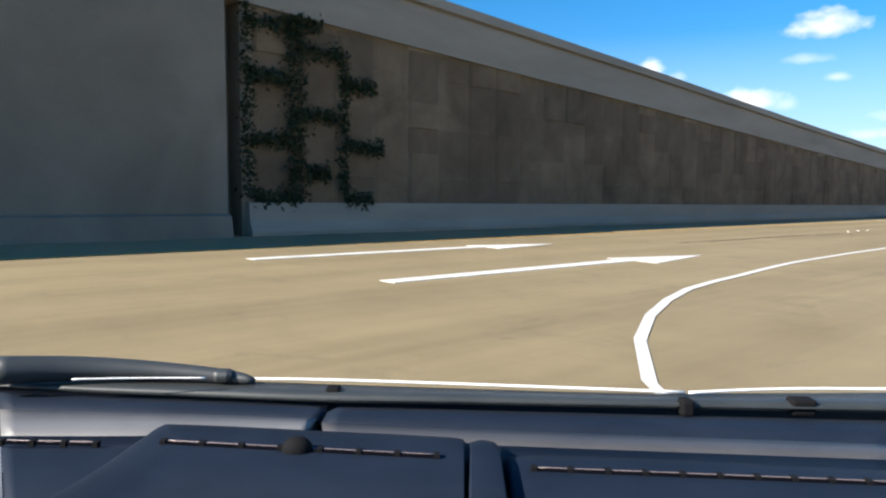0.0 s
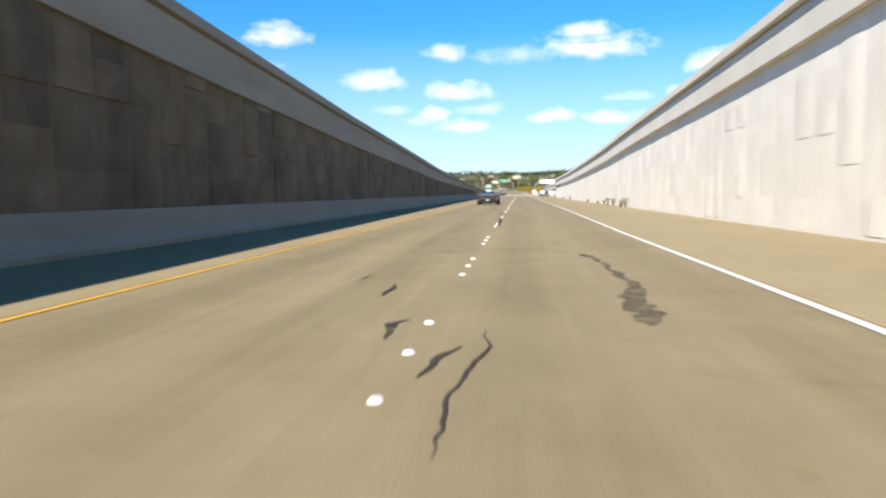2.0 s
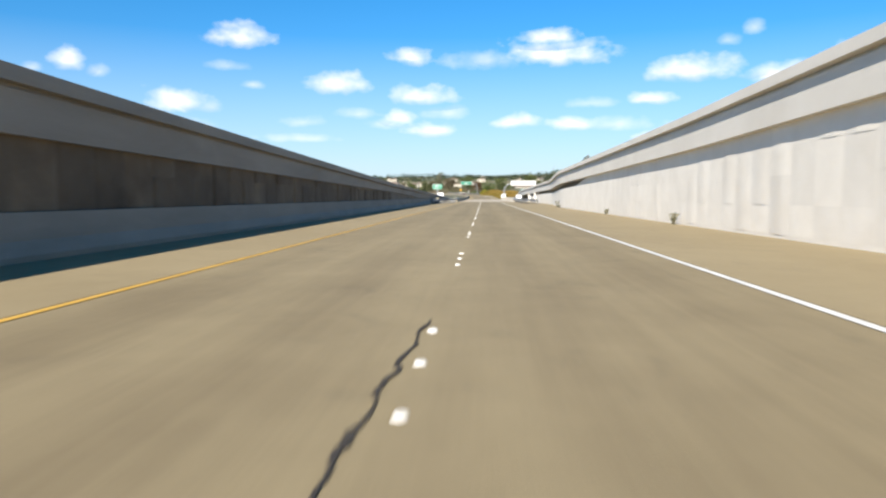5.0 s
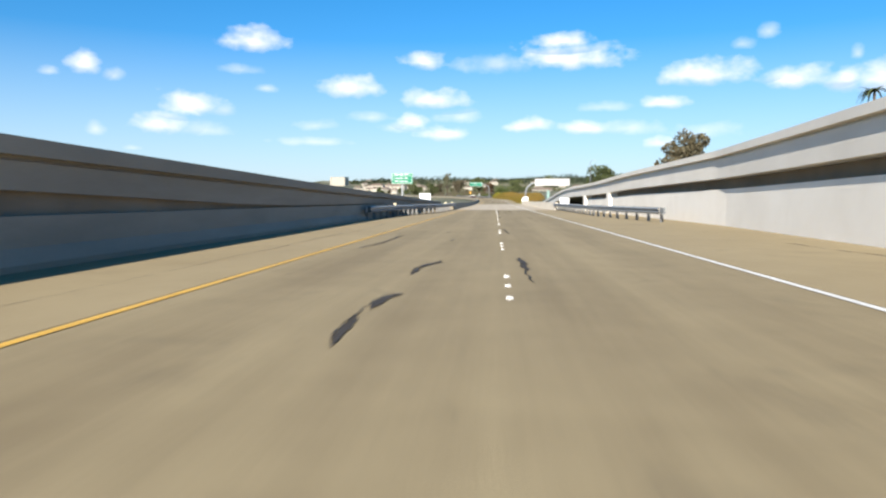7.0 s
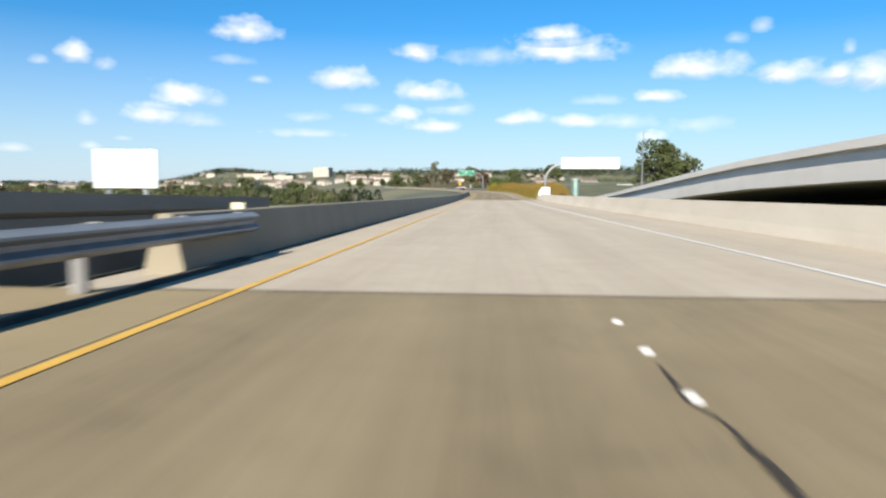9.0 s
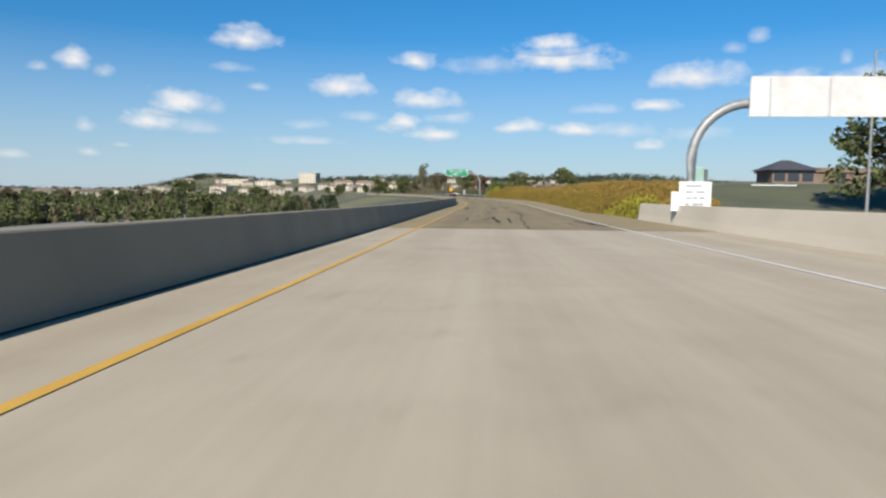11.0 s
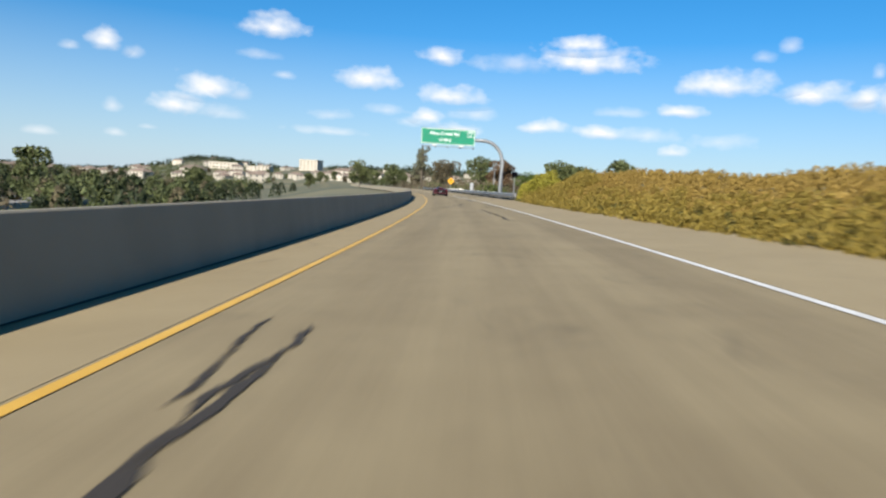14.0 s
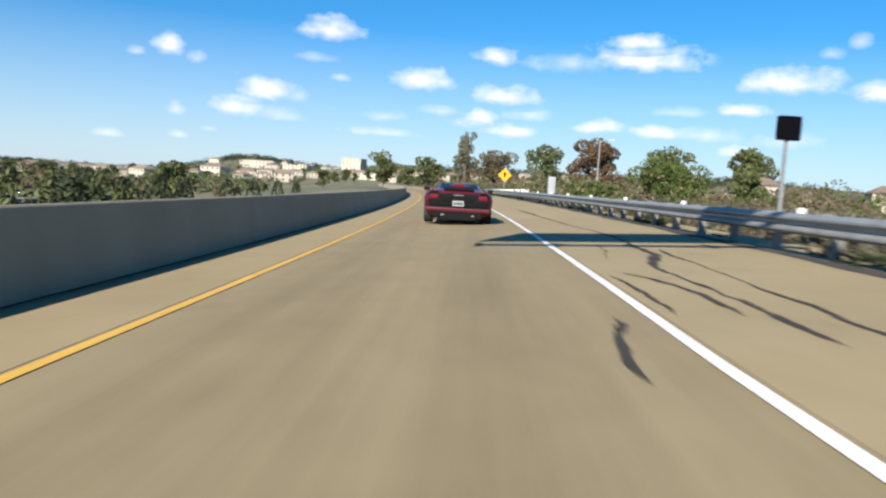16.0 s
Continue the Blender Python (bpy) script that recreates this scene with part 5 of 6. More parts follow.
words("exit_number", "4", 0.34, pose(4.64, -0.04, 7.18, 90), SIGN_WHITE, g)
words("exit_word", "EXIT", 0.22, pose(4.64, -0.04, 7.5, 90), SIGN_WHITE, g)
part("walkway", boxed(-0.8, 5.1, -0.62, -0.30, 5.78, 5.84), STEEL, g, "narrow lamp walkway under the panel")
for x in (-0.7, 0.75, 2.1, 3.5, 4.95):
    part("bracket", boxed(x - 0.04, x + 0.04, -0.66, 0.0, 5.66, 5.80, bevel=0.01), SIGN_BLACK, g)
for x in (0.6, 3.6):
    part("sign_lamp", boxed(x - 0.24, x + 0.24, -0.72, -0.46, 5.84, 6.0, bevel=0.04), SIGN_WHITE, g, "white lamp housing")

g = thing("overhead_sign", stand(328.8, 0.0), "pale overhead sign on a thick curved mast behind the parapet", "road sign")
part("mast", bent_tube(bmesh.new(), arch_points(11.0, -0.8, 14.0, 5.15, 2.4), [0.22, 0.215, 0.21] + [0.2] * 10, 16), STEEL, g, "thick galvanised mast", True)
part("arm", bent_tube(bmesh.new(), [(13.9, 0, 5.1), (21.6, 0, 5.1)], 0.19, 12), STEEL, g, "", True)
part("panel", boxed(13.2, 21.6, -0.4, -0.33, 4.55, 6.2, bevel=0.01), surface("weathered_pale_panel", (0.40, 0.385, 0.38), (0.55, 0.53, 0.525), 1.4, 0.6, 0.05), g, "pale weathered sign panel")
for x in (14.0, 16.4, 18.8, 21.0):
    part("stiffener", boxed(x - 0.04, x + 0.04, -0.43, -0.405, 4.6, 6.1), SIGN_BACK, g)

g = thing("notice_board", stand(327.9, 10.95, 0.4), "white notice board with lines of unreadable writing by the mast", "sign board")
part("panel", boxed(-0.65, 0.65, -0.03, 0.03, 0.25, 1.42, bevel=0.01), SIGN_WHITE, g)
grey = plain("grey_print", (0.26, 0.27, 0.29), 0.6)
for k, (z, n) in enumerate(((1.24, 1), (0.99, 2), (0.74, 3), (0.49, 3))):
    part("writing", bars(bmesh.new(), -0.4, 0.46, z, 0.1, n, 300 + k, -0.034), grey, g, "line of grey writing")
for x in (-0.5, 0.5):
    part("post", boxed(x - 0.04, x + 0.04, 0.032, 0.09, -1.0, 1.4), STEEL, g)
part("side_panel", boxed(-0.95, -0.67, -0.02, 0.04, 0.2, 1.0, bevel=0.01), SIGN_WHITE, g)

g = thing("direction_sign", stand(207.5, -3.42, -0.45), "green direction sign on a post behind the wall", "road sign")
part("panel", boxed(-0.79, 0.79, -0.03, 0.03, 2.72, 3.50, bevel=0.01), SIGN_GREEN, g)
part("border", frame_bars(bmesh.new(), -0.76, 0.76, 2.75, 3.47, 0.025), SIGN_WHITE, g)
part("divider", boxed(-0.74, 0.74, -0.036, -0.031, 3.30, 3.32), SIGN_WHITE, g)
for k, z in enumerate((3.40, 3.14, 2.92)):
    part("writing", bars(bmesh.new(), -0.55, 0.55, z, 0.06, 3, 310 + k, -0.031), SIGN_WHITE, g, "white unreadable writing")
part("post", boxed(-0.08, 0.08, 0.035, 0.18, 1.78, 3.4, bevel=0.02), STEEL, g)

g = thing("white_sign", stand(239.7, -4.95), "blank white sunlit sign on posts behind the median barrier", "road sign")
part("panel", boxed(-0.68, 0.68, -0.025, 0.025, 1.1, 1.9, bevel=0.01), SIGN_WHITE, g)
for x in (-0.4, 0.4):
    part("post", boxed(x - 0.04, x + 0.04, 0.03, 0.11, -0.8, 1.85), STEEL, g)

# White panel on posts in place of the parapet's sunlit concrete end.
g = thing("white_sign", stand(233.2, 11.1), "white panel standing in for the sunlit end face of the bridge parapet", "road sign")
part("panel", boxed(-0.52, 0.52, -0.025, 0.025, 0.68, 1.34, bevel=0.01), SIGN_WHITE, g)
for x in (-0.35, 0.35):
    part("post", boxed(x - 0.04, x + 0.04, 0.03, 0.1, -0.4, 1.3), STEEL, g)

g = thing("warning_sign", stand(560, 9.5, -0.35), "yellow diamond warning sign on a post", "road sign")
dm = bmesh.new()
box(dm, -0.55, 0.55, -0.02, 0.02, -0.55, 0.55, 0.0, Matrix.Translation((0, 0, 2.65)) @ pose(0, 0, 0, 0, 45, 0))
part("panel", dm, SIGN_YELLOW, g)
part("symbol", boxed(-0.08, 0.08, -0.03, -0.022, 2.35, 2.95), SIGN_BLACK, g, "black arrow-like symbol")
part("symbol_tip", boxed(-0.2, 0.2, -0.03, -0.022, 2.72, 2.84), SIGN_BLACK, g)
part("post", boxed(-0.05, 0.05, 0.025, 0.11, -0.8, 2.6), STEEL, g)

g = thing("marker_sign", stand(503, 12.45, -0.3), "square sign on a thin post, seen black against the sky", "road sign")
part("panel", boxed(-0.38, 0.38, -0.03, 0.03, 2.8, 3.56, bevel=0.06), SIGN_BLACK, g)
part("post", boxed(-0.05, 0.05, 0.035, 0.12, -0.8, 3.5), STEEL, g)

cab = thing("roadside_cabinet", stand(540, 11.1, 0.1), "pale metal equipment cabinet behind the guardrail", "cabinet")
part("body", boxed(-0.30, 0.30, -0.25, 0.25, -0.5, 1.75, bevel=0.06), SIGN_BACK, cab)
part("door", boxed(-0.24, 0.24, -0.265, -0.252, 0.1, 1.6, bevel=0.005), SIGN_BACK, cab)

for s, d, h in ((350, 29.5, 11.5), (545, 16.2, 6.2), (300, 60, 13)):
    p = thing("light_pole", put(s, d), "thin grey lamp pole", "street lamp")
    part("pole", tube(bmesh.new(), (0, 0, -0.3), (0, 0, h), 0.11, 0.06, 10), STEEL, p)
    part("arm", tube(bmesh.new(), (0, 0, h - 0.1), (0.9, 0, h + 0.1), 0.04, 0.03, 8), STEEL, p)
    part("lamp_head", boxed(0.8, 1.3, -0.1, 0.1, h + 0.03, h + 0.15, bevel=0.02), SIGN_BACK, p)

# ---- buildings
CREAM = surface("cream_stucco", (0.38, 0.342, 0.274), (0.471, 0.433, 0.365), 0.6, 0.9, 0.1, 10.0, local=True, piece=0.15)
ROOF = surface("tile_roof", (0.125, 0.094, 0.072), (0.20, 0.152, 0.118), 1.0, 0.9, 0.2, 8.0, local=True, piece=0.2)
PANE = plain("dark_window_glass", (0.03, 0.035, 0.045), 0.1)
BROWN = surface("brown_stucco", (0.128, 0.092, 0.068), (0.184, 0.136, 0.104), 0.6, 0.9, 0.1, 10.0, local=True)


def house(m, wx, wy, h, rows, cols, label, flat_roof=False, wallmat=CREAM, roofmat=None):
    t = thing("house", m, label, "house")
    part("wall", boxed(-wx / 2, wx / 2, -wy / 2, wy / 2, -3.0, h), wallmat, t)
    bm = bmesh.new()
    if flat_roof:
        box(bm, -wx / 2 - 0.3, wx / 2 + 0.3, -wy / 2 - 0.3, wy / 2 + 0.3, h, h + 0.6)
    else:
        vs = [bm.verts.new(v) for v in ((-wx / 2 - 0.6, -wy / 2 - 0.6, h - 0.1), (wx / 2 + 0.6, -wy / 2 - 0.6, h - 0.1), (wx / 2 + 0.6, wy / 2 + 0.6, h - 0.1), (-wx / 2 - 0.6, wy / 2 + 0.6, h - 0.1), (-wx / 2 + wy * 0.4, 0, h + wy * 0.24), (wx / 2 - wy * 0.4, 0, h + wy * 0.24))]
        for q in ((0, 1, 5, 4), (1, 2, 5), (2, 3, 4, 5), (3, 0, 4), (3, 2, 1, 0)):
            bm.faces.new([vs[i] for i in q])
    part("roof", bm, roofmat or (ROOF if not flat_roof else wallmat), t)
    for r in range(rows):
        for c in range(cols):
            x = -wx / 2 + wx * (c + 0.5) / cols
            z = h * (r + 0.55) / rows
            wdw = part("window", boxed(x - 0.65, x + 0.65, -wy / 2 - 0.06, -wy / 2 + 0.02, z - 0.65, z + 0.65), PANE, t)
    return t


rnd = random.Random(5)
h1 = house(ground_pose(-190, 930, 20), 13, 10, 6, 2, 3, "cream stucco house with a tiled roof on the far slope")
h2 = house(ground_pose(-250, 950, -15), 18, 11, 7, 2, 4, "long cream stucco house with a tiled roof on the far slope")
for ob in (h1, h2):
    tagged(ob, "", "", "houses of the far slope")
for k in range(30):
    a, r = radians(rnd.uniform(13, 47)), rnd.uniform(400, 620)
    x, y = -7 - r * math.sin(a), 481 + r * math.cos(a)
    copy_thing((h1, h2)[k % 2], ground_pose(x, y, rnd.uniform(-40, 40)) @ Matrix.Diagonal((0.72, 0.72, 0.72, 1)))
for s, d in ((610, 67), (612, 98), (640, 84)):
    copy_thing(h2, put(s, d, rnd.uniform(-20, 20)) @ Matrix.Diagonal((0.5, 0.5, 0.6, 1)))
for k in range(90):
    y = rnd.uniform(960, 1560)
    x = rnd.uniform(-0.78, 0.12) * y
    copy_thing(rnd.choice((h1, h2)), ground_pose(x, y, rnd.uniform(-50, 50)) @ Matrix.Diagonal((0.7, 0.7, 0.7, 1)))
for x, y in ((-146, 1030), (-131, 1052), (-117, 1026), (-103, 1046), (-90, 1030), (-78, 1052)):
    copy_thing(rnd.choice((h1, h2)), ground_pose(x, y, rnd.uniform(-15, 15)))
for x, y, wx, wy, h, r, c in ((-318, 1180, 34, 18, 7, 2, 8), (-282, 1190, 26, 18, 5.5, 2, 6), (-259, 1319, 26, 18, 13, 4, 5)):
    house(ground_pose(x, y, rnd.uniform(-12, 12)), wx, wy, h, r, c, "pale flat-roofed block on the far hill", True)
house(put(398, 56, 8), 27, 9, 1.7, 1, 6, "brown low office building beyond the bank", True, BROWN)
house(put(387, 39.6, 0), 5.0, 5.0, 1.75, 1, 3, "dark-roofed brown pavilion beyond the parapet", False, BROWN, plain("dark_slate_roof", (0.05, 0.05, 0.06), 0.7))
screen_wall = thing("screen_wall", put(370, 31.0), "low white rendered wall beyond the end of the bank", "wall")
part("panel", boxed(-2.1, 2.1, -0.15, 0.15, -2.8, 0.05, bevel=0.02), surface("white_render", (0.52, 0.52, 0.51), (0.66, 0.66, 0.65), 0.8, 0.8, 0.1, 20.0, local=True), screen_wall)
part("coping", boxed(-2.18, 2.18, -0.2, 0.2, 0.053, 0.15, bevel=0.02), SIGN_WHITE, screen_wall)
ver = surface("verdigris_panel", (0.16, 0.27, 0.24), (0.26, 0.38, 0.34), 1.0, 0.6, 0.1, local=True)
sg = thing("monument_sign", put(352, 18.2), "grey-green monument sign tower beyond the parapet", "sign tower")
part("core", boxed(-0.31, 0.31, -0.38, 0.38, -0.6, 3.3, bevel=0.04), ver, sg)
slate = surface("dark_green_slate", (0.06, 0.075, 0.07), (0.11, 0.13, 0.12), 1.5, 0.8, 0.2, local=True)
part("wing", boxed(-0.75, -0.33, -0.29, 0.29, -0.6, 3.05, bevel=0.04), slate, sg)
part("wing", boxed(0.33, 0.62, -0.29, 0.29, -0.6, 3.15, bevel=0.04), slate, sg)

# the other carriageway across the valley floor
verts, faces = [], []
far_s = steps(245, 1000, 8.0)
lift = lambda s, z: z + 0.82 * level(s) - 5.55 * smooth(260, 400, s)
for s in far_s:
    for d in (-80, -62):
        p = at(s, d)
        verts.append((p.x, p.y, lift(s, 0.12)))
    for d in (-62, -80):
        p = at(s, d)
        verts.append((p.x, p.y, lift(s, -0.6)))
for i in range(len(far_s) - 1):
    for k in range(4):
        a, b = i * 4 + k, i * 4 + (k + 1) % 4
        faces.append((a, b, b + 4, a + 4))
setting(solid("road_opposite", verts, faces, surface("grey_carriageway", (0.155, 0.147, 0.132), (0.21, 0.198, 0.178), 0.3, 0.9, 0.1)), "grey opposite freeway carriageway beyond the median", "road")
verts, faces = [], []
for s in far_s:
    for d, z in ((-60, -0.3), (-60, 0.75), (-59.7, 0.75), (-59.5, -0.3)):
        p = at(s, d)
        verts.append((p.x, p.y, lift(s, z)))
for i in range(len(far_s) - 1):
    for k in range(4):
        a, b = i * 4 + k, i * 4 + (k + 1) % 4
        faces.append((a, b, b + 4, a + 4))
setting(solid("barrier_opposite", verts, faces, FOOT), "pale concrete kerb wall along the grass median", "concrete barrier")
scrub("grass", "green grass strip between the carriageways", 245, 640, [(245, -58.0), (640, -58.0)], 10.0, 4200, leaf_shader("median_grass", (0.048, 0.068, 0.016), (0.08, 0.104, 0.024), (0.12, 0.136, 0.036)), 50, (0.12, 0.3), 10, 0.16)

# ---- cars
TYRE = plain("tyre_rubber", (0.018, 0.018, 0.018), 0.8)
RIM = plain("alloy_rim", (0.16, 0.16, 0.17), 0.35, 0.8)
DARK = plain("black_plastic", (0.009, 0.009, 0.010), 0.8, 0.0, 0.0, 0.06)
GLASS = plain("tinted_glass", (0.008, 0.010, 0.012), 0.12, 0.0, 0.0, 0.08)
CHROME = plain("chrome", (0.75, 0.75, 0.75), 0.15, 1.0)
RED_LENS = plain("red_lamp_lens", (0.12, 0.006, 0.012), 0.3, 0.0, 0.2, 0.2)
PLATE = plain("plate_white", (0.26, 0.27, 0.28), 0.5)


def paint(name, colour, metal):
    def build(n, bsdf):
        v = n.node("ShaderNodeTexCoord").outputs["Object"]
        f = n.noise(v, 400.0, 2.0)
        link(n, n.mix(f, tuple(c * 0.8 for c in colour), tuple(c * 1.2 for c in colour)), bsdf.inputs["Base Color"])
        bsdf.inputs["Metallic"].default_value = metal
        bsdf.inputs["Roughness"].default_value = 0.4
        bsdf.inputs["Coat Weight"].default_value = 0.25
        bsdf.inputs["Coat Roughness"].default_value = 0.06

    return shader(name, build)


SILVER = paint("silver_grey_paint", (0.046, 0.053, 0.055), 0.4)
MAROON = paint("dark_red_paint", (0.075, 0.003, 0.009), 0.3)

# along the car from tail to nose: y, sill half width, shoulder half width, shoulder height, roof half width, roof height
SHELL = [(-2.14, 0.84, 0.86, 0.84, 0.70, 0.90), (-2.05, 0.90, 0.93, 0.86, 0.72, 0.93), (-1.75, 0.93, 0.97, 0.87, 0.66, 0.96), (-1.2, 0.94, 0.97, 0.88, 0.62, 1.02), (-0.7, 0.93, 0.93, 0.87, 0.60, 1.10), (-0.2, 0.92, 0.91, 0.84, 0.58, 1.16), (0.25, 0.92, 0.90, 0.81, 0.57, 1.15), (0.75, 0.92, 0.90, 0.78, 0.60, 0.98), (1.2, 0.93, 0.93, 0.74, 0.62, 0.80), (1.65, 0.92, 0.92, 0.66, 0.55, 0.70), (2.0, 0.86, 0.82, 0.52, 0.45, 0.56), (2.14, 0.72, 0.66, 0.42, 0.40, 0.45)]


def sports_car(m, body_paint, label, open_red=False):
    t = thing("sports_car", m, label, "car")
    bm = bmesh.new()
    rings = []
    for y, wb, ws, hs, wr, hr in SHELL:
        half = [(wb * 0.66, 0.17), (wb * 0.97, 0.35), (wb * 1.01, 0.47), (ws, hs * 0.82), (ws * 0.95, hs), (wr + (ws - wr) * 0.42, hs + (hr - hs) * 0.25), (wr, hr - (hr - hs) * 0.12), (wr * 0.5, hr)]
        pts = half + [(0.0, hr + 0.004)] + [(-x, z) for x, z in reversed(half)]
        rings.append([bm.verts.new((x, y, z)) for x, z in pts])
    n = len(rings[0])
    for a, b in zip(rings, rings[1:]):
        for k in range(n):
            bm.faces.new((a[k], a[(k + 1) % n], b[(k + 1) % n], b[k]))
    bm.faces.new(rings[0])
    bm.faces.new(rings[-1][::-1])
    part("body", bm, body_paint, t, "", True)
    part("rear_bumper", boxed(-0.67, 0.67, -2.19, -1.9, 0.18, 0.50, bevel=0.04), DARK, t, "black lower rear bumper")
    part("bumper_corner", boxed(-0.86, 0.86, -2.17, -2.0, 0.38, 0.52, bevel=0.05), DARK if open_red else body_paint, t)
    part("diffuser", boxed(-0.5, 0.5, -2.22, -2.0, 0.13, 0.26, bevel=0.03), DARK, t)
    part("rear_panel", boxed(-0.84, 0.84, -2.175, -2.05, 0.50, 0.88, bevel=0.06), DARK if open_red else body_paint, t)
    part("rear_grille", boxed(-0.44, 0.44, -2.19, -2.12, 0.63, 0.78, bevel=0.015), DARK, t, "dark mesh grille")
    for z in (0.665, 0.705, 0.745):
        part("grille_slat", boxed(-0.42, 0.42, -2.2, -2.185, z - 0.006, z + 0.006), DARK, t)
    part("badge", boxed(-0.14, 0.14, -2.185, -2.17, 0.81, 0.84, bevel=0.004), CHROME, t, "chrome badge strip")
    for sx in (-1, 1):
        part("tail_light_housing", boxed(sx * 0.66 - 0.17, sx * 0.66 + 0.17, -2.19, -2.1, 0.60, 0.85, bevel=0.02), DARK, t)
        part("tail_light", boxed(sx * 0.68 - 0.13, sx * 0.68 + 0.13, -2.2, -2.15, 0.70, 0.83, bevel=0.03), RED_LENS, t, "red tail light")
        part("exhaust", tube(bmesh.new(), (sx * 0.42, -2.2, 0.25), (sx * 0.42, -2.0, 0.25), 0.05, 0.05, 12), CHROME, t)
        mirror = bmesh.new()
        box(mirror, sx * 1.0 - 0.09, sx * 1.0 + 0.09, 0.52, 0.62, 0.90, 1.01, 0.03)
        tube(mirror, (sx * 0.86, 0.6, 0.86), (sx * 0.97, 0.58, 0.93), 0.02, 0.02, 8)
        part("mirror", mirror, DARK if open_red else body_paint, t)
        sw = bmesh.new()
        q = [sw.verts.new(v) for v in ((sx * 0.875, -0.75, 0.90), (sx * 0.865, 0.75, 0.84), (sx * 0.66, 0.42, 1.075), (sx * 0.66, -0.45, 1.10))]
        sw.faces.new(q if sx > 0 else q[::-1])
        bmesh.ops.solidify(sw, geom=sw.faces[:], thickness=-0.02)
        part("side_window", sw, GLASS, t)
        part("side_intake", boxed(sx * 0.955 - 0.02, sx * 0.955 + 0.02, -1.0, -0.65, 0.42, 0.72, bevel=0.015), DARK, t)
        for y in (-1.28, 1.3):
            x = sx * 0.83
            tyre = bmesh.new()
            ring = [(0.32, -0.13), (0.333, -0.11), (0.338, 0.0), (0.333, 0.11), (0.32, 0.13), (0.235, 0.13), (0.235, -0.13)]
            loops = []
            for k in range(28):
                a = 2 * math.pi * k / 28
                loops.append([tyre.verts.new((x + o, y + r * math.cos(a), 0.335 + r * math.sin(a))) for r, o in ring])
            for k in range(28):
                for j in range(len(ring)):
                    tyre.faces.new((loops[k][j], loops[k][(j + 1) % 7], loops[(k + 1) % 28][(j + 1) % 7], loops[(k + 1) % 28][j]))
            wheel = part("wheel", tyre, TYRE, t, "black low-profile tyre")
            rim = bmesh.new()
            tube(rim, (x - 0.08, y, 0.335), (x + 0.08, y, 0.335), 0.07, 0.07, 12)
            for k in range(5):
                a = 2 * math.pi * k / 5
                tube(rim, (x + sx * 0.07, y + 0.05 * math.cos(a), 0.335 + 0.05 * math.sin(a)), (x + sx * 0.08, y + 0.23 * math.cos(a), 0.335 + 0.23 * math.sin(a)), 0.035, 0.02, 6)
            part("rim", rim, RIM, wheel, "grey alloy rim")
    low = 0.52 if open_red else 0.33
    part("number_plate", boxed(-0.155, 0.155, -2.235, -2.215, low, low + 0.15, bevel=0.004), PLATE, t)
    part("plate_characters", bars(bmesh.new(), -0.12, 0.13, low + 0.075, 0.06, 5, 7, -2.236), DARK, t, "plain dark bars on the plate")
    rw = bmesh.new()
    q = [rw.verts.new(v) for v in ((-0.56, -1.3, 1.012), (0.56, -1.3, 1.012), (0.53, -0.4, 1.142), (-0.53, -0.4, 1.142))]
    rw.faces.new(q)
    bmesh.ops.solidify(rw, geom=rw.faces[:], thickness=-0.025)
    part("rear_window", rw, GLASS, t, "dark sloping rear window")
    ws = bmesh.new()
    q = [ws.verts.new(v) for v in ((-0.6, 1.22, 0.82), (0.6, 1.22, 0.82), (0.54, 0.35, 1.15), (-0.54, 0.35, 1.15))]
    ws.faces.new(q[::-1])
    bmesh.ops.solidify(ws, geom=ws.faces[:], thickness=-0.025)
    part("windscreen", ws, GLASS, t)
    if open_red:
        part("bumper_band", boxed(-0.9, 0.9, -2.2, -2.05, 0.36, 0.47, bevel=0.03), body_paint, t, "dark red band across the tail")
        part("brake_lamp", boxed(-0.16, 0.16, -1.05, -0.98, 1.04, 1.13, bevel=0.015), RED_LENS, t, "red lamp strip above the engine cover")
        part("engine_cover", boxed(-0.42, 0.42, -1.95, -0.95, 0.955, 1.03, bevel=0.03), DARK, t, "black louvred engine cover")
        for k in range(5):
            part("louvre", boxed(-0.36, 0.36, -1.85 + 0.18 * k, -1.78 + 0.18 * k, 1.02, 1.05, bevel=0.008), DARK, t)
        for sx in (-1, 1):
            part("rear_blade", boxed(sx * 0.72 - 0.14, sx * 0.72 + 0.14, -2.2, -2.0, 0.90, 0.94, bevel=0.01), body_paint, t)
    return t


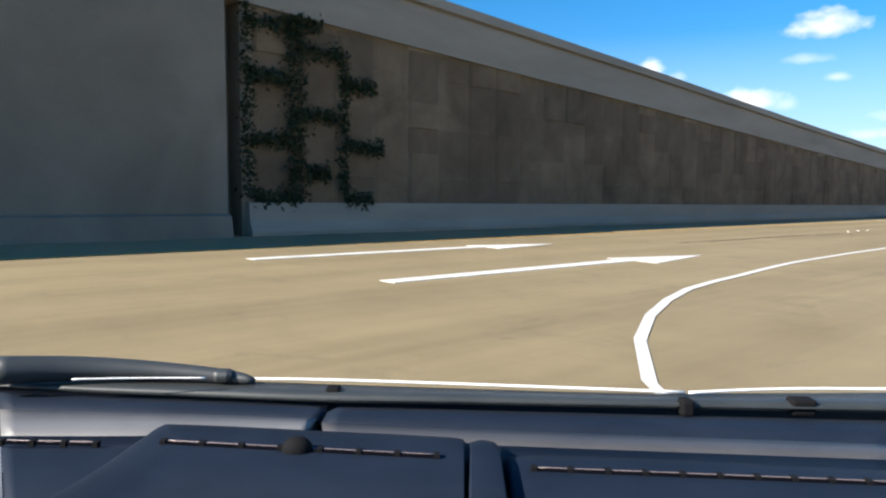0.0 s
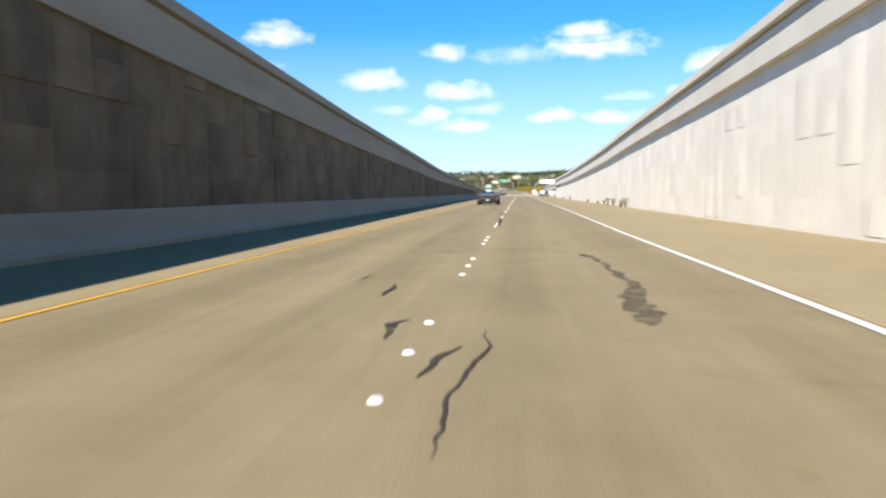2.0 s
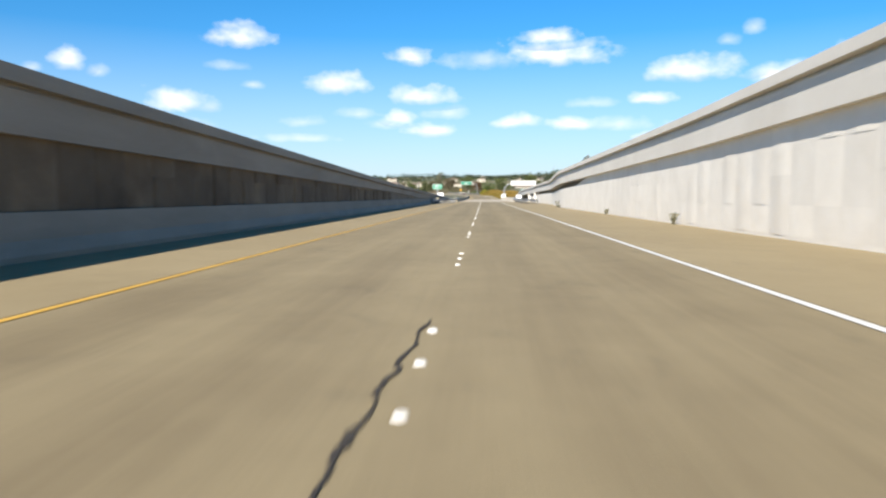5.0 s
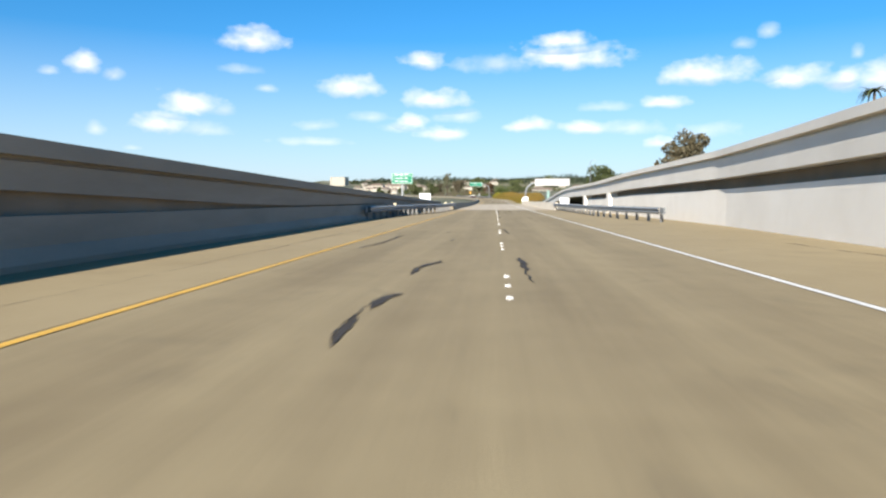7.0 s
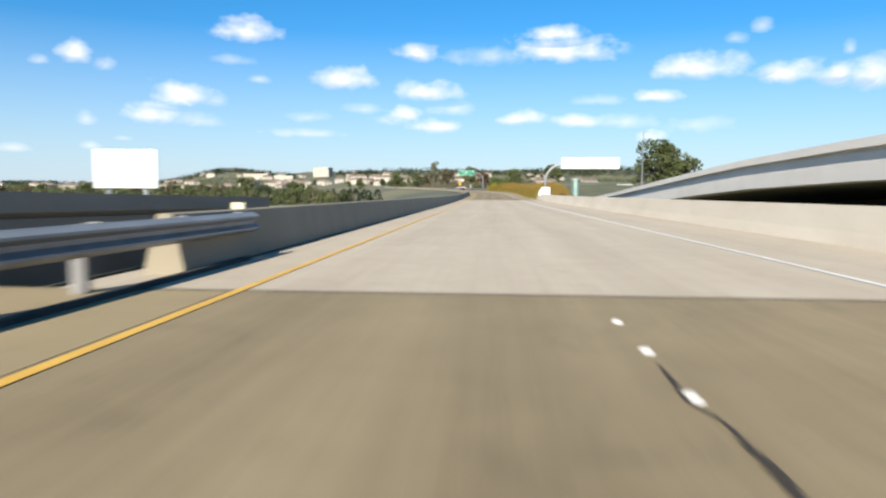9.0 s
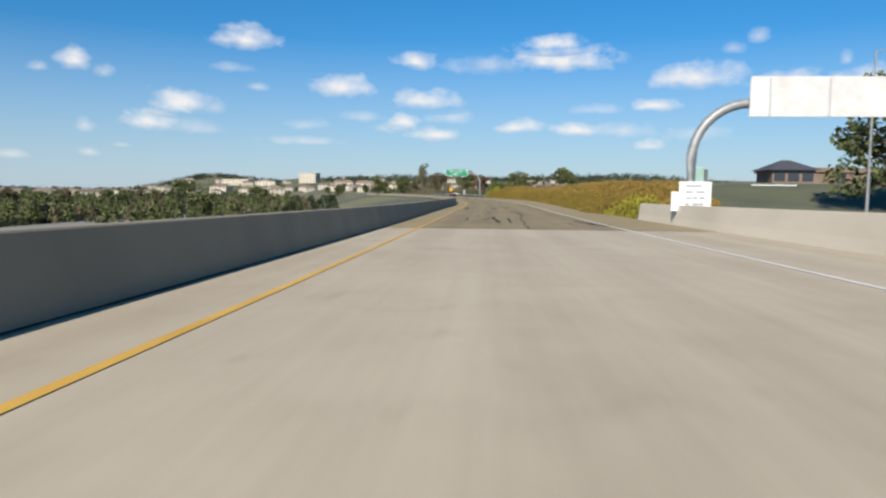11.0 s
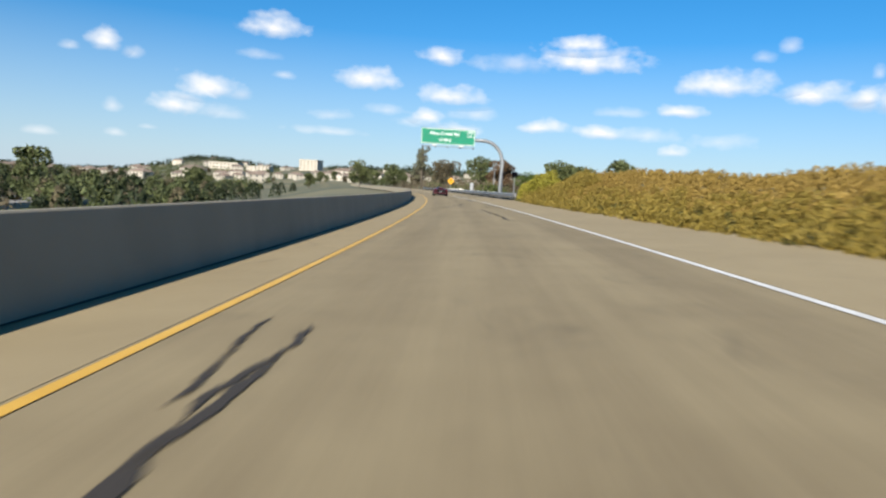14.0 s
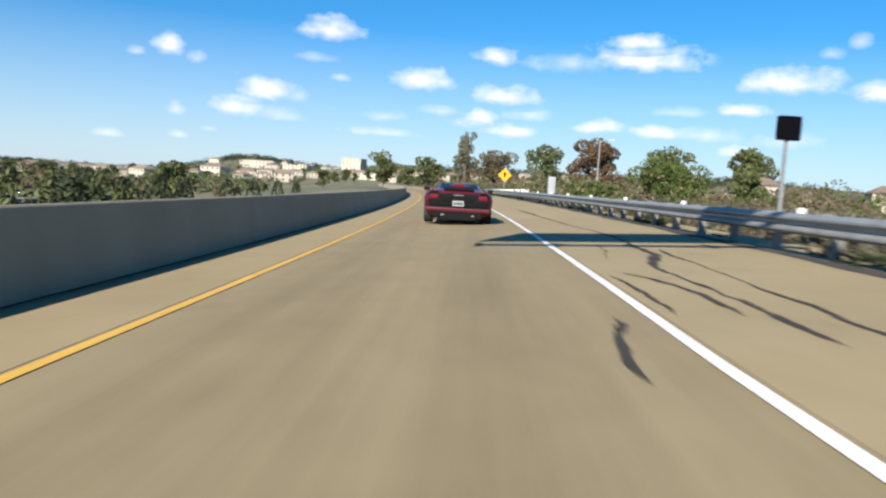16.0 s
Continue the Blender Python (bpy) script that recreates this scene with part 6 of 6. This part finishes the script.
def sedan(m, body_paint, label):
    t = thing("sedan", m, label, "car")
    bm = bmesh.new()
    rows = []
    for y, w, z in ((-2.25, 0.72, 0.80), (-2.1, 0.84, 0.92), (-1.3, 0.88, 0.95), (0.9, 0.88, 0.92), (1.9, 0.84, 0.80), (2.25, 0.70, 0.62)):
        rows.append([bm.verts.new((x * w, y, zz)) for x, zz in ((-0.95, 0.22), (-1, 0.5), (-0.96, z - 0.08), (-0.8, z), (0.8, z), (0.96, z - 0.08), (1, 0.5), (0.95, 0.22))])
    for a, b in zip(rows, rows[1:]):
        for k in range(8):
            bm.faces.new((a[k], a[(k + 1) % 8], b[(k + 1) % 8], b[k]))
    bm.faces.new(rows[0])
    bm.faces.new(rows[-1][::-1])
    part("body", bm, body_paint, t, "", True)
    for name, mat, grow, top in (("glasshouse", GLASS, 0.0, 1.36), ("roof", body_paint, 0.02, 1.43)):
        c = bmesh.new()
        low = 0.90 if name == "glasshouse" else 1.36
        r0 = [(-0.76, -1.55), (0.76, -1.55), (0.76, 0.95), (-0.76, 0.95)] if name == "glasshouse" else [(-0.62, -0.85), (0.62, -0.85), (0.62, 0.25), (-0.62, 0.25)]
        r1 = [(-0.61, -0.84), (0.61, -0.84), (0.61, 0.24), (-0.61, 0.24)] if name == "glasshouse" else [(-0.54, -0.75), (0.54, -0.75), (0.54, 0.12), (-0.54, 0.12)]
        lo = [c.verts.new((x, y, low)) for x, y in r0]
        hi = [c.verts.new((x, y, top)) for x, y in r1]
        for k in range(4):
            c.faces.new((lo[k], lo[(k + 1) % 4], hi[(k + 1) % 4], hi[k]))
        c.faces.new(lo[::-1])
        c.faces.new(hi)
        part(name, c, mat, t)
    for sx in (-1, 1):
        part("headlight", boxed(sx * 0.6 - 0.16, sx * 0.6 + 0.16, 2.12, 2.22, 0.60, 0.72, bevel=0.02), CHROME, t)
        part("tail_light", boxed(sx * 0.62 - 0.14, sx * 0.62 + 0.14, -2.24, -2.16, 0.68, 0.82, bevel=0.02), RED_LENS, t)
        for y in (-1.4, 1.4):
            wheel = part("wheel", tube(bmesh.new(), (sx * 0.74, y, 0.32), (sx * 0.90, y, 0.32), 0.32, 0.32, 20), TYRE, t)
            part("rim", tube(bmesh.new(), (sx * 0.895, y, 0.32), (sx * 0.91, y, 0.32), 0.2, 0.18, 14), RIM, wheel)
    return t


WHITE_CAR = paint("white_car_paint", (0.75, 0.75, 0.74), 0.0)
for s, d, mat, turn, text in ((613.7, -69.5, SILVER, 180, "dark grey sedan on the far carriageway"), (636.4, -67.5, WHITE_CAR, 180, "white sedan on the far carriageway"), (644.0, -64.5, WHITE_CAR, 0, "white sedan on the far carriageway beside the median")):
    p = at(s, d)
    sedan(Matrix.Translation((p.x, p.y, lift(s, 0.125))) @ pose(0, 0, 0, 0, 0, math.degrees(bend(s)) + turn), mat, text)
sports_car(stand(90.9, 1.66, 0.0), SILVER, "silver-grey low sports coupe on the asphalt by the shaded wall")
sports_car(stand(502.3, 2.3, 0.0), MAROON, "dark red low sports car with a black engine cover", True)

# ---- the car that the ride starts in: its nose and dashboard
PAD = surface("blue_black_leather", (0.006, 0.010, 0.019), (0.011, 0.017, 0.030), 6.0, 0.6, 0.04, 350.0, local=True, spec=0.12)
# The grey is the reflected sheen on the leather, put into its colour.
PAD_SHEEN = surface("grey_leather_strip", (0.10, 0.10, 0.105), (0.15, 0.148, 0.15), 6.0, 0.5, 0.04, 350.0, local=True)
# White for sun highlights drawn as thin tubes on bonnet edge and wiper.
HIGHLIGHT = plain("bright_trim", (0.80, 0.79, 0.76), 0.35, 0.0)
SATIN = plain("satin_metal_slot", (0.24, 0.19, 0.18), 0.4, 0.3)
# Weaker sheen of the right pad, also painted as a grey tone.
PAD_SHEEN_DULL = surface("dull_leather_strip", (0.040, 0.040, 0.044), (0.062, 0.061, 0.064), 6.0, 0.5, 0.04, 350.0, local=True)
COWL = surface("grey_cowl", (0.022, 0.026, 0.027), (0.036, 0.040, 0.041), 8.0, 0.5, 0.02, 200.0, local=True)
WIPER = plain("wiper_grey", (0.030, 0.034, 0.036), 0.45)
start = ROWS[0]
base = at(start[1], start[2])
host = thing("sports_car", Matrix.Translation(base) @ pose(0, 0, 0, -math.degrees(grade(0.0))) @ pose(0, 0, 0, 0, 0, start[3]), "dark low sports car with a blue-black leather dashboard", "car")


def arc(pts, n=20):
    """Points on a smooth line through the given ones."""
    pts = [Vector(p) for p in pts]
    ext = [2 * pts[0] - pts[1]] + pts + [2 * pts[-1] - pts[-2]]
    line = []
    for i in range(n):
        u = i / (n - 1) * (len(pts) - 1)
        k = min(int(u), len(pts) - 2)
        f = u - k
        a, b, c, e = ext[k:k + 4]
        line.append(0.5 * (2 * b + (c - a) * f + (2 * a - 5 * b + 4 * c - e) * f * f + (3 * b - a - 3 * c + e) * f ** 3))
    return line


def loft(rows, n, skirt):
    """A padded skin over smooth rows of points, with its rim turned down."""
    bm = bmesh.new()
    lines = [arc(r, n) for r in rows]
    down, inward = Vector((0, 0, -skirt)), Vector((min(0.02, skirt), 0, 0))
    lines = [[p + down for p in lines[0]]] + lines + [[p + down for p in lines[-1]]]
    grid = [[bm.verts.new(line[0] + down + inward)] + [bm.verts.new(p) for p in line] + [bm.verts.new(line[-1] + down - inward)] for line in lines]
    for a, b in zip(grid, grid[1:]):
        for k in range(n + 1):
            bm.faces.new((a[k], b[k], b[k + 1], a[k + 1]))
    bm.faces.new([g[0] for g in grid])
    bm.faces.new([g[-1] for g in grid][::-1])
    bmesh.ops.recalc_face_normals(bm, faces=bm.faces)
    return bm


part("left_pad", loft([[(-0.667, 1.005, 0.738), (-0.478, 0.992, 0.738), (-0.309, 0.979, 0.738), (-0.171, 0.964, 0.738)],
    [(-0.643, 0.969, 0.7465), (-0.46, 0.956, 0.7465), (-0.298, 0.943, 0.7465), (-0.165, 0.929, 0.7465)],
    [(-0.626, 0.943, 0.7505), (-0.448, 0.93, 0.7505), (-0.29, 0.918, 0.7505), (-0.161, 0.905, 0.7505)],
    [(-0.589, 0.886, 0.7505), (-0.425, 0.882, 0.7505), (-0.276, 0.876, 0.7505), (-0.168, 0.867, 0.7505)]], 26, 0.05), PAD, host, "blue-black leather pad along the screen", True)
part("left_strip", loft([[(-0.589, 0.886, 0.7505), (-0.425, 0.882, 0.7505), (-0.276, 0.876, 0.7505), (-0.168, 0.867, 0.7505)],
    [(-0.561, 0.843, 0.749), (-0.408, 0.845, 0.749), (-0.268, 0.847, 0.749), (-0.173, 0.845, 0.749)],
    [(-0.533, 0.8, 0.746), (-0.389, 0.806, 0.746), (-0.259, 0.819, 0.746), (-0.174, 0.827, 0.746)]], 26, 0.05), PAD_SHEEN, host, "leather band coloured grey for the sheen along the pad", True)
part("left_shelf", loft([[(-0.533, 0.8, 0.746), (-0.389, 0.806, 0.746), (-0.259, 0.819, 0.746), (-0.174, 0.827, 0.746)],
    [(-0.478, 0.715, 0.738), (-0.355, 0.735, 0.738), (-0.244, 0.772, 0.738), (-0.158, 0.793, 0.738)]], 26, 0.05), PAD, host, "", True)
part("right_pad", loft([[(-0.153, 0.962, 0.738), (0.016, 0.955, 0.738), (0.252, 0.946, 0.738), (0.636, 0.933, 0.738)],
    [(-0.153, 0.925, 0.7465), (0.016, 0.921, 0.7465), (0.242, 0.91, 0.7465), (0.61, 0.895, 0.7465)],
    [(-0.159, 0.895, 0.7505), (0.015, 0.894, 0.7505), (0.235, 0.881, 0.7505), (0.592, 0.867, 0.7505)],
    [(-0.16, 0.857, 0.749), (0.015, 0.843, 0.749), (0.221, 0.828, 0.749), (0.553, 0.807, 0.749)]], 26, 0.05), PAD, host, "blue-black leather pad along the screen", True)
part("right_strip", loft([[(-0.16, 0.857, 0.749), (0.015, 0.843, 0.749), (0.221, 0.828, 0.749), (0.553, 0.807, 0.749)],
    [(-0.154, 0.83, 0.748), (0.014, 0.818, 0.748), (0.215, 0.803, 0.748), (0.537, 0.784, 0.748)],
    [(-0.144, 0.812, 0.745), (0.014, 0.799, 0.745), (0.211, 0.786, 0.745), (0.526, 0.767, 0.745)]], 26, 0.05), PAD_SHEEN_DULL, host, "leather band coloured dull grey for the sheen along the pad", True)
part("right_shelf", loft([[(-0.144, 0.812, 0.745), (0.014, 0.799, 0.745), (0.211, 0.786, 0.745), (0.526, 0.767, 0.745)],
    [(-0.112, 0.749, 0.736), (0.013, 0.723, 0.736), (0.193, 0.715, 0.736), (0.481, 0.697, 0.736)]], 26, 0.05), PAD, host, "", True)
part("pad_seam", loft([[(-0.249, 1.002, 0.731), (-0.116, 0.998, 0.731)],
    [(-0.202, 0.81, 0.731), (-0.094, 0.814, 0.731)]], 8, 0.02), SIGN_BLACK, host, "black seam between the pads", True)
part("centre_panel", loft([[(-0.375, 0.605, 0.752), (-0.363, 0.691, 0.752), (-0.357, 0.772, 0.752), (-0.352, 0.826, 0.752), (-0.333, 0.833, 0.752), (-0.247, 0.827, 0.752), (-0.149, 0.817, 0.752), (-0.053, 0.808, 0.752), (0.011, 0.799, 0.752), (0.021, 0.784, 0.752)],
    [(-0.358, 0.577, 0.764), (-0.347, 0.659, 0.764), (-0.34, 0.737, 0.764), (-0.336, 0.788, 0.764), (-0.317, 0.795, 0.764), (-0.236, 0.789, 0.764), (-0.142, 0.779, 0.764), (-0.051, 0.77, 0.764), (0.01, 0.762, 0.764), (0.02, 0.748, 0.764)],
    [(-0.341, 0.561, 0.769), (-0.329, 0.637, 0.769), (-0.322, 0.71, 0.769), (-0.319, 0.761, 0.769), (-0.305, 0.767, 0.769), (-0.228, 0.761, 0.769), (-0.137, 0.752, 0.769), (-0.049, 0.744, 0.769), (0.009, 0.736, 0.769), (0.018, 0.723, 0.769)],
    [(-0.322, 0.545, 0.77), (-0.301, 0.612, 0.77), (-0.293, 0.679, 0.77), (-0.291, 0.727, 0.77), (-0.274, 0.733, 0.77), (-0.213, 0.732, 0.77), (-0.132, 0.726, 0.77), (-0.047, 0.718, 0.77), (0.007, 0.71, 0.77), (0.017, 0.699, 0.77)],
    [(-0.312, 0.488, 0.766), (-0.263, 0.489, 0.766), (-0.239, 0.49, 0.766), (-0.198, 0.491, 0.766), (-0.181, 0.492, 0.766), (-0.144, 0.493, 0.766), (-0.09, 0.494, 0.766), (-0.032, 0.496, 0.766), (0.004, 0.497, 0.766), (0.011, 0.497, 0.766)]], 48, 0.05), PAD, host, "raised leather panel with a long slot", True)
part("divider", loft([[(0.025, 0.774, 0.756), (0.04, 0.783, 0.756), (0.054, 0.775, 0.756), (0.06, 0.754, 0.756)],
    [(0.023, 0.733, 0.769), (0.038, 0.742, 0.769), (0.051, 0.734, 0.769), (0.057, 0.713, 0.769)],
    [(0.023, 0.706, 0.7735), (0.037, 0.717, 0.7735), (0.048, 0.709, 0.7735), (0.054, 0.689, 0.7735)],
    [(0.013, 0.49, 0.77), (0.025, 0.49, 0.77), (0.039, 0.491, 0.77), (0.049, 0.491, 0.77)]], 14, 0.05), PAD, host, "narrow leather rib between two seams", True)
part("side_panel", loft([[(0.067, 0.761, 0.745), (0.11, 0.768, 0.745), (0.205, 0.765, 0.745), (0.359, 0.751, 0.745), (0.505, 0.735, 0.745)],
    [(0.064, 0.728, 0.756), (0.105, 0.734, 0.756), (0.196, 0.731, 0.756), (0.343, 0.718, 0.756), (0.483, 0.703, 0.756)],
    [(0.062, 0.707, 0.76), (0.102, 0.713, 0.76), (0.191, 0.71, 0.76), (0.334, 0.698, 0.76), (0.469, 0.683, 0.76)],
    [(0.054, 0.517, 0.756), (0.081, 0.517, 0.756), (0.142, 0.519, 0.756), (0.253, 0.522, 0.756), (0.366, 0.525, 0.756)]], 26, 0.05), PAD, host, "leather panel with a long slot", True)
part("side_panel", loft([[(-0.519, 0.778, 0.742), (-0.467, 0.778, 0.742), (-0.412, 0.784, 0.742), (-0.364, 0.795, 0.742)],
    [(-0.502, 0.752, 0.75), (-0.452, 0.752, 0.75), (-0.398, 0.758, 0.75), (-0.352, 0.769, 0.75)],
    [(-0.488, 0.732, 0.7535), (-0.439, 0.732, 0.7535), (-0.387, 0.737, 0.7535), (-0.342, 0.748, 0.7535)],
    [(-0.35, 0.52, 0.748), (-0.315, 0.521, 0.748), (-0.276, 0.522, 0.748), (-0.241, 0.523, 0.748)]], 12, 0.05), PAD, host, "", True)
slot = part("vent_slot", bent_tube(bmesh.new(), arc([(-0.306, 0.719, 0.771), (-0.156, 0.704, 0.771), (-0.012, 0.69, 0.771)]), 0.0022, 8), SIGN_BLACK, host, "long narrow air slot")
part("vent_lip", bent_tube(bmesh.new(), arc([(-0.308, 0.723, 0.7715), (-0.157, 0.707, 0.7715), (-0.012, 0.693, 0.7715)]), 0.0014, 8), SATIN, slot, "satin metal lip", True)
for k in range(8):
    p = arc([(-0.306, 0.719, 0.771), (-0.156, 0.704, 0.771), (-0.012, 0.69, 0.771)], 8)[k]
    part("fin", boxed(p.x - 0.003, p.x + 0.003, p.y - 0.003, p.y + 0.006, p.z - 0.004, p.z + 0.003), DARK, slot)
slot = part("vent_slot", bent_tube(bmesh.new(), arc([(0.088, 0.686, 0.7605), (0.275, 0.674, 0.7605), (0.456, 0.662, 0.7605)]), 0.0022, 8), SIGN_BLACK, host, "long narrow air slot")
part("vent_lip", bent_tube(bmesh.new(), arc([(0.089, 0.689, 0.761), (0.276, 0.677, 0.761), (0.458, 0.665, 0.761)]), 0.0014, 8), SATIN, slot, "satin metal lip", True)
for k in range(11):
    p = arc([(0.088, 0.686, 0.7605), (0.275, 0.674, 0.7605), (0.456, 0.662, 0.7605)], 11)[k]
    part("fin", boxed(p.x - 0.003, p.x + 0.003, p.y - 0.003, p.y + 0.006, p.z - 0.004, p.z + 0.003), DARK, slot)
slot = part("vent_slot", bent_tube(bmesh.new(), arc([(-0.505, 0.757, 0.7545), (-0.451, 0.756, 0.7545), (-0.397, 0.755, 0.7545)]), 0.0022, 8), SIGN_BLACK, host, "long narrow air slot")
part("vent_lip", bent_tube(bmesh.new(), arc([(-0.507, 0.761, 0.755), (-0.453, 0.76, 0.755), (-0.399, 0.759, 0.755)]), 0.0014, 8), SATIN, slot, "satin metal lip", True)
for k in range(4):
    p = arc([(-0.505, 0.757, 0.7545), (-0.451, 0.756, 0.7545), (-0.397, 0.755, 0.7545)], 4)[k]
    part("fin", boxed(p.x - 0.003, p.x + 0.003, p.y - 0.003, p.y + 0.006, p.z - 0.004, p.z + 0.003), DARK, slot)
dome = bmesh.new()
bmesh.ops.create_uvsphere(dome, u_segments=20, v_segments=10, radius=1.0, matrix=Matrix.Translation((-0.159, 0.705, 0.771)) @ Matrix.Diagonal((0.0165, 0.012, 0.014, 1)))
part("sensor", dome, DARK, host, "small black sensor dome", True)
part("screen_gap", loft([[(-0.703, 1.059, 0.73), (-0.412, 1.034, 0.73), (-0.168, 1.015, 0.73), (0.267, 1.003, 0.73), (0.681, 0.999, 0.73)],
    [(-0.644, 0.969, 0.73), (-0.381, 0.956, 0.73), (-0.156, 0.942, 0.73), (0.244, 0.913, 0.73), (0.612, 0.896, 0.73)]], 26, 0.05), SIGN_BLACK, host, "black gap at the foot of the screen", True)
part("cowl", loft([[(-0.657, 0.991, 0.76), (-0.4, 1.005, 0.76), (-0.292, 1.005, 0.76), (-0.066, 0.99, 0.76), (0.258, 0.973, 0.76), (0.464, 0.984, 0.76), (0.678, 0.998, 0.76)],
    [(-0.636, 0.959, 0.7625), (-0.38, 0.956, 0.7625), (-0.221, 0.95, 0.7625), (-0.023, 0.941, 0.7625), (0.247, 0.931, 0.7625), (0.443, 0.936, 0.7625), (0.64, 0.941, 0.7625)],
    [(-0.639, 0.962, 0.7575), (-0.375, 0.943, 0.7575), (-0.169, 0.927, 0.7575), (0.015, 0.926, 0.7575), (0.245, 0.922, 0.7575), (0.435, 0.919, 0.7575), (0.625, 0.918, 0.7575)],
    [(-0.65, 0.979, 0.75), (-0.382, 0.96, 0.75), (-0.172, 0.943, 0.75), (0.016, 0.942, 0.75), (0.25, 0.939, 0.75), (0.443, 0.935, 0.75), (0.637, 0.935, 0.75)]], 30, 0.001), COWL, host, "grey plastic cowl", True)
part("cowl_trim", bent_tube(bmesh.new(), arc([(-0.303, 1.002, 0.765), (-0.15, 1.001, 0.765), (0.098, 0.984, 0.765), (0.34, 0.965, 0.765)], 22), 0.0021, 10), HIGHLIGHT, host, "thin white tube for the sunlit line of the bonnet edge", True)
part("cowl_trim", bent_tube(bmesh.new(), arc([(0.343, 0.959, 0.766), (0.42, 0.975, 0.766), (0.524, 0.989, 0.766), (0.675, 0.994, 0.766)], 22), 0.0022, 10), HIGHLIGHT, host, "thin white tube for the sunlit line of the bonnet edge", True)
part("cowl_clip", boxed(-0.171, -0.151, 0.947, 0.971, 0.745, 0.768, bevel=0.004), DARK, host)
part("cowl_clip", boxed(0.318, 0.336, 0.912, 0.936, 0.745, 0.768, bevel=0.004), DARK, host)
part("cowl_clip", boxed(0.473, 0.507, 0.923, 0.947, 0.745, 0.768, bevel=0.004), DARK, host)
arm = part("wiper", bent_tube(bmesh.new(), arc([(-0.28, 0.982, 0.768), (-0.33, 0.994, 0.77), (-0.438, 0.997, 0.776), (-0.536, 0.98, 0.782), (-0.63, 0.939, 0.788)], 22), [0.004 + 0.017 * (k / 21) ** 0.6 for k in range(22)], 12), WIPER, host, "dark grey wiper arm", True)
part("wiper_blade", bent_tube(bmesh.new(), arc([(-0.335, 0.94, 0.782), (-0.423, 0.927, 0.784), (-0.505, 0.909, 0.786)], 22), 0.0012, 6), HIGHLIGHT, arm, "thin white tube for the highlight along the wiper", True)
part("wiper_pivot", boxed(-0.339, -0.311, 0.973, 0.997, 0.765, 0.783, bevel=0.007), WIPER, arm)
nose = bmesh.new()
rings = []
for y, hw, z in ((1.04, 0.86, 0.72), (1.4, 0.9, 0.60), (1.8, 0.88, 0.47), (2.15, 0.72, 0.36)):
    rings.append([nose.verts.new((x * hw, y - 0.06 * x * x, zz)) for x, zz in ((-1, 0.2), (-1, z * 0.85), (-0.6, z), (0, z + 0.0), (0.6, z), (1, z * 0.85), (1, 0.2))])
for a, b in zip(rings, rings[1:]):
    for k in range(7):
        nose.faces.new((a[k], a[(k + 1) % 7], b[(k + 1) % 7], b[k]))
nose.faces.new(rings[0])
nose.faces.new(rings[-1][::-1])
part("bonnet", nose, paint("dark_blue_paint", (0.03, 0.04, 0.06), 0.5), host, "dark sloping bonnet", True)
part("floor_pan", boxed(-0.86, 0.86, -1.6, 1.04, 0.16, 0.26, bevel=0.03), DARK, host)
for sx in (-1, 1):
    part("door_sill", boxed(sx * 0.86 - 0.06, sx * 0.86 + 0.06, -1.4, 1.04, 0.2, 0.62, bevel=0.05), DARK, host)
    for y in (-1.35, 1.35):
        tyre = bmesh.new()
        tube(tyre, (sx * 0.82 - 0.11, y, 0.32), (sx * 0.82 + 0.11, y, 0.32), 0.32, 0.32, 24)
        part("wheel", tyre, TYRE, host)
part("dash_front", boxed(-0.78, 0.78, 0.40, 0.44, 0.24, 0.66, bevel=0.02), DARK, host)
